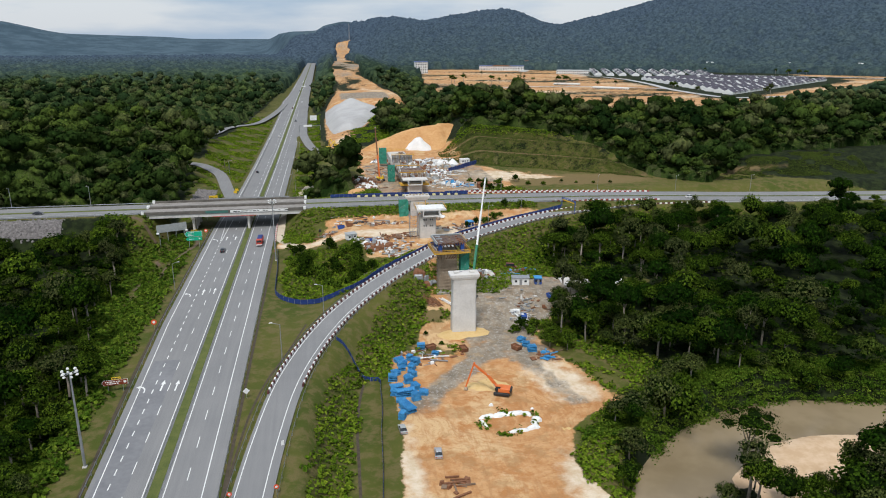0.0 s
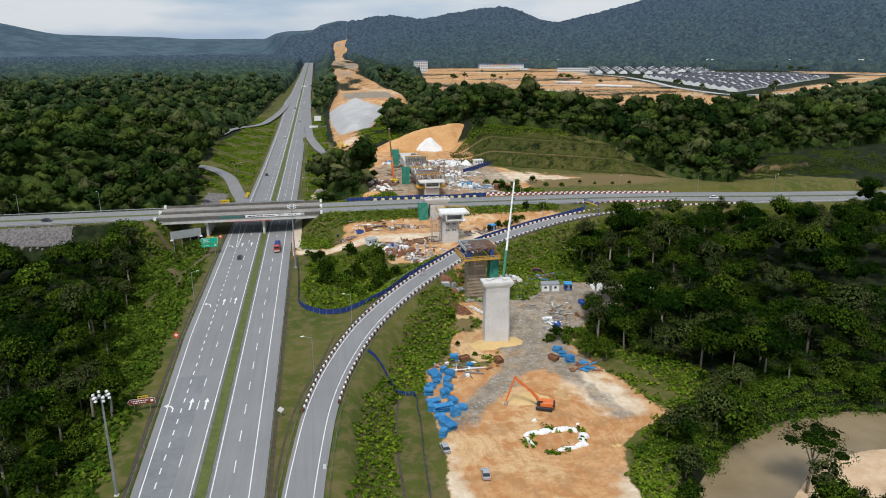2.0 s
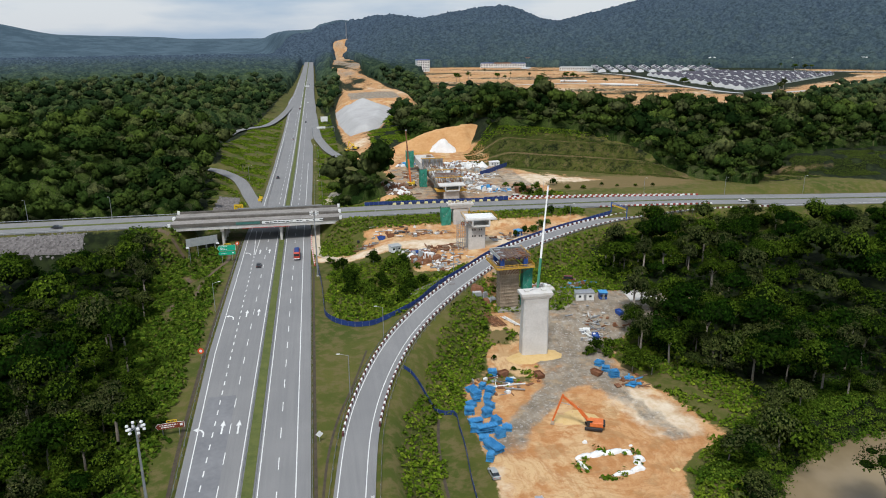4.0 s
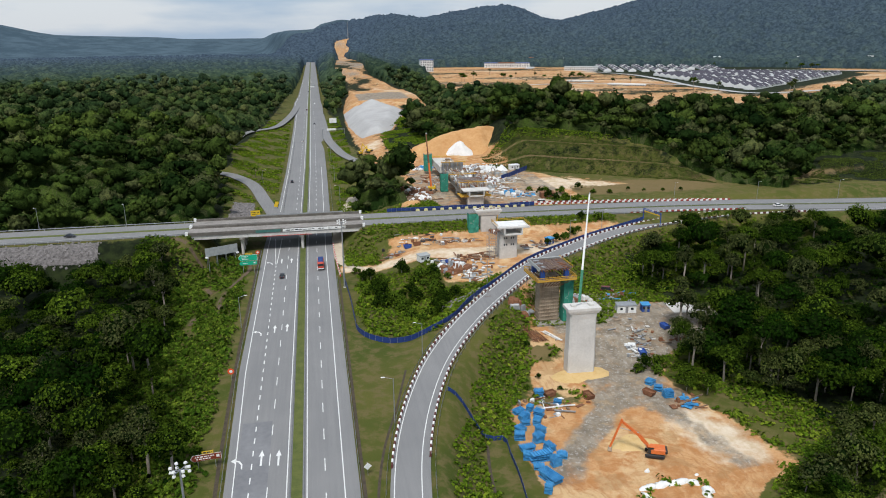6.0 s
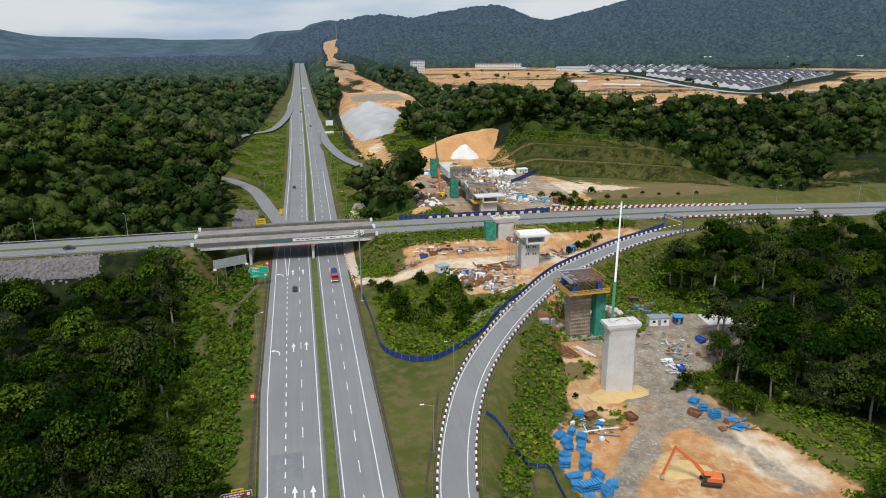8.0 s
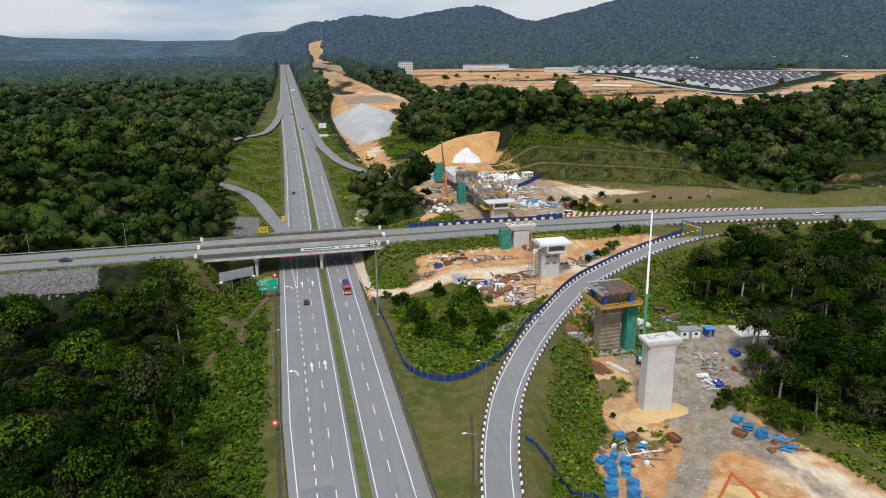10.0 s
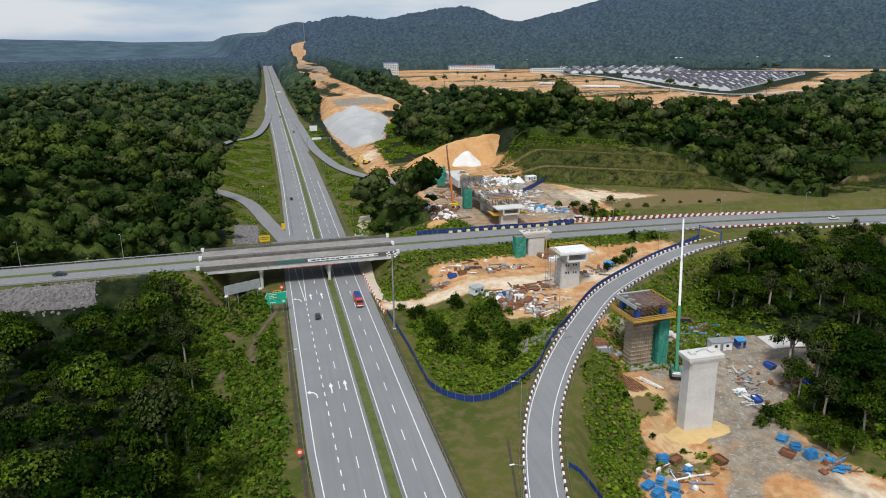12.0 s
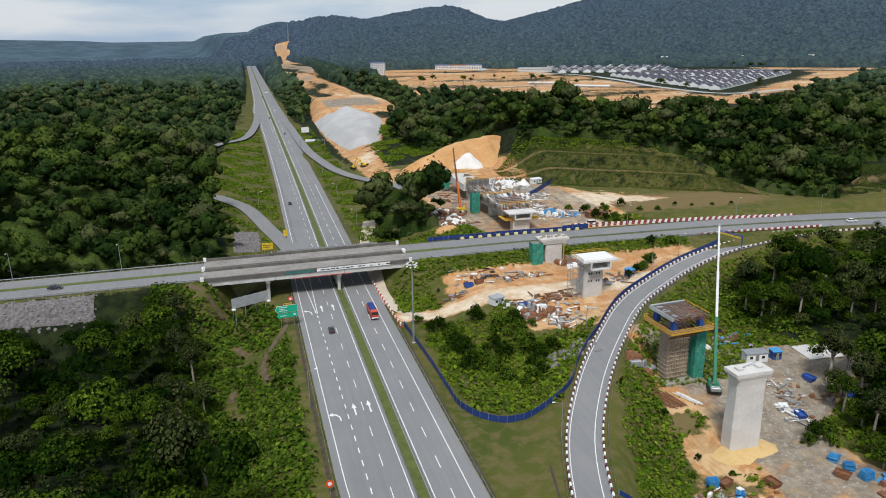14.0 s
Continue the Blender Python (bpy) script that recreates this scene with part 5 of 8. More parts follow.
# ---- guard rails ----
def guardrail(line, label, side=1, group=""):
    g = empty("guardrail", label=label, category="guardrail", group=group)
    a = beside(line, 0)
    prof = ((0.0, 0.42), (0.06 * side, 0.50), (0.0, 0.58), (0.06 * side, 0.66), (0.0, 0.75))
    v, f = [], []
    g0 = np.gradient(a[:, :2], axis=0)
    g0 /= np.linalg.norm(g0, axis=1)[:, None]
    for (x, y, z), (dx, dy) in zip(a, g0):
        v += [(x + dy * o, y - dx * o, z + h) for o, h in prof]
    for i in range(len(a) - 1):
        f += [(5 * i + k, 5 * i + k + 1, 5 * i + k + 6, 5 * i + k + 5) for k in range(4)]
    rail = mesh_ob("rail", v, f, M_STEEL, g, smooth=True)
    bm = BM()
    box(bm, 0.14, 0.14, 1.0, (0, 0, -0.3))
    post = part("post", bm, M_STEEL, g)
    n = int(length(line) / 4)
    for i in range(n + 1):
        p, h = along(line, min(i * 4.0, length(line) - 0.6))
        m = pose(p[0], p[1], p[2], 0, 0, h)
        if i == 0:
            post.matrix_basis = m
        else:
            share("post", post, g, m)
    return g


HL = "galvanised steel guardrail on posts along the expressway"
_w = [(y, x - 2.3) for y, x in EDGE_W[:5]]
guardrail(xline(95, 330, _w, 4), HL, 1)
guardrail(xline(95, 520, -37.35, 4), "galvanised steel guardrail along the grassy median", -1)
guardrail(xline(95, 520, -34.65, 4), "galvanised steel guardrail along the grassy median", 1)
guardrail(xline(95, 288, -23.3, 4), HL, -1)
guardrail(xline(395, 640, -46.9, 6), HL, 1)
guardrail(xline(352, 470, -22.0, 6), HL, -1)
guardrail(beside(RAMP[(RAMP[:, 1] > 95) & (RAMP[:, 1] < 236) & (RAMP[:, 0] < 20)], -4.8), "galvanised steel guardrail along the slip road", -1)
guardrail(beside(RAMP[(RAMP[:, 1] > 95) & (RAMP[:, 0] < 150)], 5.2), "galvanised steel guardrail along the slip road", 1)
for _o in (-10.2, 10.2):
    guardrail(beside(CROSS_W[CROSS_W[:, 0] > -220], _o), "galvanised steel guardrail along the crossing road", 1)
guardrail(beside(CROSS_E[(CROSS_E[:, 0] > 2) & (CROSS_E[:, 0] < 130)], 10.2), "galvanised steel guardrail along the crossing road", 1)
guardrail(beside(CROSS_E[(CROSS_E[:, 0] > 2) & (CROSS_E[:, 0] < 260)], 1.0), "low rail along the median of the crossing road", 1)


# ---- painted barrier blocks ----
def blocks(line, step, s0, s1, label, dark, light, size=(1.25, 0.5, 0.8)):
    """A row of barrier blocks in turn dark and light."""
    g = empty("barrier", label=label, category="barrier", group="painted barrier rows")
    made = {}
    n = int((s1 - s0) / step)
    for i in range(n):
        p, h = along(line, s0 + i * step)
        m = pose(p[0], p[1], p[2], 0, 0, h)
        key = i % 2
        if key not in made:
            bm = BM()
            box(bm, size[0], size[1], size[2], bevel=0.05, taper=0.82)
            made[key] = part("block", bm, (dark, light)[key], g)
            made[key].matrix_basis = m
        else:
            share("block", made[key], g, m)


def at_y(line, y):
    d = np.concatenate([[0], np.cumsum(np.linalg.norm(np.diff(line[:, :2], axis=0), axis=1))])
    return float(d[np.argmin(np.abs(line[:, 1] - y))])


def at_x(line, x):
    d = np.concatenate([[0], np.cumsum(np.linalg.norm(np.diff(line[:, :2], axis=0), axis=1))])
    return float(d[np.argmin(np.abs(line[:, 0] - x))])


M_DARKRED = worn("dull_red_paint", (0.06, 0.02, 0.019), (0.14, 0.045, 0.04), 0.8, 0.7)
M_BRICKRED = worn("faded_red_paint", (0.20, 0.03, 0.026), (0.32, 0.06, 0.05), 0.8, 0.7)
_li, _ri = beside(RAMP, -3.9), beside(RAMP, 4.1)
blocks(_li, 1.35, at_y(_li, 166), at_x(_li, 150), "row of dull red and white concrete blocks on the slip road", M_DARKRED, M_WHITE)
blocks(_ri, 1.35, at_y(_ri, 166), at_x(_ri, 190), "row of dark red and white blocks on the slip road", M_DARKRED, M_WHITE)
_nf = beside(CROSS_E, -10.0)
M_NAVYP = worn("dark_blue_plastic", (0.015, 0.02, 0.06), (0.03, 0.04, 0.1), 0.6, 0.5)
M_YELLOWP = worn("pale_yellow_plastic", (0.6, 0.52, 0.22), (0.74, 0.66, 0.35), 0.6, 0.5)
blocks(_nf, 1.9, at_x(_nf, 14), at_x(_nf, 72), "row of dark blue and pale yellow barriers on the crossing road", M_NAVYP, M_YELLOWP, (1.7, 0.55, 0.95))
_ff = np.array([(66, 354.5, 8.4), (90, 351, 8.4), (120, 347, 8.5), (150, 341.5, 8.6), (168, 338.0, 8.6)])
blocks(_ff, 1.35, 1, length(_ff) - 1, "row of red and white barriers beside the crossing road", M_BRICKRED, M_WHITE, (1.2, 0.5, 0.75))
_ff2 = np.array([(72, 349.5, 8.4), (100, 347, 8.4), (125, 344, 8.5), (160, 338.6, 8.6)])
blocks(_ff2, 1.35, 1, length(_ff2) - 1, "row of red and white barriers beside the crossing road", M_BRICKRED, M_WHITE, (1.2, 0.5, 0.75))
_cr = beside(CROSS_E, 9.9)
blocks(_cr, 1.35, at_x(_cr, 112), at_x(_cr, 165), "row of red and white barriers where the slip road joins", M_BRICKRED, M_WHITE, (1.2, 0.5, 0.75))
_bt = np.array([(-22.0, 288.0, 0.0), (-22.6, 300, 0.0), (-23.2, 318, 0.0), (-23.4, 334, 0.0)])
blocks(_bt, 1.6, 0.5, length(_bt) - 0.5, "row of orange and white traffic barriers by the site entrance", M_RED, M_WHITE, (1.0, 0.5, 0.95))


# ---- blue hoarding fences ----
def hoarding(pts, label, high=1.7, lift=0.0):
    line = dense([(x, y, float(land(x, y))) for x, y in pts], 2.2)
    line[:, 2] = land(line[:, 0], line[:, 1]) + lift
    g = empty("hoarding", label=label, category="fence", group="blue site hoardings")
    bm = BM()
    rod(bm, (0, 0, -0.4), (0, 0, high + 0.1), 0.05, n=6)
    post = part("post", bm, M_STEEL, g)
    for i, (a, b) in enumerate(zip(line[:-1], line[1:])):
        d = b - a
        n = np.array([d[1], -d[0], 0]) / max(np.hypot(d[0], d[1]), 1e-6) * 0.03
        up = np.array([0, 0, high])
        v = [a + n, b + n, b + n + up, a + n + up, a - n, b - n, b - n + up, a - n + up]
        mesh_ob("panel", v, [(0, 1, 2, 3), (5, 4, 7, 6), (3, 2, 6, 7), (1, 0, 4, 5), (0, 3, 7, 4), (2, 1, 5, 6)], M_NAVY, g)
        m = Matrix.Translation(tuple(a))
        if i == 0:
            post.matrix_basis = m
        else:
            share("post", post, g, m)


HB = "dark blue hoarding fence on steel posts"
hoarding([(-21, 290), (-20.3, 277), (-19.6, 261), (-19.3, 246), (-18.6, 236), (-15.5, 230.5), (-11, 228), (-5.5, 228.5), (0, 230), (5, 232.3), (10.6, 237), (16.6, 245.8), (23, 253.8), (30, 261.2), (48, 280.8), (68, 295), (88.8, 307.2), (110.6, 315.8)], HB)
hoarding([(1, 195), (4, 192), (7, 186), (9, 183), (12, 183), (12.4, 176), (12, 166), (11, 156), (10, 140), (8, 118)], HB, 1.2)
hoarding([(2, 349.5), (20, 349.8), (45, 349), (68, 347.5)], HB, 1.6, 0.2)
hoarding([(60, 350), (72, 350)], HB, 2.0)
hoarding([(74, 419), (85, 431), (97, 445)], HB, 2.6)


# ---- railway piers under construction ----
def gz(x, y):
    return float(land(x, y))


def pier_a():
    """The finished pier: a tapering shaft with a broad cap."""
    t = empty("bridge_pier", (42.8, 212.4, -8.2), label="tall pale concrete railway pier with a broad cap", category="pier", group="railway piers")
    bm = BM()
    secs = ((0, 4.0, 2.1), (6, 4.0, 2.1), (12, 3.9, 2.0), (17.5, 3.85, 1.95), (19.3, 4.05, 2.15))
    rings = []
    for z, hx, hy in secs:
        c = 0.45
        pts = [(-hx + c, -hy), (hx - c, -hy), (hx, -hy + c), (hx, hy - c), (hx - c, hy), (-hx + c, hy), (-hx, hy - c), (-hx, -hy + c)]
        rings.append([bm.verts.new((x, y, z)) for x, y in pts])
    for a, b in zip(rings[:-1], rings[1:]):
        for i in range(8):
            bm.faces.new((a[i], a[(i + 1) % 8], b[(i + 1) % 8], b[i]))
    bm.faces.new(rings[-1])
    bm.faces.new(rings[0][::-1])
    part("shaft", bm, M_CONC_NEW, t)
    bm = BM()
    box(bm, 9.7, 4.9, 0.95, (0, 0, 20.05), bevel=0.1)
    box(bm, 8.4, 4.5, 0.74, (0, 0, 19.31), taper=1.1)
    part("cap", bm, M_CONC_NEW, t, "pale cap beam")
    for x in (-2.6, 2.6):
        bm = BM()
        box(bm, 1.5, 1.6, 0.5, (x, 0, 21.0), bevel=0.06)
        part("bearing_plinth", bm, M_CONC, t)
    bm = BM()
    rod(bm, (-2, 0.5, 21), (2.5, 1.0, 21.7), 0.08, n=6)
    rod(bm, (-3, -0.5, 21.1), (-0.5, 0.6, 21.2), 0.1, n=6)
    part("loose_pipe", bm, M_STEEL, t)


M_CONC_NEW = worn("fresh_concrete", (0.50, 0.48, 0.45), (0.64, 0.62, 0.585), 0.22, 0.85, bump=0.1)
pier_a()

M_CLAY = worn("yellow_clay", (0.52, 0.34, 0.13), (0.62, 0.45, 0.22), 0.5, 0.95)


def heap(name, at, rx, ry, h, mat, label, category="heap", seed=1, group="", rz=0.0, lumps=0.25, n=14, cone=0.0):
    """A rounded heap of loose stuff with an uneven surface."""
    r = np.random.default_rng(seed)
    v, f = [], []
    ph = r.uniform(0, 6.28, 6)
    for j in range(7):
        k = j / 6
        for i in range(n):
            a = 6.283 * i / n
            w = 1 + lumps * (0.5 * math.sin(2 * a + ph[0]) + 0.35 * math.sin(3 * a + ph[1] + 3 * k) + 0.3 * math.sin(5 * a + ph[2]) + r.uniform(-0.25, 0.25))
            rad = ((1 - cone) * math.cos(k * 1.45) ** 0.8 + cone * (1 - 0.93 * k)) * w
            v.append((rx * rad * math.cos(a), ry * rad * math.sin(a), -0.5 + (h + 0.5) * ((1 - cone) * math.sin(k * 1.5708) + cone * k) * (1 + 0.12 * r.uniform(-1, 1) * (k > 0.3))))
    for j in range(6):
        f += [(j * n + i, j * n + (i + 1) % n, (j + 1) * n + (i + 1) % n, (j + 1) * n + i) for i in range(n)]
    f.append(tuple(6 * n + i for i in range(n)))
    ob = mesh_ob(name, v, f, mat, None, "", True)
    ob.matrix_basis = pose(*at, 0, 0, rz)
    return tagged(ob, label, category, group)


heap("clay_pad", (42, 210.5, -7.75), 9.5, 6.0, 0.75, M_CLAY, "yellow clay pad round the foot of the pier", "earth", 3)


def scaffold(name, parent_label, at, sx, sy, sz, bay=2.0, lift=2.0, net=None, rz=0.0, group="site scaffolds"):
    """Tubular scaffolding: standards, ledgers and braces, with a net if given."""
    t = empty(name, at, rz, parent_label, "scaffold", group)
    nx, ny, nz = max(1, round(sx / bay)), max(1, round(sy / bay)), max(1, round(sz / lift))
    xs, ys, zs = np.linspace(-sx / 2, sx / 2, nx + 1), np.linspace(-sy / 2, sy / 2, ny + 1), np.linspace(0, sz, nz + 1)
    for x in xs:
        for y in ys:
            if x in (xs[0], xs[-1]) or y in (ys[0], ys[-1]):
                bm = BM()
                rod(bm, (x, y, -0.3), (x, y, sz + 0.6), 0.07, n=5)
                part("standard", bm, M_STEEL, t)
    for z in zs[1:]:
        bm = BM()
        for y in (ys[0], ys[-1]):
            bar(bm, (xs[0], y, z), (xs[-1], y, z), 0.09, 0.09)
        for x in (xs[0], xs[-1]):
            bar(bm, (x, ys[0], z), (x, ys[-1], z), 0.09, 0.09)
        part("ledger", bm, M_STEEL, t)
    bm = BM()
    for i in range(nz):
        bar(bm, (xs[0], ys[0], zs[i]), (xs[-1], ys[0], zs[i + 1]), 0.07, 0.07)
        bar(bm, (xs[-1], ys[0], zs[i]), (xs[-1], ys[-1], zs[i + 1]), 0.07, 0.07)
    part("brace", bm, M_STEEL, t)
    if net:
        r = np.random.default_rng(5)
        v, f = [], []
        loop = [(xs[0] - .12, ys[-1] + .12), (xs[0] - .12, ys[0] - .12), (xs[-1] + .12, ys[0] - .12), (xs[-1] + .12, ys[-1] + .12)]
        cols = []
        for (x0, y0), (x1, y1) in zip(loop[:-1], loop[1:]):
            cols += [(x0 + (x1 - x0) * k / 5, y0 + (y1 - y0) * k / 5) for k in range(5)]
        cols.append(loop[-1])
        for j in range(9):
            v += [(x + r.uniform(-0.12, 0.12), y + r.uniform(-0.12, 0.12), 0.2 + sz * j / 8) for x, y in cols]
        m = len(cols)
        for j in range(8):
            f += [(j * m + i, j * m + i + 1, (j + 1) * m + i + 1, (j + 1) * m + i) for i in range(m - 1)]
        part_net = mesh_ob("net", v, f, net, t, "green safety net")
        mod = part_net.modifiers.new("thick", "SOLIDIFY")
        mod.thickness = 0.03
    return t


def pier_b():
    """A pier inside its formwork, with a working platform round its head."""
    t = empty("formwork_pier", (42.8, 240.5, -3.4), 3, "railway pier in formwork with a yellow railed working platform", "pier", "railway piers")
    t.scale = (0.87, 0.87, 1.0)
    bm = BM()
    box(bm, 13, 9.5, 1.3, (0.5, 0, -0.6), bevel=0.1)
    part("footing", bm, M_CONC_OLD, t, "dusty concrete footing")
    bm = BM()
    box(bm, 7.4, 4.0, 15.4, (-0.8, 0, 0.65), taper=0.97)
    part("shaft", bm, M_FORM, t)
    # grid of formwork soldiers and walings over the faces
    for i in range(9):
        bm = BM()
        x = -4.4 + i * 0.9
        for y in (-2.2, 2.2):
            box(bm, 0.16, 0.2, 14.6, (x, y, 0.7))
        part("soldier", bm, M_FORM, t)
    for i in range(12):
        bm = BM()
        for y in (-2.35, 2.35):
            box(bm, 7.8, 0.14, 0.16, (-0.8, y, 1.4 + i * 1.2))
        for x in (-4.75, 3.15):
            box(bm, 0.14, 4.6, 0.16, (x, 0, 1.4 + i * 1.2))
        part("waling", bm, M_FORM, t)
    for i in range(7):
        bm = BM()
        bar(bm, (-4.6 + i * 1.6, -5.5, 15.7), (-4.6 + i * 1.6, 5.5, 15.7), 0.3, 0.35)
        part("platform_beam", bm, M_RUST, t)
    bm = BM()
    box(bm, 15.0, 1.7, 0.15, (0, -6.2, 15.9)); box(bm, 15.0, 1.7, 0.15, (0, 6.2, 15.9))
    box(bm, 1.7, 10.7, 0.15, (-6.6, 0, 15.9)); box(bm, 1.7, 10.7, 0.15, (6.6, 0, 15.9))
    part("walkway", bm, M_WOOD, t, "plywood walkway")
    for (x0, y0, x1, y1) in ((-7.5, -7.1, 7.5, -7.1), (-7.5, 7.1, 7.5, 7.1), (-7.5, -7.1, -7.5, 7.1), (7.5, -7.1, 7.5, 7.1)):
        bm = BM()
        for z in (15.95, 16.5, 17.05):
            bar(bm, (x0, y0, z), (x1, y1, z), 0.14, 0.18 if z > 16 else 0.5)
        for k in np.linspace(0, 1, 8):
            x, y = x0 + (x1 - x0) * k, y0 + (y1 - y0) * k
            bar(bm, (x, y, 15.6), (x, y, 17.1), 0.1, 0.1)
        part("railing", bm, M_YRAIL, t, "yellow painted railing")
    for x in (-4.6, 4.6):
        for y in (-4.2, 4.2):
            bm = BM()
            box(bm, 1.5, 1.7, 3.2, (x, y, 16.0), taper=0.95)
            part("jack_tower", bm, M_BLUEPAINT, t, "blue steel jacking tower")
    for i in range(9):
        bm = BM()
        bar(bm, (-5.6, -5 + i * 1.25, 19.1), (5.6, -5 + i * 1.25, 19.1), 0.22, 0.3)
        part("joist", bm, M_RUST, t)
    for i in range(12):
        bm = BM()
        box(bm, 0.98, 11.4 + 0.9 * math.sin(i * 2.3), 0.1, (-5.8 + i * 1.06, 0.3 * math.sin(i * 5.1), 19.3 + 0.05 * (i % 3)), rz=1.2 * math.sin(i * 3.7))
        part("plank", bm, M_DECKWOOD, t)
    bm = BM()
    box(bm, 12.4, 0.5, 0.9, (0, 6.1, 19.1), rx=18); box(bm, 0.5, 11.8, 0.9, (-6.4, 0, 19.1), ry=14)
    part("sheet_skirt", bm, M_TIN, t, "pale sheeting along the deck edge")
    bm = BM()
    for x in (5.9, 6.3):
        bar(bm, (x, -6, 20.2), (x, 6, 20.2), 0.08, 0.1)
    for k in range(8):
        bar(bm, (6.1, -6 + k * 1.7, 19.2), (6.1, -6 + k * 1.7, 20.3), 0.08, 0.08)
    part("railing", bm, M_YRAIL, t)
    for i in range(11):
        bm = BM()
        bar(bm, (-5.6 + i * 1.1, -6.9, 18.95), (-5.6 + i * 1.1, -5.2, 19.15), 0.16, 0.3)
        part("joist_end", bm, M_RUST, t)
    for i in range(9):
        bm = BM()
        bar(bm, (-4.6 + i * 1.0, -2.4, 12.6), (-6.4 + i * 1.55, -6.6, 15.7), 0.14, 0.2)
        part("bracket", bm, M_RUST, t)
    for i in range(12):
        bm = BM()
        x, y = 4.5 * math.sin(i * 2.1), 4.6 * math.cos(i * 3.3)
        box(bm, 0.5 + 0.3 * (i % 3), 1.2 + 0.5 * (i % 4), 0.25, (x, y, 19.42), rz=40 * i)
        part("loose_board", bm, (M_WOOD, M_RUST, M_STEEL)[i % 3], t)


M_FORM = worn("dusty_formwork", (0.25, 0.19, 0.13), (0.44, 0.36, 0.27), 0.5, 0.9)
M_YRAIL = worn("yellow_orange_rail", (0.45, 0.24, 0.03), (0.6, 0.36, 0.06), 0.8, 0.6)
M_BLUEPAINT = worn("blue_steel", (0.02, 0.06, 0.24), (0.04, 0.10, 0.34), 0.8, 0.6)
M_DECKWOOD = worn("dark_deck_ply", (0.085, 0.055, 0.045), (0.17, 0.12, 0.10), 0.5, 0.9)
pier_b()
scaffold("stair_scaffold", "scaffold stair tower wrapped in green safety net", (48.2, 239.0, -3.2), 2.9, 3.2, 14.5, 1.5, 2.0, M_NET)


def box_segment(parent, x, y, z, w, l, h, mat):
    """A hollow box-girder segment with wings."""
    bm = BM()
    box(bm, w, l, 0.5, (x, y, z + h - 0.5))
    box(bm, w * 0.55, l, 0.4, (x, y, z))
    for s in (-1, 1):
        box(bm, 0.5, l, h - 0.9, (x + s * w * 0.27, y, z + 0.4))
    part("girder_segment", bm, mat, parent, "pale concrete box-girder segment")


def pier_c():
    t = empty("bridge_pier", (42.0, 289.0, 2.6), label="concrete railway pier with a box-girder segment on its head", category="pier", group="railway piers")
    bm = BM()
    box(bm, 7.0, 4.6, 10.6, (0, 0, 0), bevel=0.35)
    part("shaft", bm, M_CONC, t)
    for x in (-1.7, -0.8, 1.0, 1.9):
        for z in (6.0, 8.6):
            bm = BM()
            box(bm, 0.45, 0.12, 0.75, (x, -2.32, z))
            part("recess", bm, M_GLASS, t, "dark formwork hole")
    box_segment(t, 1.2, 0, 10.6, 12.6, 9.5, 3.2, M_CONC_NEW)
    bm = BM()
    box(bm, 10.5, 7.5, 0.12, (1.4, 0.5, 13.82))
    part("sheet", bm, M_WHITE, t, "white sheeting")
    for (x0, y0, x1, y1) in ((-5.2, 4.6, 7.6, 4.6), (7.6, -4.6, 7.6, 4.6), (-5.2, -4.6, -5.2, 4.6)):
        bm = BM()
        for z in (14.4, 14.9):
            bar(bm, (x0, y0, z), (x1, y1, z), 0.09, 0.11)
        for k in np.linspace(0, 1, 7):
            bar(bm, (x0 + (x1 - x0) * k, y0 + (y1 - y0) * k, 13.8), (x0 + (x1 - x0) * k, y0 + (y1 - y0) * k, 15), 0.08, 0.08)
        part("railing", bm, M_YRAIL, t)


pier_c()
scaffold("access_scaffold", "grey steel access scaffold beside the pier", (36.0, 288.0, 3.0), 3.4, 4.2, 11.5, 1.7, 1.9)


def pier_d():
    t = empty("bridge_pier", (41.6, 319, 4.0), label="grey concrete railway pier beside the crossing road", category="pier", group="railway piers")
    bm = BM()
    box(bm, 6.6, 4.0, 9.6, (0, 0, -0.5), bevel=0.3)
    part("shaft", bm, M_CONC, t)
    bm = BM()
    box(bm, 11.4, 5.2, 0.9, (0, 0, 10.3), bevel=0.1)
    box(bm, 9.0, 4.6, 1.2, (0, 0, 9.1), taper=1.12)
    part("cap", bm, M_CONC, t)
    bm = BM()
    for i in range(7):
        box(bm, 1.0, 0.8, 0.35 + 0.2 * (i % 3), (-4.6 + i * 1.5, (i % 2) - 0.5, 11.2))
    part("stacked_form", bm, M_FORM, t)
    bm = BM()
    bar(bm, (3.7, -2.3, 0), (3.7, -2.3, 9.0), 0.3, 0.3)
    part("ladder", bm, M_YRAIL, t)


pier_d()
scaffold("stair_scaffold", "scaffold stair tower wrapped in green safety net", (35.2, 318.5, 4.2), 4.0, 3.2, 9.4, 2, 2, M_NET)


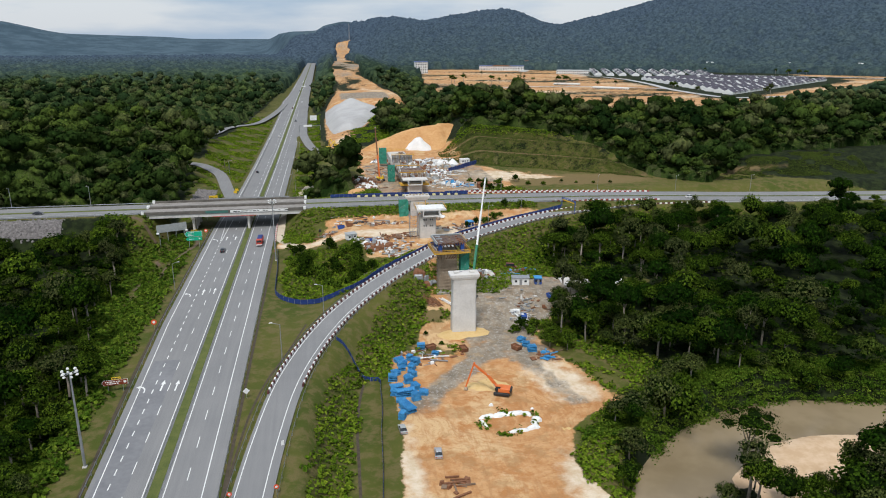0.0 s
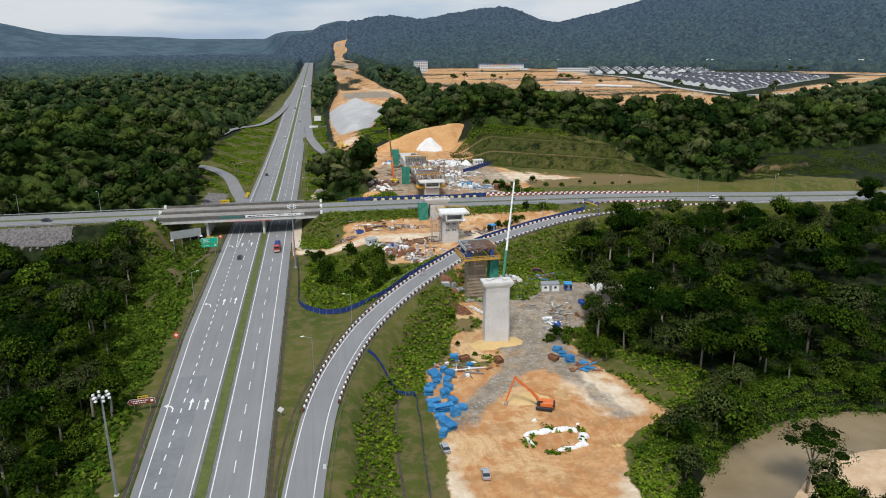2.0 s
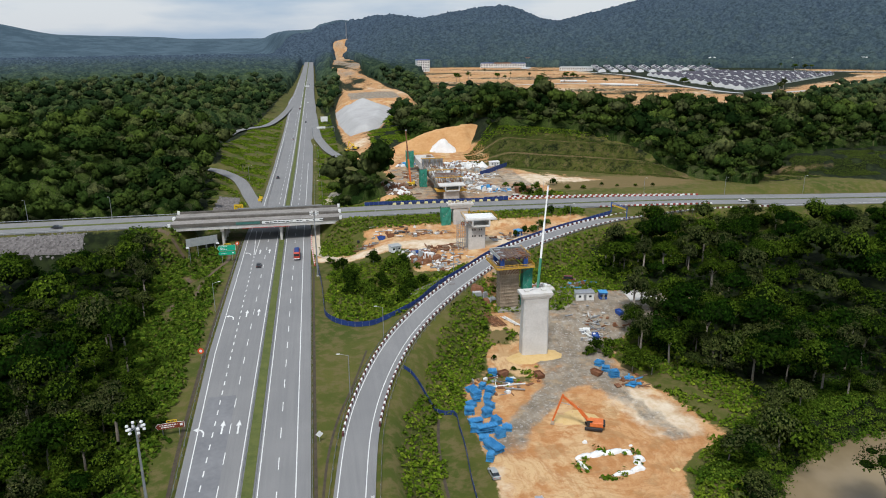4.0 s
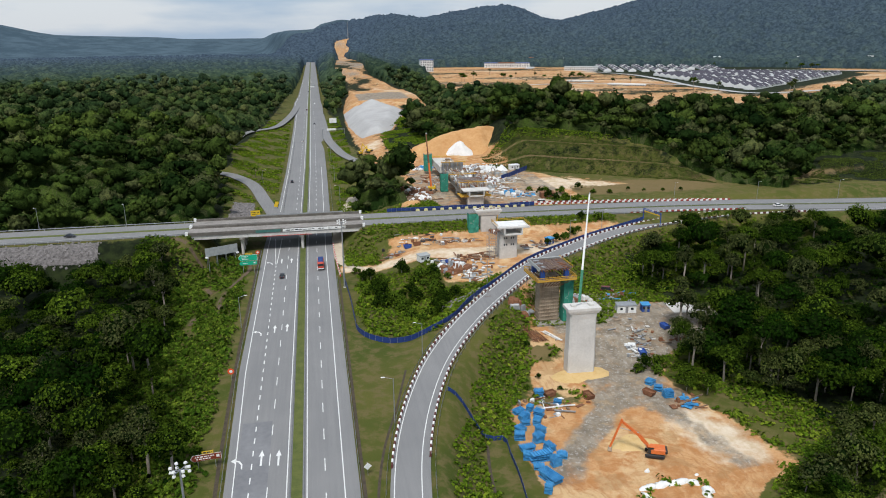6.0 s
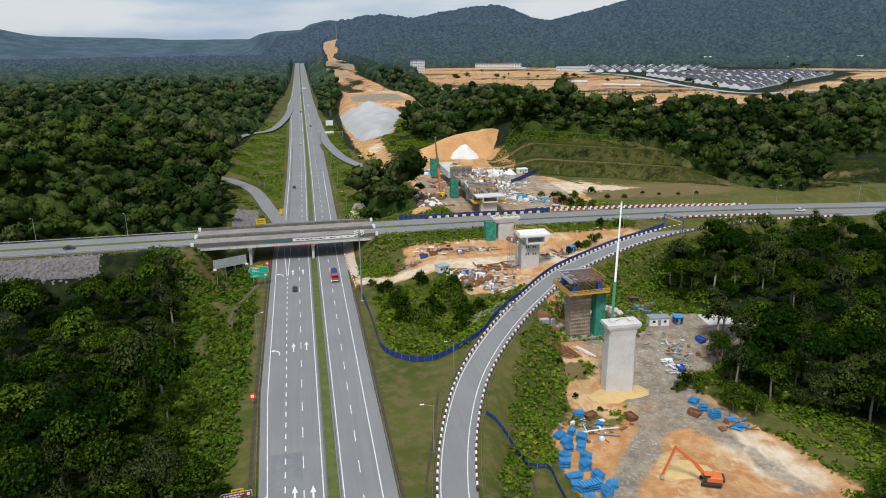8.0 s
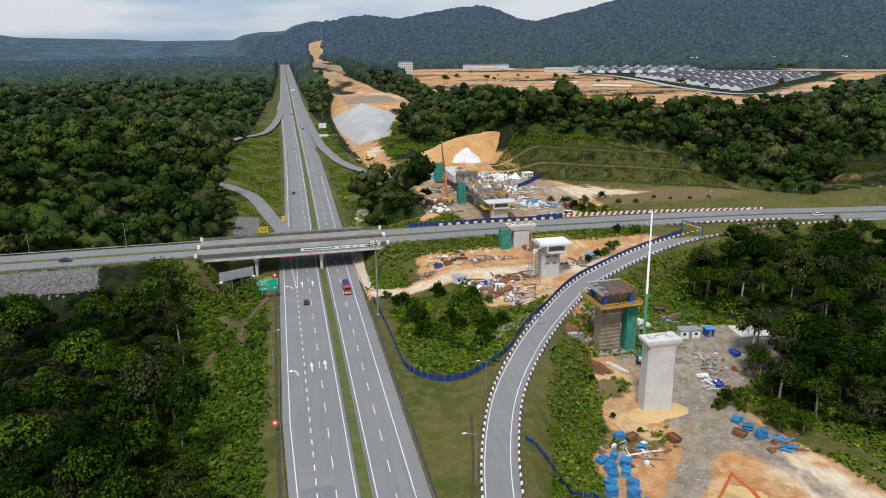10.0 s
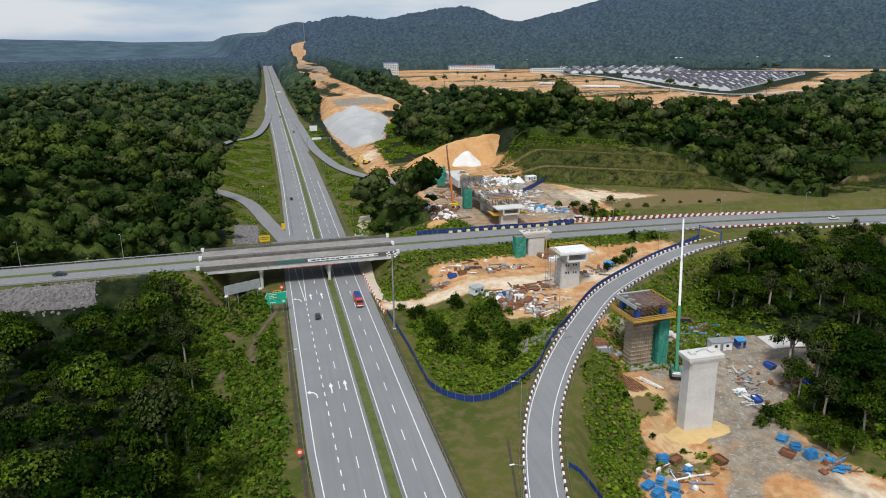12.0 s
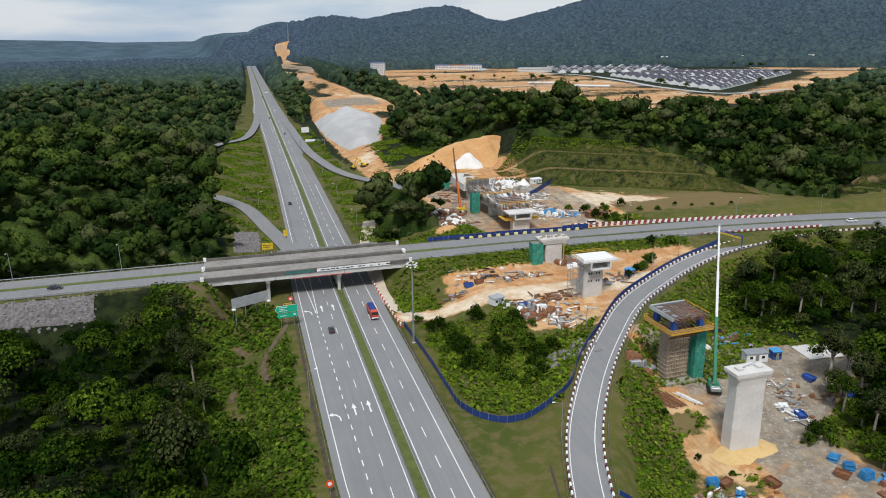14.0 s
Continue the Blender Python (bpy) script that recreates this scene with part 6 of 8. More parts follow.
def viaduct():
    """The launched deck beyond the crossing road: piers, box segments, formwork and steel on top."""
    t = empty("viaduct_section", (46, 362, 6.4), label="unfinished concrete viaduct deck with formwork and steel on top", category="viaduct", group="railway piers")
    for y in (0, 28, 62):
        bm = BM()
        box(bm, 7.6, 4.2, 5.6, (0, y, -0.6), bevel=0.3)
        part("shaft", bm, M_CONC, t)
    box_segment(t, 0, -0.5, 5.2, 13, 7, 3.0, M_CONC_NEW)
    bm = BM()
    box(bm, 15, 9, 0.25, (0, 2.5, 4.7)); box(bm, 15, 0.2, 1.0, (0, -2.1, 4.8))
    part("walkway", bm, M_YRAIL, t, "yellow working platform")
    bm = BM()
    box(bm, 12.5, 46, 2.4, (0, 27, 5.4), taper=0.98)
    part("deck", bm, M_CONC_OLD, t)
    bm = BM()
    box(bm, 11.5, 30, 3.4, (-1, 74, 5.0), taper=0.97)
    part("deck", bm, M_CONC, t)
    r = np.random.default_rng(8)
    for i in range(34):
        bm = BM()
        x, y = r.uniform(-5.6, 5.6), r.uniform(4, 50)
        box(bm, r.uniform(0.5, 1.6), r.uniform(1.5, 6.5), r.uniform(0.2, 1.3), (x, y, 7.8), rz=r.uniform(-25, 25))
        part("stacked_form", bm, (M_FORM, M_STEEL, M_CONC, M_RUST, M_WHITE)[i % 5], t)
    for i in range(8):
        bm = BM()
        y = 6 + i * 1.5
        for x in (-5.5, -2, 2, 5.5):
            bar(bm, (x, y, 7.8), (x, y, 10.6), 0.12, 0.12)
        bar(bm, (-5.8, y, 10.6), (5.8, y, 10.6), 0.2, 0.25)
        part("falsework_frame", bm, M_STEEL if i % 2 else M_RUST, t)
    bm = BM()
    for z in (8.6, 9.2):
        bar(bm, (-6.2, 60, z), (4.5, 60, z), 0.1, 0.12)
    part("railing", bm, M_YRAIL, t)
    deck_clutter(t)


M_EARTH = worn("orange_earth", (0.42, 0.20, 0.07), (0.60, 0.37, 0.17), 0.09, 0.95, bump=0.5, fine=6)


def earth_mound():
    """A long dumped mound with steep, gullied flanks."""
    xs, ys = np.arange(14, 122, 2.0), np.arange(478, 566, 2.0)
    X, Y = np.meshgrid(xs, ys)
    ridge_y = np.interp(X, [14, 40, 64, 92, 122], [500, 507, 517, 523, 530]) + 2.5 * waves(X, X, 9.0)
    top = np.interp(X, [14, 30, 40, 52, 64, 80, 92, 102, 112, 122], [-6, 2, 5.5, 9, 11.5, 13.5, 13.0, 11, 4, -6])
    gully = 0.8 * waves(X, Y * 0.25, 2.2, 1.0) + 0.6 * waves(X, Y, 4.0)
    H = top - 0.62 * np.maximum(np.abs(Y - ridge_y) - 2.0, 0) + gully * sm(0, 10, np.abs(Y - ridge_y))
    Z = np.minimum(land(X, Y), 10.5) + np.maximum(H, -1.2)
    n, m = len(xs), len(ys)
    idx = np.arange(n * m).reshape(m, n)
    f = np.stack([idx[:-1, :-1], idx[:-1, 1:], idx[1:, 1:], idx[1:, :-1]], -1).reshape(-1, 4)
    tagged(mesh_ob("earth_mound", np.stack([X, Y, Z], -1).reshape(-1, 3).tolist(), f.tolist(), M_EARTH, None, "", True), "long steep mound of dumped orange earth", "earth mound")


M_SAND = worn("white_sand", (0.62, 0.60, 0.57), (0.80, 0.78, 0.75), 0.25, 0.95, bump=0.4)
M_GRAVEL = worn("crushed_grey_stone", (0.33, 0.32, 0.31), (0.47, 0.465, 0.455), 0.06, 0.95, bump=0.8, fine=14)


def gravel_heap():
    """A broad dump of crushed stone with a peak, straight flanks and tipped ridges."""
    xs, ys = np.arange(-4, 72, 2.0), np.arange(596, 812, 3.0)
    X, Y = np.meshgrid(xs, ys)
    lo, hi = np.interp(Y, [600, 640, 700, 806], [9, 6, 3, 3]), np.interp(Y, [600, 620, 700, 760, 806], [24, 34, 52, 62, 40])
    inside = np.minimum.reduce([X - lo, hi - X, (Y - 604) * 0.8, (804 - Y) * 0.8])
    body = np.clip(inside * 0.5, -1.5, 5.0 + 1.2 * waves(X, Y, 13.0))
    cone = np.maximum(0, 13 - 0.42 * np.hypot(X - 30, (Y - 762) * 0.8)) + np.maximum(0, 9 - 0.4 * np.hypot(X - 44, Y - 735)) * 0.6 + np.maximum(0, 8 - 0.4 * np.hypot(X - 18, Y - 700)) * 0.6
    Z = land(X, Y) + np.where(inside > 0, np.maximum(body, np.minimum(cone, inside * 0.8)), body) + 0.25 * waves(X, Y, 4.0) * (inside > 0)
    idx = np.arange(X.size).reshape(X.shape)
    f = np.stack([idx[:-1, :-1], idx[:-1, 1:], idx[1:, 1:], idx[1:, :-1]], -1).reshape(-1, 4)
    tagged(mesh_ob("stone_mound", np.stack([X, Y, Z], -1).reshape(-1, 3).tolist(), f.tolist(), M_GRAVEL, None, "", True), "broad pale grey heap of crushed stone", "stone heap")


gravel_heap()


def deck_clutter(t):
    """What crowds the deck: side forms, long beams, bar mats and yellow edge boards."""
    r = np.random.default_rng(81)
    for s in (-1, 1):
        for k in range(14):
            bm = BM()
            y = 6.5 + k * 3.2
            box(bm, 0.22, 3.0, r.uniform(1.3, 2.2), (s * 6.3, y, 7.2), rz=r.uniform(-2, 2))
            for z in (7.6, 8.4):
                box(bm, 0.3, 3.0, 0.12, (s * 6.5, y, z))
            part("side_form", bm, (M_FORM, M_STEEL, M_WOOD)[k % 3], t)
    for k in range(26):
        bm = BM()
        x, y = r.uniform(-5.4, 5.4), r.uniform(14, 44)
        a = r.uniform(-0.25, 0.25)
        l = r.uniform(6, 12)
        z = 7.9 + r.uniform(0, 1.2)
        bar(bm, (x, y, z), (x + a * l, y + l, z + r.uniform(-0.2, 0.6)), r.uniform(0.25, 0.5), r.uniform(0.25, 0.45))
        part("beam", bm, (M_WHITE, M_CONC, M_STEEL, M_RUST, M_WOOD)[k % 5], t)
    for k in range(30):
        bm = BM()
        x = -5.6 + (k % 10) * 1.25
        y = (4.2, 5.4, 52)[k // 10]
        bar(bm, (x, y, 7.6), (x + r.uniform(-0.15, 0.15), y, 7.6 + r.uniform(1.6, 3.0)), 0.14, 0.14)
        part("starter_bar", bm, M_RUST, t)
    for k in range(9):
        bm = BM()
        box(bm, 1.25, 0.4, 4.4, (-5.6 + k * 1.35, 56.6, 7.0))
        part("end_form", bm, (M_STEEL, M_CONC_OLD)[k % 2], t)
    for y, z in ((5.9, 10.2), (30, 9.6), (55, 11.6), (88, 9.4)):
        bm = BM()
        box(bm, 14, 0.5, 0.35, (0, y, z))
        for x in (-6.5, -2, 2.5, 6.5):
            bar(bm, (x, y, z - 2.2), (x, y, z + 1.0), 0.1, 0.1)
        bar(bm, (-7, y, z + 1.0), (7, y, z + 1.0), 0.08, 0.08)
        part("edge_platform", bm, M_YRAIL, t, "yellow edge platform with guard rail")
    for k in range(12):
        bm = BM()
        x, y = r.uniform(-5, 5), r.uniform(62, 86)
        box(bm, r.uniform(0.6, 2), r.uniform(1, 4), r.uniform(0.3, 1.4), (x, y, 8.3), rz=r.uniform(0, 90))
        part("stacked_form", bm, (M_STEEL, M_WHITE, M_RUST, M_WOOD)[k % 4], t)


def sheeted_pile(cx, cy, n, seed, rad, label, mats):
    """A broad pile of sheeted goods: each bundle a creased hump of its own in the pile."""
    r = np.random.default_rng(seed)
    t = empty("sheeted_pile", (cx, cy, gz(cx, cy)), 0, label, "covered pile", "building material")
    for k in range(n):
        a, d = r.uniform(0, 6.28), rad * math.sqrt(r.uniform(0, 1))
        x, y = math.cos(a) * d * 1.25, math.sin(a) * d
        bm = BM()
        box(bm, r.uniform(1.5, 4.2), r.uniform(1.2, 3.2), r.uniform(0.8, 1.6) + 1.9 * (1 - d / rad), (x, y, gz(cx + x, cy + y) - gz(cx, cy) - 0.2), rz=r.uniform(0, 180), taper=r.uniform(0.35, 0.8), bevel=0.25)
        part("covered_load", bm, mats[k % len(mats)], t)


earth_mound()
viaduct()
scaffold("stair_scaffold", "scaffold stair tower wrapped in green safety net", (37, 396, 6.6), 3.6, 3.6, 9.5, 1.8, 2, M_NET)
scaffold("stair_scaffold", "scaffold stair tower wrapped in green safety net", (36.6, 447, 8.0), 4.2, 4.0, 10, 2, 2, M_NET)


# ---- machines ----
def crawler(parent, w, l, h, mat):
    for s in (-1, 1):
        bm = BM()
        box(bm, l, 0.55, h, (0, s * w / 2, 0), bevel=0.22)
        part("track", bm, M_BLACK, parent, "muddy crawler track")


def boom_lattice(bm, a, b, w):
    a, b = Vector(a), Vector(b)
    n = max(4, int((b - a).length / 2.5))
    side = (b - a).cross(Vector((0, 0, 1)))
    side = side.normalized() * w if side.length > 1e-3 else Vector((w, 0, 0))
    up = side.cross(b - a).normalized() * w
    corners = (side + up, -side + up, -side - up, side - up)
    for c in corners:
        bar(bm, a + c, b + c * 0.6, 0.09, 0.09)
    for i in range(n):
        p, q = a + (b - a) * i / n, a + (b - a) * (i + 1) / n
        for k in range(4):
            bar(bm, p + corners[k] * (1 - 0.4 * i / n), q + corners[(k + 1) % 4] * (1 - 0.4 * (i + 1) / n), 0.05, 0.05)


def mobile_crane(at, tip, paint, boom_low, boom_high, label, split=0.42, rz=0.0):
    """A crawler crane turned by rz, its boom reaching to the tip."""
    t = empty("mobile_crane", at, rz, label, "crane")
    crawler(t, 2.9, 5.0, 0.95, M_BLACK)
    bm = BM()
    box(bm, 3.6, 0.9, 0.5, (0, 0, 0.35), bevel=0.08)
    box(bm, 1.5, 2.4, 0.45, (0, 0, 0.4), bevel=0.06)
    part("undercarriage", bm, M_STEEL, t)
    bm = BM()
    box(bm, 4.2, 0.8, 1.35, (-0.5, -0.95, 1.05), bevel=0.14, taper=0.92)
    box(bm, 2.2, 1.0, 1.1, (-1.4, 0, 1.05), bevel=0.12)
    box(bm, 1.9, 0.75, 1.2, (-1.5, 0.95, 1.05), bevel=0.12, taper=0.94)
    part("body", bm, paint, t)
    bm = BM()
    for i in range(5):
        box(bm, 0.16, 0.03, 0.6, (-2.0 + i * 0.32, -1.38, 1.45))
    part("grille", bm, M_BLACK, t)
    bm = BM()
    box(bm, 1.6, 0.95, 1.75, (1.2, 0.98, 1.05), bevel=0.16, taper=0.86)
    cab = part("cab", bm, paint, t)
    bm = BM()
    box(bm, 0.05, 0.7, 0.8, (1.94, 0.98, 1.75))
    box(bm, 1.0, 0.05, 0.7, (1.25, 1.43, 1.8))
    part("window", bm, M_BLACK, cab, "dark cab glass")
    bm = BM()
    box(bm, 0.9, 2.5, 1.1, (-2.75, 0, 1.1), bevel=0.14)
    box(bm, 0.5, 2.1, 0.35, (-2.75, 0, 2.15), bevel=0.08)
    part("counterweight", bm, M_STEEL, t)
    tip = Vector(tip) - Vector(at)
    c, d = math.cos(radians(rz)), math.sin(radians(rz))
    tip = Vector((tip.x * c + tip.y * d, tip.y * c - tip.x * d, tip.z))
    root = Vector((-0.6, 0, 2.1))
    mid = root + (tip - root) * split
    bm = BM()
    bar(bm, root, mid, 0.8, 0.9)
    part("boom_base", bm, boom_low, t)
    bm = BM()
    bar(bm, Vector((1.2, 0, 1.3)), root + (tip - root) * 0.2, 0.26, 0.26)
    part("ram", bm, M_STEEL, t, "steel lifting ram")
    bm = BM()
    bar(bm, mid, mid + (tip - mid) * 0.5, 0.62, 0.7)
    part("boom", bm, boom_high, t, "telescopic boom section")
    bm = BM()
    bar(bm, mid + (tip - mid) * 0.5, tip, 0.45, 0.5)
    part("boom", bm, boom_high, t, "telescopic boom section")
    bm = BM()
    box(bm, 0.9, 0.5, 0.7, tip + Vector((0.2, 0, -0.3)), bevel=0.12)
    part("boom_head", bm, M_STEEL, t)
    bm = BM()
    bar(bm, tip, tip + Vector((0.3, 0, -6)), 0.04, 0.04)
    box(bm, 0.35, 0.35, 0.7, tip + Vector((0.3, 0, -6.7)), bevel=0.08)
    part("hook", bm, M_BLACK, t)


M_CRGREEN = worn("green_machine_paint", (0.03, 0.16, 0.09), (0.06, 0.24, 0.14), 1.0, 0.5)
mobile_crane((49.6, 232.2, gz(49.6, 232.2) + 0.02), (57.2, 246.6, 36.6), M_CRGREEN, M_CRGREEN, M_WHITE, "green mobile crane with a long white boom", rz=62)
mobile_crane((31.0, 398, 6.7), (29.0, 404, 36), M_YELLOW, M_ORANGE, M_RUST, "yellow mobile crane with an orange and dark boom", 0.45)


def excavator(at, rz, paint, reach, label):
    t = empty("excavator", at, rz, label, "excavator", "site excavators")
    crawler(t, 2.6, 4.4, 0.95, M_BLACK)
    bm = BM()
    box(bm, 3.4, 2.7, 1.25, (-0.6, 0, 1.0), bevel=0.15)
    part("house", bm, paint, t)
    bm = BM()
    box(bm, 1.5, 1.1, 1.7, (1.0, 0.8, 1.05), bevel=0.15, taper=0.88)
    cab = part("cab", bm, M_GLASS, t, "glazed operator's cab")
    bm = BM()
    box(bm, 1.55, 1.15, 0.12, (1.0, 0.8, 2.72))
    part("cab_roof", bm, paint, cab)
    bm = BM()
    box(bm, 1.1, 2.6, 1.0, (-2.2, 0, 1.15), bevel=0.25)
    part("counterweight", bm, M_BLACK, t)
    elbow, stick = Vector((reach * 0.80, 0, reach * 0.80)), Vector((reach, 0, 0.9))
    knee = Vector((reach * 0.36, 0, reach * 0.46))
    bm = BM()
    bar(bm, (1.0, 0, 1.6), knee, 0.5, 0.75)
    bar(bm, knee, elbow, 0.45, 0.55)
    part("boom", bm, paint, t)
    bm = BM()
    bar(bm, elbow + Vector((-0.3, 0, 0.4)), stick, 0.38, 0.45)
    part("stick", bm, paint, t)
    bm = BM()
    rod(bm, (1.6, 0.3, 1.5), knee, 0.09, n=6)
    rod(bm, knee + Vector((0.2, 0, 0.7)), elbow + (stick - elbow) * 0.25, 0.09, n=6)
    part("ram", bm, M_STEEL, t)
    bm = BM()
    box(bm, 1.0, 1.2, 0.9, stick + Vector((0, 0, -0.9)), taper=0.6, bevel=0.08)
    part("bucket", bm, M_FORM, t, "dusty bucket")


excavator((45.3, 169.6, -8.3), 157, M_ORANGE, 10.2, "orange crawler excavator with a long raised boom")
excavator((3.5, 548, gz(3.5, 548)), 30, M_YELLOW, 7, "yellow crawler excavator beside the gravel heap")
excavator((9, 541, gz(9, 541)), 140, M_YELLOW, 7, "yellow crawler excavator beside the gravel heap")


# ---- loose things on the sites ----
def form_stack(at, sx, sy, h, rz, seed):
    """Ribbed steel form panels, stacked or leaning: each panel has its skin, ribs and rims."""
    r = np.random.default_rng(seed)
    t = empty("formwork_stack", at, rz, "stack of bright blue ribbed steel formwork panels", "formwork", "blue steel formwork")
    n = 2 + seed % 3
    bent = seed % 4 == 1
    for k in range(n):
        bm = BM()
        l, w = sx * r.uniform(0.8, 1.0), sy * r.uniform(0.8, 1.0)
        z = k * h / n
        turn = r.uniform(-9, 9)
        prof = []
        for i in range(8):
            u = i / 7 * 2 - 1
            lift = z + (0.4 * (1 - u * u) if bent else 0.0)
            x = u * l * 0.48
            prof += [(x - 0.06, lift + 0.08), (x - 0.06, lift + 0.36), (x + 0.06, lift + 0.36), (x + 0.06, lift + 0.08)]
        low = [(l * 0.48 + 0.06, z), (-l * 0.48 - 0.06, z)]
        ring = prof + low
        fr = [bm.verts.new((x, -w / 2, zz)) for x, zz in ring]
        bk = [bm.verts.new((x, w / 2, zz)) for x, zz in ring]
        for i in range(len(ring)):
            j = (i + 1) % len(ring)
            bm.faces.new((fr[i], bk[i], bk[j], fr[j]))
        bm.faces.new(fr)
        bm.faces.new(bk[::-1])
        bmesh.ops.recalc_face_normals(bm, faces=bm.faces)
        bmesh.ops.rotate(bm, verts=bm.verts, cent=(0, 0, 0), matrix=Matrix.Rotation(radians(turn), 3, "Z") @ Matrix.Rotation(radians(r.uniform(-5, 5)), 3, "X"))
        part("panel", bm, M_BLUE, t)
    for x in (-0.3, 0.3):
        bm = BM()
        box(bm, 0.2, sy * 0.95, 0.16, (x * sx, 0, -0.08))
        part("bearer", bm, M_WOOD, t)


for i, (x, y, sx, sy, rz) in enumerate(((19.3, 193.6, 4.2, 2.6, 25), (20.0, 190.6, 4.2, 2.4, 15), (24.0, 191.0, 3.6, 2.6, -40), (17.6, 185.8, 4.0, 3.0, -60), (22.2, 184.0, 3.2, 2.6, -65), (20.6, 180.6, 3.6, 2.6, 10), (17.0, 178.0, 5.0, 2.8, 4), (22.2, 177.0, 3.8, 2.6, -65),
                                        (19.0, 173.6, 8.5, 3.0, 5), (24.0, 173.4, 3.6, 2.4, -25), (18.6, 165.6, 4.0, 7.2, 18), (27.1, 200.9, 3.4, 2.6, 0), (30.9, 196.4, 3.0, 2.2, -35),
                                        (22.6, 188.0, 3.2, 2.4, 60), (16.4, 182.4, 3.6, 2.4, -10), (19.6, 188.2, 3.0, 2.2, 5), (16.0, 174.6, 3.2, 2.6, 80), (21.6, 170.6, 3.4, 2.4, 15), (17.4, 170.2, 3.4, 2.6, -15), (22.6, 194.2, 2.6, 2.0, 40), (16.8, 161.5, 3.0, 2.4, 70), (59.6, 201.2, 3.6, 2.6, 30), (60.0, 197.4, 3.4, 2.6, -30), (60.8, 193.4, 3.8, 2.6, 5), (64.0, 187.6, 2.2, 1.6, 0))):
    form_stack((x, y, gz(x, y) + 0.05), sx * 0.74, sy * 0.8, 1.5 + 0.35 * (i % 3), rz, i)


def skip(at, rz, paint, label, l=3.4, w=1.9, h=1.4):
    """An open waste skip with sloping ends and ribs."""
    t = empty("waste_skip", at, rz, label, "skip", "site skips")
    bm = BM()
    lo = [(-l / 2 + .5, -w / 2), (l / 2 - .5, -w / 2), (l / 2 - .5, w / 2), (-l / 2 + .5, w / 2)]
    hi = [(-l / 2, -w / 2), (l / 2, -w / 2), (l / 2, w / 2), (-l / 2, w / 2)]
    a = [bm.verts.new((x, y, 0.1)) for x, y in lo]
    b = [bm.verts.new((x, y, h)) for x, y in hi]
    c = [bm.verts.new((x * 0.94, y * 0.9, h)) for x, y in hi]
    d = [bm.verts.new((x * 0.9, y * 0.9, h - 0.5)) for x, y in hi]
    bm.faces.new(a[::-1])
    for p, q in ((a, b), (b, c), (c, d)):
        for i in range(4):
            bm.faces.new((p[i], p[(i + 1) % 4], q[(i + 1) % 4], q[i]))
    bm.faces.new(d)
    part("tub", bm, paint, t)
    for i in range(4):
        bm = BM()
        x = -l / 2 + 0.5 + i * (l - 1) / 3
        for s in (-1, 1):
            box(bm, 0.1, 0.08, h - 0.2, (x, s * (w / 2 + 0.03), 0.15))
        part("rib", bm, paint, t)


for x, y, rz, m, lab in ((40.1, 197.6, 100, M_RUST, "rusty red waste skip"), (56.4, 195.4, 120, M_RUST, "rusty red waste skip"), (30.0, 200.4, 20, M_RUST, "rusty red waste skip"),
                         (9.6, 308, 5, M_RUST, "rusty red waste skip"), (84.1, 222.1, 10, M_BLUEPAINT, "blue steel waste skip"), (65.2, 218.1, 80, M_BLUEPAINT, "blue steel waste skip"), (78.6, 230.5, 100, M_BLUEPAINT, "blue steel waste skip"), (5.8, 308, 5, M_BLUEPAINT, "blue steel waste skip"), (17.1, 285.8, 5, M_BLUEPAINT, "blue steel waste skip"), (20.8, 285.8, 95, M_FORM, "dusty brown waste skip")):
    skip((x, y, gz(x, y)), rz, m, lab)


def cabin(at, rz, l, w, h, wall, roof, label):
    t = empty("site_cabin", at, rz, label, "cabin", "site cabins")
    bm = BM()
    box(bm, l, w, h, bevel=0.04)
    part("wall", bm, wall, t)
    bm = BM()
    box(bm, l + 0.4, w + 0.5, 0.16, (0, 0, h + 0.05), rx=4)
    part("roof", bm, roof, t)
    for x in (-l * 0.28, l * 0.28):
        bm = BM()
        box(bm, 0.9, 0.06, 0.8, (x, -w / 2 - 0.02, h * 0.42))
        part("window", bm, M_GLASS, t)
    bm = BM()
    box(bm, 0.9, 0.06, h * 0.8, (0, -w / 2 - 0.02, 0.05))
    part("door", bm, M_STEEL, t)


cabin((70.6, 242.8, gz(70.6, 242.8)), -8, 6.4, 2.8, 2.7, M_WHITE, M_STEEL, "white site cabin with a grey roof")
cabin((77.4, 242.6, gz(77.4, 242.6)), -8, 2.6, 2.4, 2.4, M_BLUEPAINT, M_BLUE, "small blue steel site cabin")
cabin((9.5, 289.8, gz(9.5, 289.8)), 20, 4.2, 3.0, 2.4, M_WHITE, M_TIN, "white site hut with a pale metal roof")
cabin((90, 449, gz(90, 449)), 10, 6, 3, 2.6, M_WHITE, M_WHITE, "white site cabin beside the viaduct")
cabin((85.2, 370.5, gz(85.2, 370.5)), 0, 7, 4, 2.6, M_RUST, M_RUST, "brick-red shed beside the crossing road")
cabin((62.5, 299.0, gz(62.5, 299)), 30, 3, 2.4, 2.3, M_BLUEPAINT, M_BLUE, "small blue site hut by the fence")


def yard_slab(at, rz, l, w, mat, label):
    """A thin cast slab on the yard, with a chipped edge and joints."""
    t = empty("yard_slab", at, rz, label, "slab", "yard slabs")
    n = max(2, round(l / 3.2))
    for i in range(n):
        bm = BM()
        box(bm, l / n - 0.04, w + 0.3 * math.sin(i * 2.7), 0.3, (-l / 2 + (i + 0.5) * l / n, 0.15 * math.sin(i * 1.9), -0.12), bevel=0.03, rz=0.5 * math.sin(i * 4.1))
        part("bay", bm, mat, t)


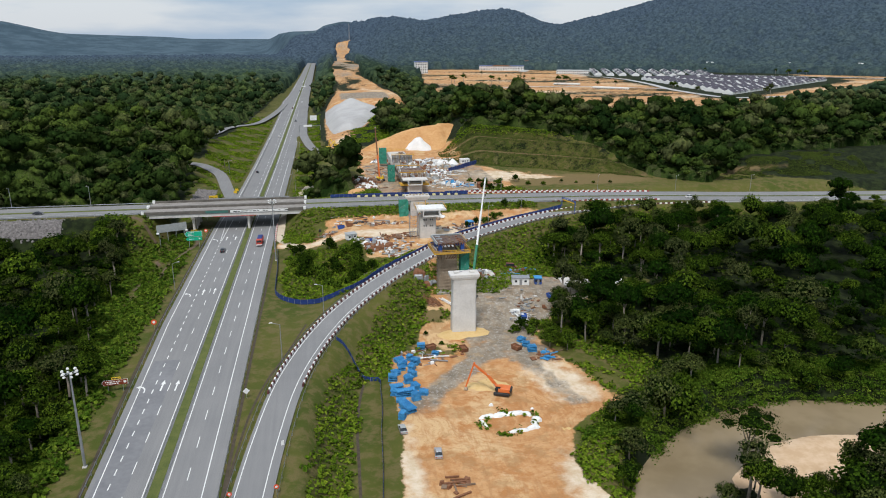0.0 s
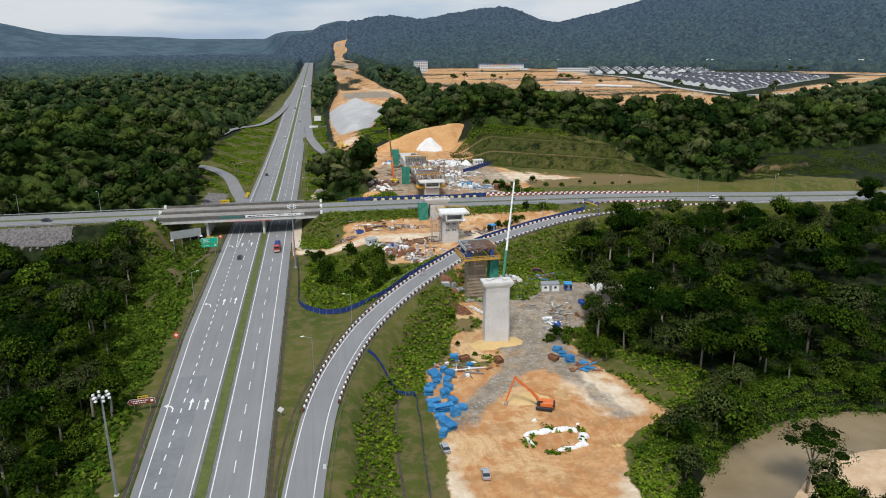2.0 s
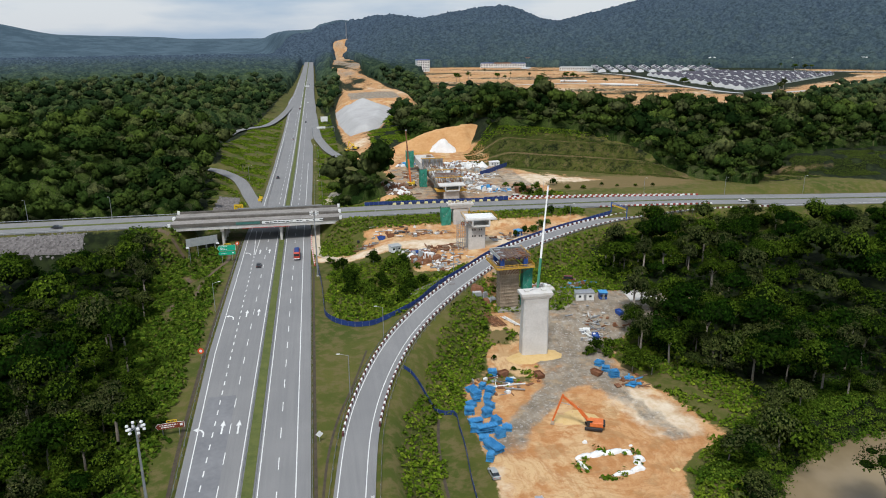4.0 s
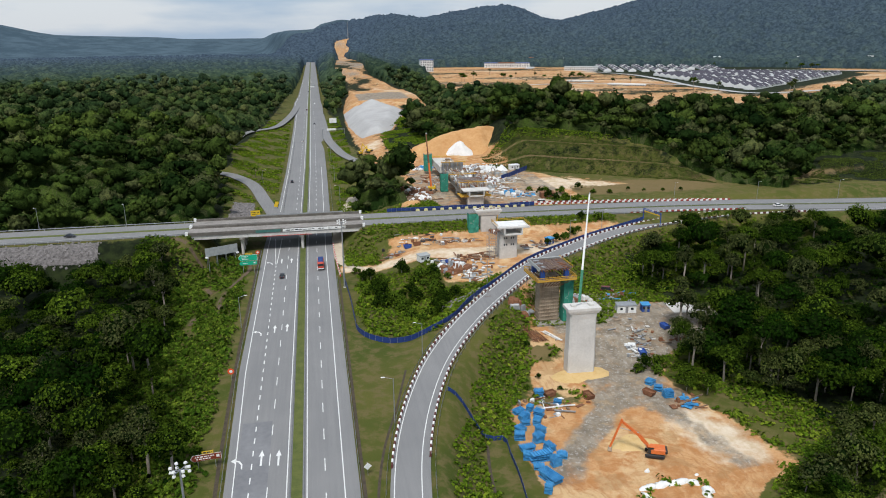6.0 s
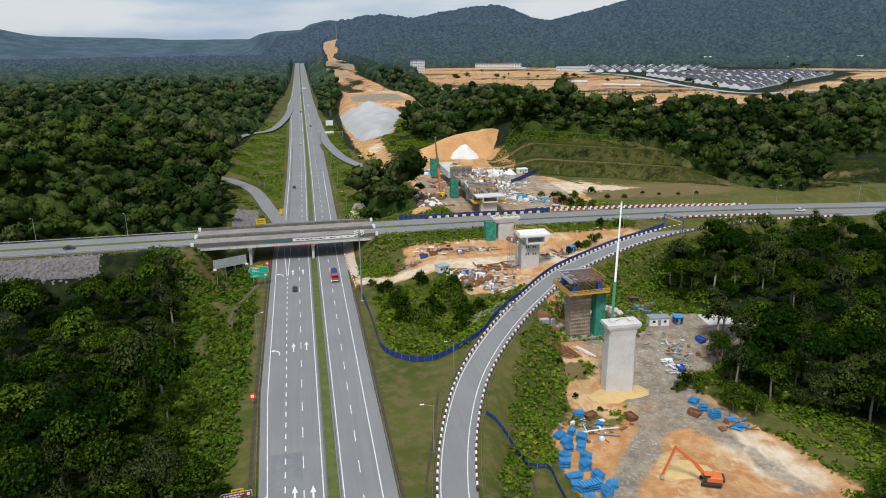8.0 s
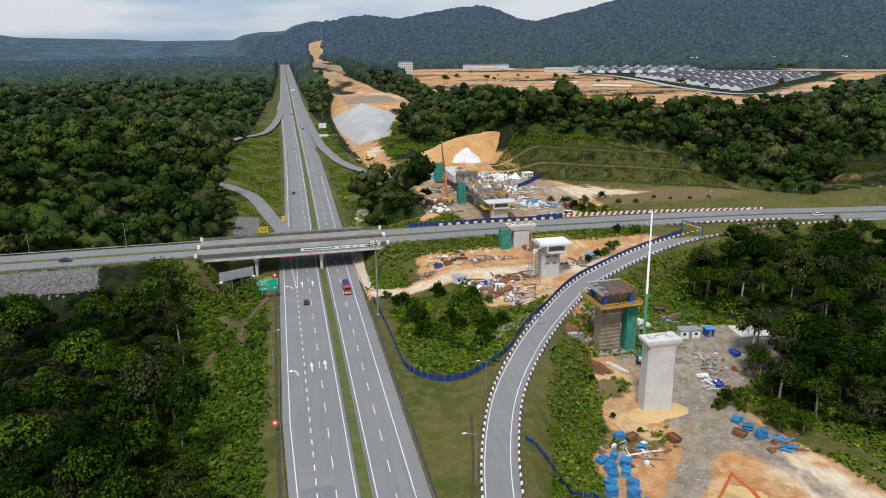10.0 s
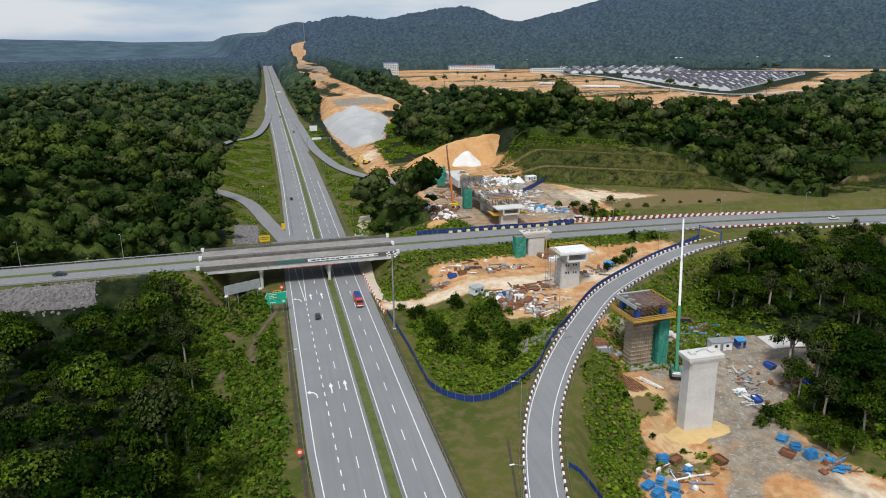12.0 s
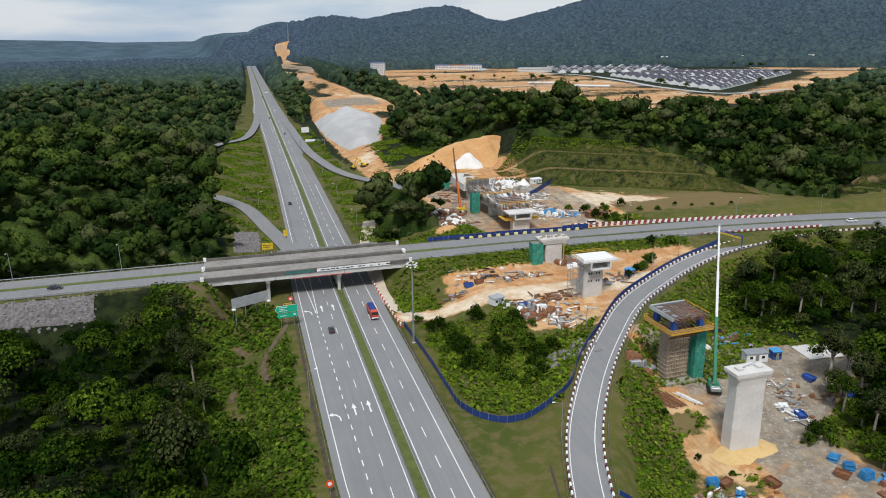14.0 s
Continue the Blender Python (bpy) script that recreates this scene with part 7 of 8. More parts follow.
yard_slab((92.0, 242.5, gz(92, 242.5) + 0.1), -6, 11, 9, M_CONC, "grey cast concrete slab on the yard")
yard_slab((107.5, 241.0, gz(107.5, 241) + 0.1), -10, 6, 6, M_WHITE, "pale slab under white sheeting")


def scatter_scrap(name, cx, cy, rx, ry, n, seed, mats, label, big=1.0):
    """Loose timber, sheets, bars and blocks lying about: each piece a part of its heap."""
    r = np.random.default_rng(seed)
    t = empty(name, (cx, cy, gz(cx, cy)), 0, label, "scrap heap", "building material")
    for i in range(n):
        x, y = r.normal() * rx * 0.5, r.normal() * ry * 0.5
        z = gz(cx + x, cy + y) - gz(cx, cy)
        bm = BM()
        k = r.uniform()
        if k < 0.4:
            l = r.uniform(1.5, 6) * big
            box(bm, l, r.uniform(0.15, 0.5), r.uniform(0.12, 0.4), (x, y, z + r.uniform(0, 0.4)), rz=r.uniform(-30, 30) + 90 * (r.uniform() > 0.8))
            nm = "beam"
        elif k < 0.75:
            box(bm, r.uniform(0.8, 2.6) * big, r.uniform(0.8, 2.0) * big, r.uniform(0.08, 0.3), (x, y, z + r.uniform(0.02, 0.3)), rz=r.uniform(0, 180), rx=r.uniform(-8, 8))
            nm = "sheet"
        else:
            box(bm, r.uniform(0.5, 1.5) * big, r.uniform(0.5, 1.2) * big, r.uniform(0.4, 1.3) * big, (x, y, z - 0.05), rz=r.uniform(0, 180), bevel=0.08, taper=r.uniform(0.7, 1))
            nm = "block"
        part(nm, bm, mats[int(r.integers(len(mats)))], t)


def bar_bundle(x, y, rz, count, size, mat, label, seed):
    """Long bars laid side by side on two sleepers, a little askew."""
    r = np.random.default_rng(seed)
    t = empty("bar_bundle", (x, y, gz(x, y)), rz, label, "steel bars", "steel bars in the yard")
    c, d = math.cos(radians(rz)), math.sin(radians(rz))
    for u in (-size * 0.3, size * 0.3):
        bm = BM()
        box(bm, 0.25, count * 0.32, 0.45, (u, 0, gz(x + u * c, y + u * d) - gz(x, y) - 0.12), bevel=0.03)
        part("sleeper", bm, M_WOOD, t)
    rise = (gz(x + size * 0.3 * c, y + size * 0.3 * d) - gz(x - size * 0.3 * c, y - size * 0.3 * d)) / 0.6
    for i in range(count):
        v, u = (i - count / 2 + 0.5) * 0.3, r.uniform(-0.7, 0.7)
        a = Vector((-size / 2 + u, v + r.uniform(-0.15, 0.15), 0.42 - rise / 2 + r.uniform(0, 0.12)))
        b = Vector((size / 2 + u, v + r.uniform(-0.15, 0.15), 0.42 + rise / 2 + r.uniform(0, 0.12)))
        bm = BM()
        bar(bm, a, b, 0.13, 0.13)
        part("bar", bm, mat, t)


bar_bundle(34.2, 232.0, 108, 9, 8.5, M_RUST, "bundle of rusty reinforcing bars on wooden sleepers", 3)
bar_bundle(36.8, 230.5, 112, 7, 6.5, M_RUST, "small bundle of rusty reinforcing bars on sleepers", 5)
bar_bundle(40.6, 230.2, 124, 5, 7.0, M_WHITE, "white painted steel tubes laid on wooden sleepers", 8)
MIX = (M_RUST, M_RUST, M_STEEL, M_WHITE, M_CONC, M_WOOD, M_FORM)
for i, (cx, cy, rx, ry, n, mats, lab) in enumerate((
        (20, 285, 9, 5, 44, MIX, "untidy heap of rusty beams, sheets and blocks"),
        (27, 279, 8, 6, 44, (M_CONC, M_WHITE, M_STEEL, M_RUST, M_TIN), "pale rubble and steel on the gravel"),
        (26, 309, 10, 4, 26, MIX, "beams and sheets laid out on orange earth"),
        (12, 314, 9, 4, 20, (M_BLACK, M_WHITE, M_RUST, M_STEEL), "dark sheets and white sacks on orange earth"),
        (0, 305, 6, 4, 12, (M_RUST, M_STEEL, M_WOOD), "small heap of timber beside the site track"),
        (30, 289.6, 8, 2.0, 18, (M_RUST, M_RUST, M_WOOD), "long row of rusty steel beams"),
        (56, 297, 6, 4, 18, (M_RUST, M_WOOD, M_STEEL), "rusty steel and timber by the fence"),
        (73, 258, 6, 4, 18, (M_WOOD, M_RUST, M_STEEL, M_BLUE), "timber and sheets at the edge of the yard"),
        (68, 228, 5, 8, 46, (M_STEEL, M_CONC, M_CONC_OLD, M_FORM, M_RUST), "grey rubble and steel scrap on gravel"),
        (85, 224.8, 9, 1.6, 34, (M_RUST, M_RUST, M_WOOD, M_STEEL), "rusty steel scrap under the trees"),
        (64, 220, 3, 4, 16, (M_CONC, M_WHITE, M_STEEL), "pale rubble beside the track"),
        (23, 395, 5, 14, 60, MIX, "long heap of rusty scrap and white sheets"),
        (25, 379, 5, 4, 22, (M_WHITE, M_RUST, M_WOOD), "white sheets and scrap by the road"),
        (66, 400, 9, 14, 60, (M_STEEL, M_CONC, M_WHITE, M_RUST, M_FORM), "crowded store of formwork and steel"),
        (73, 455, 9, 10, 50, (M_WHITE, M_WHITE, M_CONC, M_RUST), "white sheeted stacks beside the viaduct"),
        (75, 378, 8, 5, 26, (M_BLUE, M_WHITE, M_RUST, M_STEEL), "blue and white stacks beside the crossing road"),
        (28, 195, 8, 4, 26, (M_WOOD, M_WHITE, M_STEEL, M_RUST), "loose timber and rubbish near the covered stacks"),
        (65, 189.5, 4, 2.5, 16, (M_WOOD, M_RUST, M_BLUE), "timber and blue scraps near the track"),
        (50, 470, 8, 8, 24, (M_STEEL, M_RUST, M_CONC, M_BLUE), "stores at the far end of the viaduct"),
        (62, 384, 8, 8, 40, (M_STEEL, M_CONC, M_WHITE, M_FORM), "grey blocks and sheets on gravel"),
        (78, 420, 8, 10, 40, (M_WHITE, M_STEEL, M_CONC, M_FORM), "white and grey stacks on the yard"),
        (44, 462, 9, 6, 30, (M_STEEL, M_RUST, M_FORM, M_WHITE), "formwork stacked behind the viaduct"),
        (34, 425, 6, 12, 26, (M_STEEL, M_CONC, M_RUST), "loose steel beside the viaduct"),
        (26, 132, 4, 3, 12, (M_RUST, M_RUST, M_WOOD), "rusty steel lying at the edge of the pit"))):
    scatter_scrap("scrap_heap", cx, cy, rx * 1.15, ry * 1.15, int(n * 1.5), 60 + i, mats, lab, 0.62 if cx == 68 else 1.0)

sheeted_pile(70, 450, 60, 5, 9, "broad pile of goods under white sheets", (M_WHITE, M_WHITE, M_WHITE, M_STEEL, M_WOOD))
heap("tent", (81.5, 446, gz(81.5, 446)), 4.5, 3.5, 3.4, M_WHITE, "white peaked tent beside the site cabin", "tent", 15, "", 0, 0.05, 8, 0.9)
sheeted_pile(62, 430, 34, 6, 6, "grey and brown bundles beside the viaduct", (M_FORM, M_CONC, M_STEEL, M_RUST))
sheeted_pile(22, 384, 34, 7, 5, "white sheets thrown over brown scrap", (M_WHITE, M_RUST, M_WOOD, M_WHITE))
sheeted_pile(17, 402, 30, 8, 5, "brown scrap and timber under torn sheets", (M_RUST, M_WOOD, M_WHITE))
sheeted_pile(36, 462, 22, 9, 5, "mixed bundles at the end of the viaduct", (M_WHITE, M_RUST, M_BLUE, M_STEEL))
sheeted_pile(58, 402, 40, 21, 7, "grey steel forms and bundles on gravel", (M_STEEL, M_FORM, M_CONC_OLD, M_TIN))
sheeted_pile(66, 416, 40, 22, 7, "rusty bundles and steel in the site store", (M_STEEL, M_RUST, M_CONC_OLD, M_WHITE))
sheeted_pile(60, 452, 36, 23, 7, "white sheets and steel behind the deck", (M_WHITE, M_WHITE, M_STEEL, M_RUST))
sheeted_pile(76, 434, 30, 24, 6, "brown and grey bundles near the tent", (M_FORM, M_CONC_OLD, M_TIN))
sheeted_pile(24, 396, 40, 25, 7, "torn white sheets over rusty scrap", (M_WHITE, M_RUST, M_WOOD, M_RUST))
sheeted_pile(70, 382, 24, 26, 5, "blue and grey goods beside the crossing road", (M_BLUE, M_STEEL, M_WHITE, M_CONC, M_RUST))
sheeted_pile(20, 283, 30, 27, 4.5, "scrap steel and sheets in the loop", (M_RUST, M_RUST, M_STEEL, M_WHITE))
sheeted_pile(33, 243, 16, 29, 3.2, "rusty steel frames beside the formwork pier", (M_RUST, M_RUST, M_STEEL))
sheeted_pile(58, 255, 30, 30, 4.2, "white sacks, steel and broken concrete on gravel", (M_WHITE, M_STEEL, M_CONC, M_RUST, M_TIN, M_WOOD))
sheeted_pile(48, 316, 20, 28, 4, "timber and sacks on orange earth", (M_WOOD, M_WHITE, M_RUST))
heap("spoil_mound", (17, 372, gz(17, 372) - 0.3), 5, 4, 2.2, M_EARTH, "low heap of orange spoil beside the road", "earth", 11)
# white sheeted edges of the pit, with its muddy trench
for i, (x, y, rx, ry, rz) in enumerate(((38.6, 159.0, 2.2, 0.9, 10), (42.2, 159.4, 2.6, 1.0, 0), (46.2, 159.6, 2.6, 1.1, 5), (49.2, 158.9, 1.6, 1.0, -20), (50.8, 155.5, 1.5, 2.3, -20), (49.0, 152.2, 2.0, 1.0, 15), (45.2, 151.2, 2.6, 0.7, 4), (37.0, 155.5, 0.7, 2.2, 12))):
    heap("sandbag", (x, y, gz(x, y) - 0.1), rx, ry, 0.9, M_WHITE, "heap of white sandbags and sheeting round a trench", "sandbags", 30 + i, "white sandbags", rz, 0.35, 12)
for i, (x, y, rx, ry, h, m, lab) in enumerate(((66.5, 500, 10, 7, 8.5, M_SAND, "white heap of sand against the orange mound"), (41, 164.4, 0.6, 0.5, 0.9, M_WHITE, "white sack on bare earth"), (51.5, 161.5, 0.7, 0.4, 0.5, M_WHITE, "white sack on bare earth"))):
    heap("sand_mound" if i == 0 else "sack", (x, y, gz(x, y) - 0.2), rx, ry, h, m, lab, "heap", 70 + i, "", 0, 0.3, 24, 0.95 if i == 0 else 0)
heap("clay_pad", (42, 176, gz(42, 176) - 0.2), 8, 4.6, 0.35, M_CLAY, "pale yellow clay floor of the dug pit", "earth", 6)
heap("puddle_rim", (57.2, 150.5, gz(57.2, 150.5) - 0.25), 2.6, 1.5, 0.3, M_CLAY, "shallow yellow mud patch on bare earth", "mud", 5)


# trucks, loaders and cars
def wheel(parent, x, y, r, w=0.25):
    bm = BM()
    rod(bm, (x, y - w / 2, r), (x, y + w / 2, r), r, r, 14)
    wh = part("wheel", bm, M_BLACK, parent)
    bm = BM()
    rod(bm, (x, y - w / 2 - 0.02, r), (x, y + w / 2 + 0.02, r), r * 0.55, r * 0.55, 10)
    part("rim", bm, M_STEEL, wh)


def car(at, rz, paint, label, van=False, group="cars on the roads"):
    t = empty("van" if van else "car", at, rz, label, "van" if van else "car", group)
    L, W, H = (4.8, 1.75, 1.95) if van else (4.3, 1.72, 1.46)
    hood = 0.78
    prof = [(-L / 2, 0.35), (-L / 2, 0.85), (-L * 0.42, 0.92), (L * 0.30, 0.9), (L / 2 - 0.1, 0.72), (L / 2, 0.35)]
    bm = BM()
    a = [bm.verts.new((x, -W / 2, z)) for x, z in prof]
    b = [bm.verts.new((x, W / 2, z)) for x, z in prof]
    bm.faces.new(a)
    bm.faces.new(b[::-1])
    for i in range(len(prof)):
        bm.faces.new((a[i], b[i], b[(i + 1) % len(prof)], a[(i + 1) % len(prof)]))
    bmesh.ops.recalc_face_normals(bm, faces=bm.faces)
    part("body", bm, paint, t)
    roof = [(-L * 0.46, -L * 0.40), (L * 0.34, L * 0.22)] if van else [(-L * 0.40, -L * 0.24), (L * 0.26, L * 0.06)]
    bm = BM()
    lo = [(roof[0][0], -W / 2 + .03), (roof[1][0], -W / 2 + .03), (roof[1][0], W / 2 - .03), (roof[0][0], W / 2 - .03)]
    hi = [(roof[0][1], -W / 2 + .18), (roof[1][1], -W / 2 + .18), (roof[1][1], W / 2 - .18), (roof[0][1], W / 2 - .18)]
    p = [bm.verts.new((x, y, 0.88)) for x, y in lo]
    q = [bm.verts.new((x, y, H - 0.06)) for x, y in hi]
    for i in range(4):
        bm.faces.new((p[i], p[(i + 1) % 4], q[(i + 1) % 4], q[i]))
    bm.faces.new(q)
    part("window", bm, M_GLASS, t)
    bm = BM()
    box(bm, abs(hi[1][0] - hi[0][0]) + 0.1, W - 0.32, 0.07, ((hi[0][0] + hi[1][0]) / 2, 0, H - 0.06), bevel=0.02)
    part("roof", bm, paint, t)
    for x in (-L * 0.31, L * 0.31):
        for y in (-W / 2 + 0.08, W / 2 - 0.08):
            wheel(t, x, y, 0.31, 0.2)
    for s in (-1, 1):
        bm = BM()
        box(bm, 0.06, 0.35, 0.14, (L / 2 - 0.04, s * W * 0.36, 0.58))
        part("headlight", bm, M_WHITE, t)
        bm = BM()
        box(bm, 0.06, 0.3, 0.16, (-L / 2 - 0.01, s * W * 0.37, 0.66))
        part("tail_light", bm, M_RED, t)


M_SILVER = worn("silver_car_paint", (0.42, 0.43, 0.45), (0.52, 0.53, 0.55), 0.5, 0.3, 0.5)
M_GREYCAR = worn("dark_grey_car_paint", (0.04, 0.042, 0.047), (0.06, 0.063, 0.07), 0.5, 0.3, 0.3)
M_DKRED = worn("dark_red_car_paint", (0.13, 0.02, 0.02), (0.18, 0.035, 0.03), 0.5, 0.3, 0.2)
car((79, 359.8, gz(79, 359.8)), -10, M_WHITE, "white van parked beside the site", True, "parked vehicles")
car((72.2, 262.5, gz(72.2, 262.5)), -20, M_DKRED, "dark red pick-up parked at the yard's edge", True, "parked vehicles")
car((16.2, 155.6, gz(16.2, 155.6)), 95, M_TIN, "small grey site dumper on bare earth", False, "parked vehicles")
car((23.4, 144.1, gz(23.4, 144.1)), 85, M_SILVER, "small pale blue vehicle on bare earth", False, "parked vehicles")
for x, y, rz, m, lab in ((-43.6, 470, 90, M_GREYCAR, "dark grey car on the expressway"), (-38.5, 640, 90, M_WHITE, "white car on the expressway"), (-28.0, 760, -90, M_GREYCAR, "dark car on the expressway"), (-36, 900, 90, M_DKRED, "red car on the expressway"),
                         (-26.5, 980, -90, M_WHITE, "white car on the expressway"), (-34, 1180, 90, M_GREYCAR, "dark car on the expressway"), (-25, 1320, -90, M_SILVER, "silver car on the expressway"), (-43.4, 292, 90, M_GREYCAR, "dark grey car under way on the expressway")):
    car((x, y, 0.012), rz, m, lab)
car((180, 321.5, 8.62), -6, M_WHITE, "white car on the crossing road")
car((-128, 334, 8.62), 0, M_GREYCAR, "dark car on the crossing road")


def lorry(at, rz, label):
    """A rigid lorry: cab, windscreen, load bed with sheeted load, axles."""
    t = empty("lorry", at, rz, label, "lorry", "cars on the roads")
    bm = BM()
    box(bm, 2.2, 2.4, 2.3, (3.6, 0, 0.75), bevel=0.14, taper=0.95)
    part("cab", bm, M_RED, t)
    bm = BM()
    box(bm, 0.08, 2.0, 0.9, (4.68, 0, 1.95))
    part("windscreen", bm, M_GLASS, t)
    bm = BM()
    box(bm, 9.2, 0.9, 0.35, (0, 0, 0.55))
    part("chassis", bm, M_BLACK, t)
    bm = BM()
    box(bm, 6.6, 2.45, 1.5, (-1.2, 0, 0.95), bevel=0.06)
    part("load_bed", bm, M_RED, t)
    bm = BM()
    box(bm, 6.3, 2.2, 0.7, (-1.2, 0, 2.45), bevel=0.2, taper=0.85)
    part("load", bm, M_NAVY, t, "dark sheeted load")
    bm = BM()
    box(bm, 0.1, 2.2, 0.35, (4.72, 0, 0.75))
    part("bumper", bm, M_WHITE, t)
    for x in (3.3, -1.6, -3.0):
        for y in (-1.0, 1.0):
            wheel(t, x, y, 0.5, 0.4)


lorry((-29.0, 301, 0.012), -90, "red lorry with a dark load on the expressway")


# ---- masts, lamps and signs ----
def mast(at, high, label):
    t = empty("light_mast", at, 0, label, "light mast", "tall light masts")
    bm = BM()
    rod(bm, (0, 0, -0.5), (0, 0, high), 0.32, 0.16, 10)
    part("pole", bm, M_STEEL, t)
    bm = BM()
    box(bm, 0.9, 0.9, 0.5, (0, 0, -0.2), bevel=0.06)
    part("base", bm, M_CONC, t)
    bm = BM()
    for k in range(3):
        a = k * 1.0472
        bar(bm, (-1.4 * math.cos(a), -1.4 * math.sin(a), high), (1.4 * math.cos(a), 1.4 * math.sin(a), high), 0.1, 0.1)
    part("crown_frame", bm, M_STEEL, t)
    for k in range(6):
        a = k * 1.0472
        for dz in (-0.5, 0.35):
            bm = BM()
            box(bm, 0.55, 0.5, 0.36, (1.4 * math.cos(a), 1.4 * math.sin(a), high + dz * 0.9), rz=math.degrees(a), bevel=0.05, taper=0.8)
            part("floodlight", bm, M_WHITE, t, "white floodlight head")


mast((-52.2, 138.5, -0.3), 21.6, "tall galvanised mast with a ring of white floodlights")
mast((-21, 277, -0.4), 24.2, "tall galvanised mast with floodlights beside the site entrance")


def lamp(at, rz, high=10.0, arm=1.8):
    t = empty("street_lamp", at, rz, "slender grey street lamp with a single arm", "street lamp", "street lamps")
    bm = BM()
    rod(bm, (0, 0, -0.4), (0, 0, high), 0.12, 0.07, 8)
    part("pole", bm, M_STEEL, t)
    bm = BM()
    rod(bm, (0, 0, high - 0.1), (arm, 0, high + 0.4), 0.05, n=6)
    part("arm", bm, M_STEEL, t)
    bm = BM()
    box(bm, 0.8, 0.3, 0.16, (arm + 0.3, 0, high + 0.36), bevel=0.05)
    part("lamp_head", bm, M_WHITE, t)
    return t


_first = None
for x, y, rz, h in ((-54.2, 247, 0, 10), (-14, 182, 180, 11.5), (-2.5, 214.5, 180, 10), (-144, 347.6, -90, 10), (-109.6, 347.6, -90, 10), (-17.2, 406.8, 180, 10), (182, 341, -90, 9), (89, 347.5, -90, 9), (71, 298.6, -40, 9), (89.2, 309.8, -60, 9), (28, 263.5, -30, 9),
                    (-60, 460, 0, 9), (-18, 470, 180, 10), (-18, 540, 180, 10), (140, 344, -90, 9), (220, 333, -90, 9), (-58, 350, 90, 9)):
    m = pose(x, y, float(land(x, y)), 0, 0, rz) @ Matrix.Scale(h / 10, 4)
    if _first is None:
        _first = lamp((0, 0, 0), 0)
        _first.matrix_basis = m
    else:
        c = copy_thing(_first, m)


def legs(bm, xs, h, w=0.13):
    for x in xs:
        box(bm, w, w, h + 2.6, (x, 0.06, -2.6))


def bars(parent, rows, y, mat, seed=0):
    """Unreadable writing as plain bars: rows of (x0, x1, z, height)."""
    r = np.random.default_rng(seed)
    for x0, x1, z, h in rows:
        bm = BM()
        x = x0
        while x < x1:
            w = min(r.uniform(0.25, 0.8), x1 - x)
            box(bm, w, 0.02, h, (x + w / 2, y, z))
            x += w + 0.16
        part("lettering", bm, mat, parent)


def plate(name, parent, outline, mat, y=0.0, thick=0.07, label=""):
    bm = BM()
    a = [bm.verts.new((x, y - thick / 2, z)) for x, z in outline]
    b = [bm.verts.new((x, y + thick / 2, z)) for x, z in outline]
    bm.faces.new(a)
    bm.faces.new(b[::-1])
    for i in range(len(a)):
        j = (i + 1) % len(a)
        bm.faces.new((a[i], b[i], b[j], a[j]))
    bmesh.ops.recalc_face_normals(bm, faces=bm.faces)
    return part(name, bm, mat, parent, label)


def arrow_board(at, rz, w, h, z, mat, top_mat, label, rows, small=False):
    t = empty("direction_sign", at, rz, label, "road sign", "direction signs")
    bm = BM()
    legs(bm, (-w * 0.28, w * 0.3), z + h * 0.5)
    part("post", bm, M_STEEL, t)
    tip = h * 0.35
    edge = [(-w / 2, z + h / 2), (-w / 2 + tip, z), (w / 2, z), (w / 2, z + h), (-w / 2 + tip, z + h)]
    rim = plate("border", t, [(x * 1.03, z + h / 2 + (q - z - h / 2) * 1.07) for x, q in edge], M_WHITE, -0.02)
    board = plate("board", t, edge, mat, -0.06, 0.06)
    bars(board, rows, -0.11, M_WHITE, 3)
    top = plate("exit_tab", t, [(-w * 0.12, z + h + 0.12), (w * 0.26, z + h + 0.12), (w * 0.26, z + h + 0.75), (-w * 0.12, z + h + 0.75)], top_mat, -0.04)
    bars(top, [(-w * 0.09, w * 0.22, z + h + 0.3, 0.26)], -0.09, M_BLACK, 5)
    return t, board


_t, _b = arrow_board((-54.6, 171.8, float(land(-54.6, 171.8))), 6, 6.0, 1.35, 2.0, M_SIGN_B, M_YELLOW, "brown arrow-shaped direction sign with a yellow tab", [(-2.2, 1.6, 2.8, 0.26), (-1.9, 0.9, 2.3, 0.26)])
bm = BM()
box(bm, 0.6, 0.02, 0.6, (2.4, -0.11, 2.4))
part("pictogram", bm, M_WHITE, _b)
_t, _b = arrow_board((-56.0, 300.2, float(land(-56.0, 300.2)) + 1.6), 4, 6.8, 2.2, 3.4, M_SIGN_G, M_YELLOW, "green arrow-shaped direction sign with a yellow tab", [(-2.2, 0.4, 5.0, 0.24), (-2.2, -0.4, 4.45, 0.24), (-2.2, 0.2, 3.9, 0.24)])
_lower = plate("board", _t, [(-3.2, 2.4), (-2.6, 1.7), (3.3, 1.7), (3.3, 3.1), (-2.6, 3.1)], M_SIGN_G, -0.06, 0.06)
bars(_lower, [(-2.0, -0.2, 2.2, 0.26), (2.0, 2.8, 2.2, 0.5)], -0.11, M_WHITE, 8)


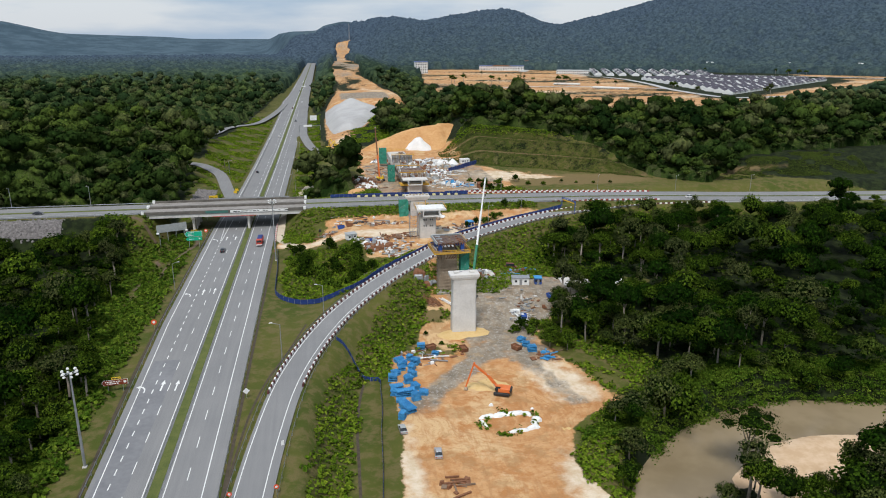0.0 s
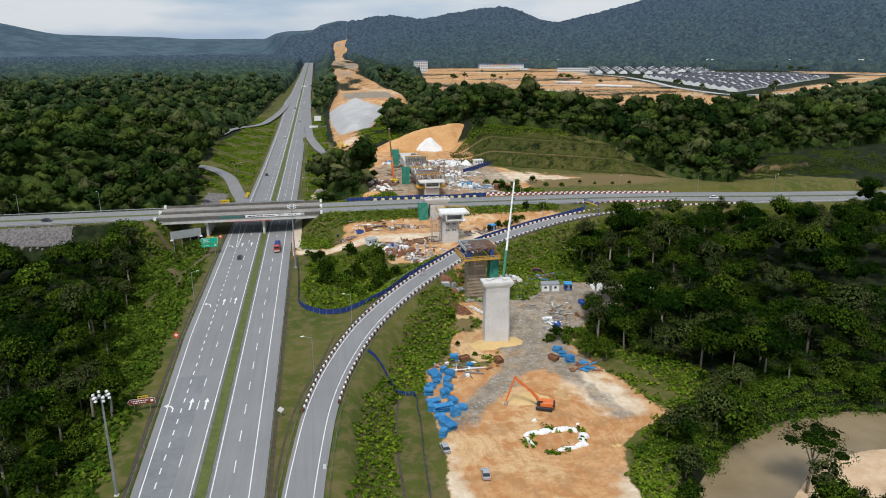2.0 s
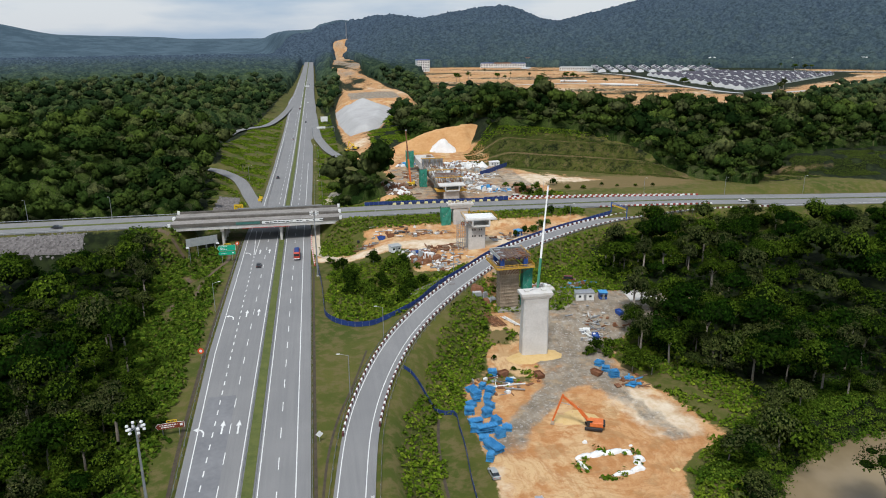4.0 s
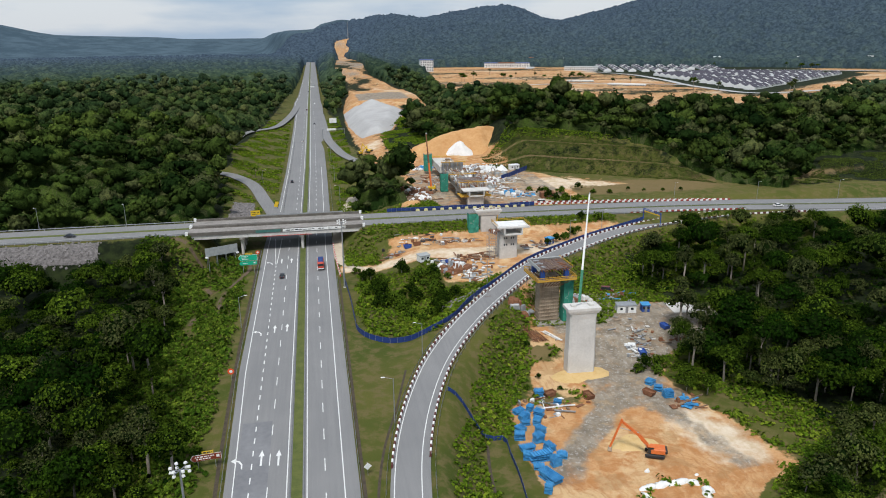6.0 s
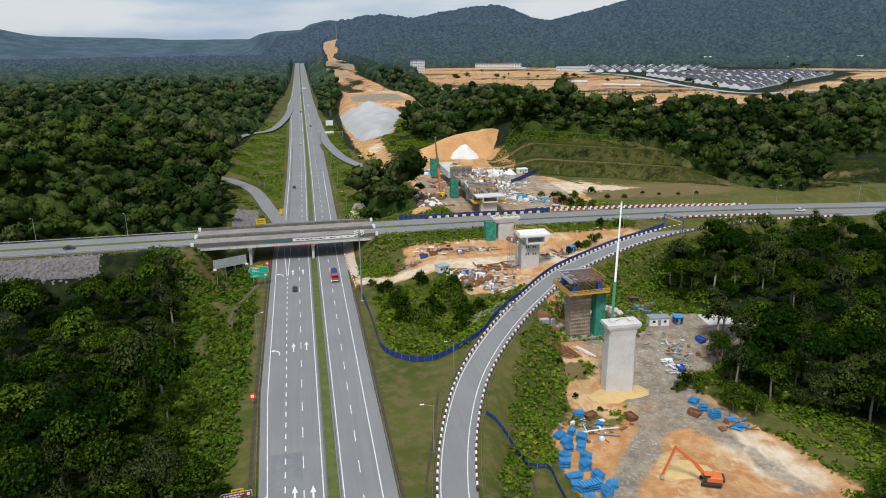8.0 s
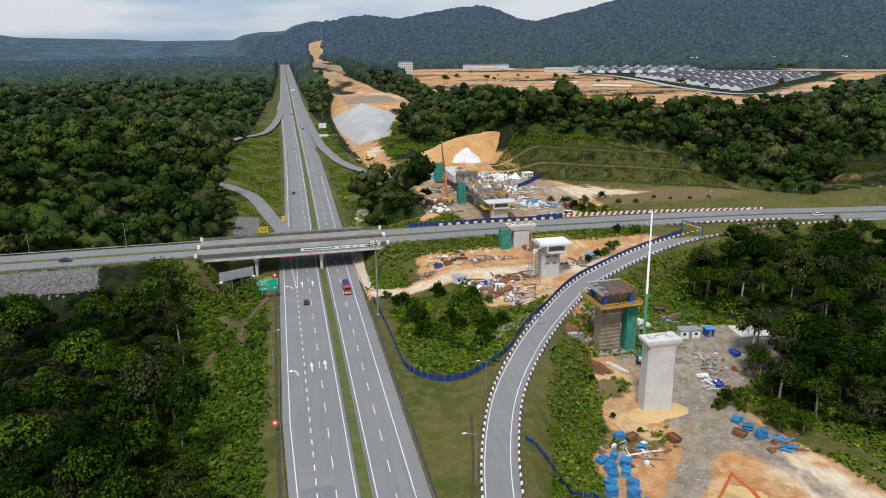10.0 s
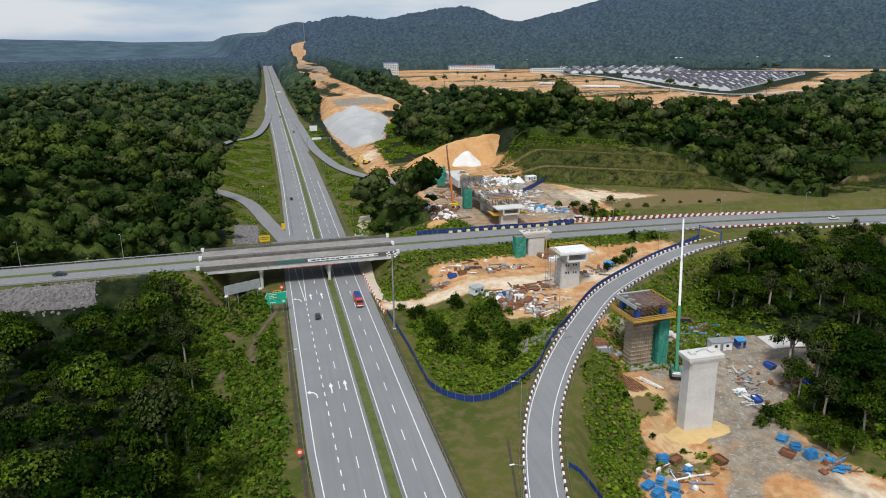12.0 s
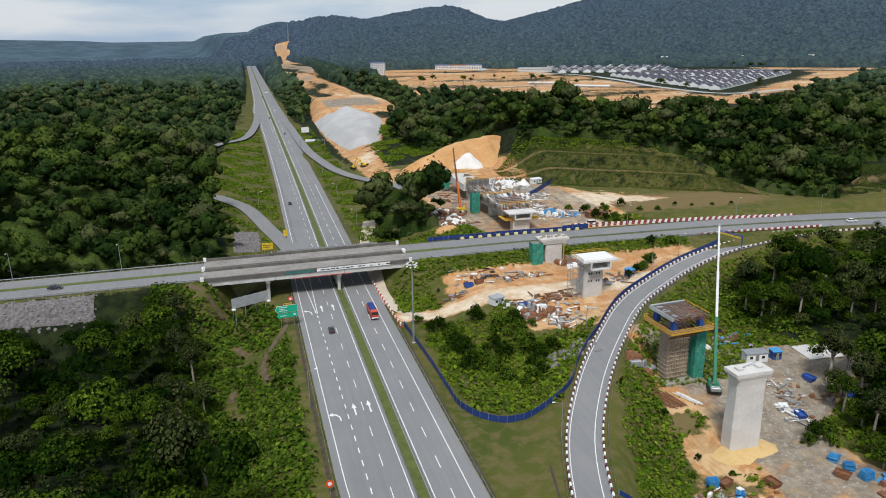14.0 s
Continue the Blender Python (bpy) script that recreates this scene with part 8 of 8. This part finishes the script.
def billboard(at, rz):
    t = empty("billboard", at, rz, "blank grey-blue billboard seen from behind on steel legs", "billboard")
    for i in range(7):
        bm = BM()
        box(bm, 1.76, 0.14, 3.4, (-5.4 + i * 1.8, 0, 3.2))
        part("sheet", bm, M_TIN, t)
    for x in (-5.2, -1.8, 1.8, 5.2):
        bm = BM()
        box(bm, 0.22, 0.22, 9.6, (x, 0.3, -3.5))
        part("leg", bm, M_STEEL, t)
        bm = BM()
        bar(bm, (x, 3.4, -2.6), (x, 0.35, 5.2), 0.14, 0.14)
        part("strut", bm, M_STEEL, t)
    for x in (-6.0, 6.0):
        bm = BM()
        box(bm, 1.1, 0.8, 0.5, (x, -0.5, 2.8), bevel=0.05)
        part("lamp_box", bm, M_WHITE, t)


billboard((-66.7, 311, float(land(-66.7, 311)) + 0.6), 24)


def panel_sign(at, rz, w, h, z, mat, label, rows=(), mark=M_BLACK, group="road signs"):
    t = empty("road_sign", at, rz, label, "road sign", group)
    bm = BM()
    legs(bm, (-w * 0.3, w * 0.3) if w > 1.2 else (0,), z + h * 0.6, 0.09)
    part("post", bm, M_STEEL, t)
    b = plate("board", t, [(-w / 2, z), (w / 2, z), (w / 2, z + h), (-w / 2, z + h)], mat, -0.05)
    if rows:
        bars(b, rows, -0.1, mark, 2)
    return t


panel_sign((-58.8, 379.5, float(land(-58.8, 379.5))), 0, 4.4, 2.8, 2.6, M_YELLOW, "yellow road sign on two posts beside the slip road", [(-1.8, 1.6, 4.3, 0.3), (-1.6, 1.2, 3.5, 0.3)])
panel_sign((-9.7, 757, float(land(-9.7, 757))), 0, 7, 5, 2, M_WHITE, "large pale road sign seen from behind", ())
panel_sign((-11.9, 139.9, -0.6), 10, 0.7, 1.4, 0.3, M_WHITE, "small white marker box on the verge", ())


M_SIGNRED = worn("bright_red_sign", (0.62, 0.06, 0.02), (0.72, 0.09, 0.03), 0.8, 0.5)


def round_sign(at, rz, rad, z, label):
    t = empty("speed_sign", at, rz, label, "road sign", "round signs")
    bm = BM()
    legs(bm, (0,), z, 0.08)
    part("post", bm, M_STEEL, t)
    bm = BM()
    rod(bm, (0, -0.05, z), (0, 0.0, z), rad, rad, 20)
    d = part("disc", bm, M_SIGNRED, t, "red disc")
    bm = BM()
    rod(bm, (0, -0.08, z), (0, -0.052, z), rad * 0.5, rad * 0.5, 20)
    part("face", bm, M_WHITE, d)


round_sign((-53.6, 211.6, -0.2), 0, 0.85, 2.4, "round red and white speed sign on a post")
round_sign((-53.8, 318, -0.2), 0, 0.8, 2.6, "round red and white speed sign near the overpass")
round_sign((-21.0, 121.5, -0.1), 0, 0.5, 1.7, "round red no-entry sign at the slip road")
round_sign((-12.2, 122.5, -0.1), 0, 0.5, 1.7, "round red no-entry sign at the slip road")


def diamond(at):
    t = empty("warning_sign", at, 10, "pale diamond-shaped sign seen from behind", "road sign", "road signs")
    bm = BM()
    legs(bm, (0,), 2.4, 0.08)
    part("post", bm, M_STEEL, t)
    plate("board", t, [(0, 1.7), (0.85, 2.55), (0, 3.4), (-0.85, 2.55)], M_WHITE, -0.05)


diamond((-21.7, 162.9, -0.7))
for k, (x, y) in enumerate(((-50.2, 402), (-50.0, 408))):
    t = empty("chevron_sign", (x, y, 0.0), 0, "yellow gore sign on a post", "road sign", "road signs")
    bm = BM()
    legs(bm, (0,), 2, 0.1)
    part("post", bm, M_STEEL, t)
    plate("board", t, [(-0.9, 1.2), (0.9, 1.2), (0.9, 2.6), (-0.9, 2.6)], M_YELLOW, -0.05)


def gantry():
    t = empty("height_gantry", (113, 312.2, 6.4), 15, "blue steel height gantry with a yellow striped bar", "gantry")
    for y in (-5.4, 5.4):
        bm = BM()
        box(bm, 0.3, 0.3, 6.2, (0, y, -0.3))
        part("post", bm, M_BLUEPAINT, t)
    bm = BM()
    for z in (5.2, 5.9):
        bar(bm, (0, -5.5, z), (0, 5.5, z), 0.18, 0.18)
    for k in range(8):
        bar(bm, (0, -5.4 + k * 1.35, 5.2), (0, -4.05 + k * 1.35, 5.9), 0.09, 0.09)
    part("truss", bm, M_BLUEPAINT, t)
    bm = BM()
    box(bm, 0.12, 9.5, 0.5, (-0.2, 0, 4.6))
    part("bar", bm, M_YELLOW, t, "yellow bar")


gantry()


def sign_gantry(at, rz, span, high, label):
    """A slender beam on two posts over a carriageway, with a small panel."""
    t = empty("sign_gantry", at, rz, label, "gantry", "sign gantries")
    for x in (0, span):
        bm = BM()
        rod(bm, (x, 0, -0.4), (x, 0, high), 0.22, 0.18, 8)
        part("post", bm, M_STEEL, t)
    bm = BM()
    for z in (high - 0.7, high):
        bar(bm, (0, 0, z), (span, 0, z), 0.18, 0.18)
    part("beam", bm, M_STEEL, t)
    bm = BM()
    box(bm, span * 0.4, 0.12, 1.8, (span * 0.4, -0.2, high - 1.3), bevel=0.03)
    part("panel", bm, M_WHITE, t, "pale panel")


sign_gantry((-21.5, 664, 0.6), 2, 19, 6.5, "grey steel gantry over the slip road")
sign_gantry((-34.0, 1187, -0.2), 0, 15, 8, "pale sign gantry over the expressway")


def palm(seed, at, h):
    r = np.random.default_rng(seed)
    t = empty("palm_tree", at, 0, "slender palm with drooping fronds", "palm", "palms beside the slip road")
    bm = BM()
    rod(bm, (0, 0, -0.3), (0, 0, h), 0.2, 0.13, 7)
    part("trunk", bm, M_BARK, t, smooth=True)
    v, f = [], []
    for k in range(14):
        a, up = k * 0.449 * 2 + r.uniform(-0.1, 0.1), r.uniform(0.2, 0.9)
        for j in range(6):
            s = j / 5
            d, z = 2.3 * s, h + up * math.sin(s * 2.2) * 1.1 - 1.5 * s * s
            w = 0.42 * math.sin(0.4 + s * 2.5)
            v += [(d * math.cos(a) - w * math.sin(a), d * math.sin(a) + w * math.cos(a), z - 0.2), (d * math.cos(a), d * math.sin(a), z), (d * math.cos(a) + w * math.sin(a), d * math.sin(a) - w * math.cos(a), z - 0.2)]
        b = k * 18
        for j in range(5):
            f += [(b + 3 * j, b + 3 * j + 1, b + 3 * j + 4, b + 3 * j + 3), (b + 3 * j + 1, b + 3 * j + 2, b + 3 * j + 5, b + 3 * j + 4)]
    ob = mesh_ob("frond", v, f, M_LEAF, t)
    at2 = ob.data.attributes.new("tint", "FLOAT", "POINT")
    at2.data.foreach_set("value", np.full(len(v), 0.6, dtype=np.float32))
    way_attribute(ob.data, np.tile((0.0, -0.3, 0.95), (len(v), 1)))


for i, (x, y) in enumerate(((131, 309.0), (137.5, 309.4), (142, 309.6), (147.5, 309.8), (154, 310.2))):
    palm(i, (x, y, float(land(x, y))), 3.4 + 0.3 * (i % 3))
for i, (x, y) in enumerate(((-62, 478), (-66, 485), (13.5, 452))):
    palm(20 + i, (x, y, float(land(x, y))), 5 + i)

# roadside drains and worn paths
M_DRAIN = worn("dark_drain", (0.04, 0.032, 0.022), (0.09, 0.07, 0.05), 0.7, 0.95)
M_PATH = worn("trodden_earth", (0.07, 0.05, 0.034), (0.16, 0.115, 0.072), 0.4, 0.95, bump=0.4)


def strip(name, pts, half, mat, label, lift=0.05):
    line = dense([(x, y, 0) for x, y in pts], 1.5)
    line[:, 2] = land(line[:, 0], line[:, 1])
    a, b = beside(line, -half), beside(line, half)
    a[:, 2], b[:, 2] = land(a[:, 0], a[:, 1]), land(b[:, 0], b[:, 1])
    v = [(p[0], p[1], p[2] + lift) for pq in zip(a, b) for p in pq]
    f = [(2 * i, 2 * i + 1, 2 * i + 3, 2 * i + 2) for i in range(len(line) - 1)]
    return tagged(mesh_ob(name, v, f, mat), label, "path", kind="structure")


strip("drain", [(-49.6, 96), (-50.0, 120), (-52.2, 170), (-53.2, 215), (-53.4, 300), (-53.4, 330)], 0.4, M_DRAIN, "dark lined drain beside the expressway", 0.06)
strip("drain", [(-22.6, 96), (-22.7, 180), (-22.5, 286)], 0.35, M_DRAIN, "dark lined drain beside the expressway", 0.06)
strip("drain", [(-22.5, 110), (-21.5, 140), (-19.6, 160), (-17.6, 171), (-13, 188), (-8, 208)], 0.28, M_DRAIN, "dark open drain beside the slip road")
strip("drain", [(8.2, 182), (6.4, 172), (5.2, 160), (4.6, 140), (4.0, 118)], 0.35, M_DRAIN, "dark open drain along the fenced grass")
for _k, _p in enumerate(PATHS):
    strip("stream" if _k == 2 else "path", [(float(a), float(b)) for a, b, _ in _p[::3]] + [(float(_p[-1][0]), float(_p[-1][1]))], 0.7, M_PATH, "muddy trickle among the shrubs" if _k == 2 else "worn earth path among the shrubs", 0.15)

# stone-pitched slopes
M_STONE = worn("grey_rip_rap", (0.10, 0.092, 0.089), (0.27, 0.25, 0.24), 0.6, 0.9, bump=0.6, fine=4)


def rip_rap(x0, x1, y0, y1, n, seed, label, size=1.1):
    r = np.random.default_rng(seed)
    t = empty("stone_slope", (0, 0, 0), 0, label, "stone slope")
    kinds = []
    for k in range(4):
        bm = BM()
        bmesh.ops.create_icosphere(bm, subdivisions=1, radius=0.6)
        for v in bm.verts:
            v.co *= r.uniform(0.75, 1.2)
        kinds.append(part("stone", bm, M_STONE, t))
    for i in range(n):
        x, y = r.uniform(x0, x1), r.uniform(y0, y1)
        m = pose(x, y, float(land(x, y)) + 0.05, r.uniform(0, 360), r.uniform(0, 360), 0) @ Matrix.Scale(size * r.uniform(0.7, 1.3), 4)
        if i < 4:
            kinds[i].matrix_basis = m
        else:
            share("stone", kinds[i % 4], t, m)


M_PITCH = worn("pitched_stone_bed", (0.06, 0.054, 0.052), (0.23, 0.212, 0.205), 0.9, 0.95, bump=1.0, fine=3)


def stone_bed(x0, x1, y0, y1, label):
    """A bed of small packed stones that follows the slope."""
    xs, ys = np.arange(x0, x1 + 0.1, 1.0), np.arange(y0, y1 + 0.1, 1.0)
    X, Y = np.meshgrid(xs, ys)
    r = np.random.default_rng(9)
    edge = np.minimum.reduce([X - x0, x1 - X, Y - y0, y1 - Y])
    Z = land(X, Y) + np.where(edge < 0.5, -0.4, 0.22) + r.uniform(-0.16, 0.16, X.shape)
    n, m = len(xs), len(ys)
    idx = np.arange(n * m).reshape(m, n)
    f = np.stack([idx[:-1, :-1], idx[:-1, 1:], idx[1:, 1:], idx[1:, :-1]], -1).reshape(-1, 4)
    tagged(mesh_ob("stone_bed", np.stack([X, Y, Z], -1).reshape(-1, 3).tolist(), f.tolist(), M_PITCH), label, "stone slope", kind="structure")


stone_bed(-176, -114, 318, 326.4, "packed grey stones on the road's embankment")
stone_bed(-73, -61, 386, 418, "packed dark stones beside the slip road")
rip_rap(-170, -114, 317.5, 326, 300, 3, "slope of grey pitched stones below the crossing road", 0.8)
rip_rap(9, 26, 249.5, 259.5, 120, 4, "pale stone slope under the slip road")
rip_rap(-72.5, -61.5, 386, 417, 150, 5, "slope of dark pitched stones beside the slip road")
M_DUST = worn("pale_dust", (0.46, 0.38, 0.28), (0.58, 0.50, 0.39), 0.3, 0.95)
strip("site_track", [(-14, 297), (-19, 303), (-21.3, 312), (-21.6, 330), (-20.5, 352), (-18, 380), (-15, 398)], 2.2, M_DUST, "pale dusty site track under the overpass", 0.12)
strip("site_track", [(-20.5, 356), (-17, 380), (-13, 402), (-9, 420)], 3.2, M_DUST, "pale dusty apron beside the expressway", 0.2)


# ---- the town beyond the forest ----
M_WALLW = worn("white_house_wall", (0.66, 0.66, 0.64), (0.8, 0.8, 0.78), 0.2, 0.8)
M_ROOFD = worn("dark_roof_tiles", (0.045, 0.042, 0.055), (0.085, 0.08, 0.10), 0.3, 0.8)


def terrace(at, rz, length_m, depth=15.0, h=3.2, ridge=3.4):
    """A row of terraced houses under one pitched roof, with white party walls."""
    t = empty("terrace_row", at, rz, "row of white terraced houses with a dark tiled roof", "terraced houses", "terraces of the new town")
    bm = BM()
    box(bm, length_m, depth, h + 3, (0, 0, -3))
    part("wall", bm, M_WALLW, t)
    L, d = length_m / 2, depth / 2 + 0.7
    v = [(-L, -d, h), (L, -d, h), (L, d, h), (-L, d, h), (-L, 0, h + ridge), (L, 0, h + ridge)]
    mesh_ob("roof", v, [(0, 1, 5, 4), (2, 3, 4, 5), (0, 3, 2, 1)], M_ROOFD, t)
    for s in (-1, 1):
        g = [(s * (L + 0.15), -d, 0), (s * (L + 0.15), d, 0), (s * (L + 0.15), d, h), (s * (L + 0.15), 0, h + ridge + 0.4), (s * (L + 0.15), -d, h)]
        g2 = [(x - s * 0.3, y, z) for x, y, z in g]
        n = 5
        mesh_ob("gable", g + g2, [tuple(range(n)), tuple(range(2 * n - 1, n - 1, -1))] + [(i, (i + 1) % n, n + (i + 1) % n, n + i) for i in range(n)], M_WALLW, t)
    n = int(length_m / 18)
    for i in range(1, n):
        x = -L + i * length_m / n
        bm = BM()
        bar(bm, (x, -d, h + 0.2), (x, -d * 0.5, h + ridge * 0.53), 0.4, 0.6)
        part("party_wall", bm, M_WALLW, t)
        bm = BM()
        bar(bm, (x + 6, d, h + 0.2), (x + 6, d * 0.45, h + ridge * 0.58), 0.4, 0.6)
        part("party_wall", bm, M_WALLW, t)
    for i in range(n):
        bm = BM()
        box(bm, 2.4, 0.2, 1.5, (-L + (i + 0.5) * length_m / n, -depth / 2 - 0.05, 1.0))
        part("window", bm, M_GLASS, t)
    return t


_r = np.random.default_rng(12)


def rows_between(a0, a1, b0, b1, n, piece, gap):
    """Rows of terraces that fill a block: a0-a1 is the first row, b0-b1 the last."""
    a0, a1, b0, b1 = (np.array(p, float) for p in (a0, a1, b0, b1))
    for i in range(n):
        k = i / (n - 1)
        p, q = a0 + (b0 - a0) * k, a1 + (b1 - a1) * k
        L = np.linalg.norm(q - p)
        d = (q - p) / L
        m = max(1, round(L / (piece + gap)))
        l = L / m - gap
        for j in range(m):
            if _r.uniform() < 0.04:
                continue
            x, y = p + d * ((j + 0.5) * L / m + _r.uniform(-2, 2))
            terrace((x, y, float(land(x, y)) + 0.4), math.degrees(math.atan2(d[1], d[0])) + _r.uniform(-1, 1), l)


rows_between((596, 992), (985, 1296), (628, 1352), (842, 1418), 13, 66, 9)
rows_between((600, 1513), (682, 1770), (822, 1430), (960, 1770), 10, 84, 12)


def block(name, at, rz, w, d, storeys, label, category, cap):
    t = empty(name, at, rz, label, category)
    H = storeys * 3.6
    bm = BM()
    box(bm, w, d, H + 4, (0, 0, -4))
    part("wall", bm, M_WALLW, t)
    bm = BM()
    box(bm, w + 1.4, d + 1.4, 1.6, (0, 0, H), taper=0.92)
    part("roof", bm, cap, t)
    cols = max(3, int(w / 4))
    for s in range(storeys):
        bm = BM()
        box(bm, w + 0.3, 0.3, 0.3, (0, -d / 2 - 0.1, s * 3.6 + 0.1))
        part("ledge", bm, M_WALLW, t)
        for c in range(cols):
            bm = BM()
            box(bm, w / cols * 0.55, 0.2, 1.7, (-w / 2 + (c + 0.5) * w / cols, -d / 2 - 0.02, s * 3.6 + 1.1))
            part("window", bm, M_GLASS, t)


M_ROOFB = worn("blue_grey_roof", (0.06, 0.09, 0.2), (0.1, 0.14, 0.28), 0.3, 0.6)
block("apartment_block", (228, 1660, float(land(228, 1660))), 4, 29, 18, 7, "white seven-storey block with a blue roof rim", "apartment block", M_ROOFB)
block("site_office", (172, 1680, float(land(172, 1680))), 0, 18, 10, 2, "small white building beside the block", "building", M_WHITE)
for x, y, w in ((412, 1790, 36), (446, 1776, 42), (484, 1766, 36)):
    block("school_building", (x, y, float(land(x, y))), -14, w, 14, 3, "long white building with a pale roof", "school", M_ROOFB if x != 446 else M_RUST)
block("sports_hall", (572, 1600, float(land(572, 1600))), -20, 74, 26, 2, "low white hall with a pale roof", "hall", M_TIN)
for x, y, w, rz in ((470, 1130, 60, -38), (1010, 1600, 130, -38), (430, 1230, 46, -20)):
    block("low_shed", (x, y, float(land(x, y)) - 2), rz, w, 8, 1, "low pale shed on the cleared plain", "shed", M_WHITE)

# roads and scattered trees on the plain
M_FARROAD = worn("far_pale_road", (0.38, 0.38, 0.37), (0.5, 0.5, 0.49), 0.02, 0.9)
for pts, w in ((((560, 1560), (600, 1400), (590, 1250), (560, 1060), (575, 940), (700, 960)), 6), (((740, 1500), (900, 1480), (1080, 1400), (1250, 1260)), 7), (((520, 1840), (700, 1790), (980, 1700), (1250, 1500)), 6), (((480, 1700), (510, 1790), (480, 1860)), 9), (((200, 1150), (420, 1190), (560, 1120)), 5)):
    strip("far_road", list(pts), w, M_FARROAD, "pale new road across the cleared plain", 0.5)
for i, (x, y, s) in enumerate(((300, 1260, 1.2), (318, 1275, 1.0), (380, 1330, 0.8), (395, 1322, 0.9), (410, 1220, 1.5), (420, 1205, 1.3), (455, 1150, 1.0), (440, 1300, 0.7), (470, 1290, 0.8), (500, 1180, 0.9), (520, 1010, 1.4), (545, 985, 1.2), (360, 1390, 0.6), (240, 1300, 1.3), (255, 1290, 1.5), (232, 1285, 1.2), (620, 930, 1.4), (640, 950, 1.2), (1080, 1480, 1.2), (900, 1600, 1.1), (980, 1400, 1.3), (1000, 1395, 1.5), (330, 1480, 0.8), (480, 1400, 0.9), (1030, 1520, 1.2))):
    copy_thing(TREES[i % 5], pose(x, y, float(land(x, y)), 0, 0, i * 61) @ Matrix.Scale(s * 1.1, 4))["group"] = "trees on the plain"
for i, (x, y) in enumerate(((560, 1950), (640, 1925), (770, 1880), (1000, 1760), (1040, 1745), (1160, 1660), (1260, 1590), (1290, 1570))):
    block("hillside_house", (x, y, float(land(x, y)) + 4), -20, 17, 12, 2, "pale house on the wooded slope", "house", M_WHITE if i % 2 else M_RUST)


def lattice_mast(x, y, h):
    t = empty("radio_mast", (x, y, float(land(x, y))), 0, "thin lattice radio mast on the ridge", "radio mast")
    bm = BM()
    for sx, sy in ((-1, -1), (1, -1), (0, 1)):
        bar(bm, (sx * 2.2, sy * 2.2, -3), (sx * 0.5, sy * 0.5, h), 0.5, 0.5)
    part("leg", bm, M_STEEL, t)
    bm = BM()
    for i in range(10):
        z, w = h * i / 10, 2.2 - 1.7 * i / 10
        bar(bm, (-w, -w, z), (w, -w, z + h / 10), 0.3, 0.3)
        bar(bm, (w, -w, z), (0, w, z + h / 10), 0.3, 0.3)
    part("lattice", bm, M_STEEL, t)


lattice_mast(105, 2620, 62)
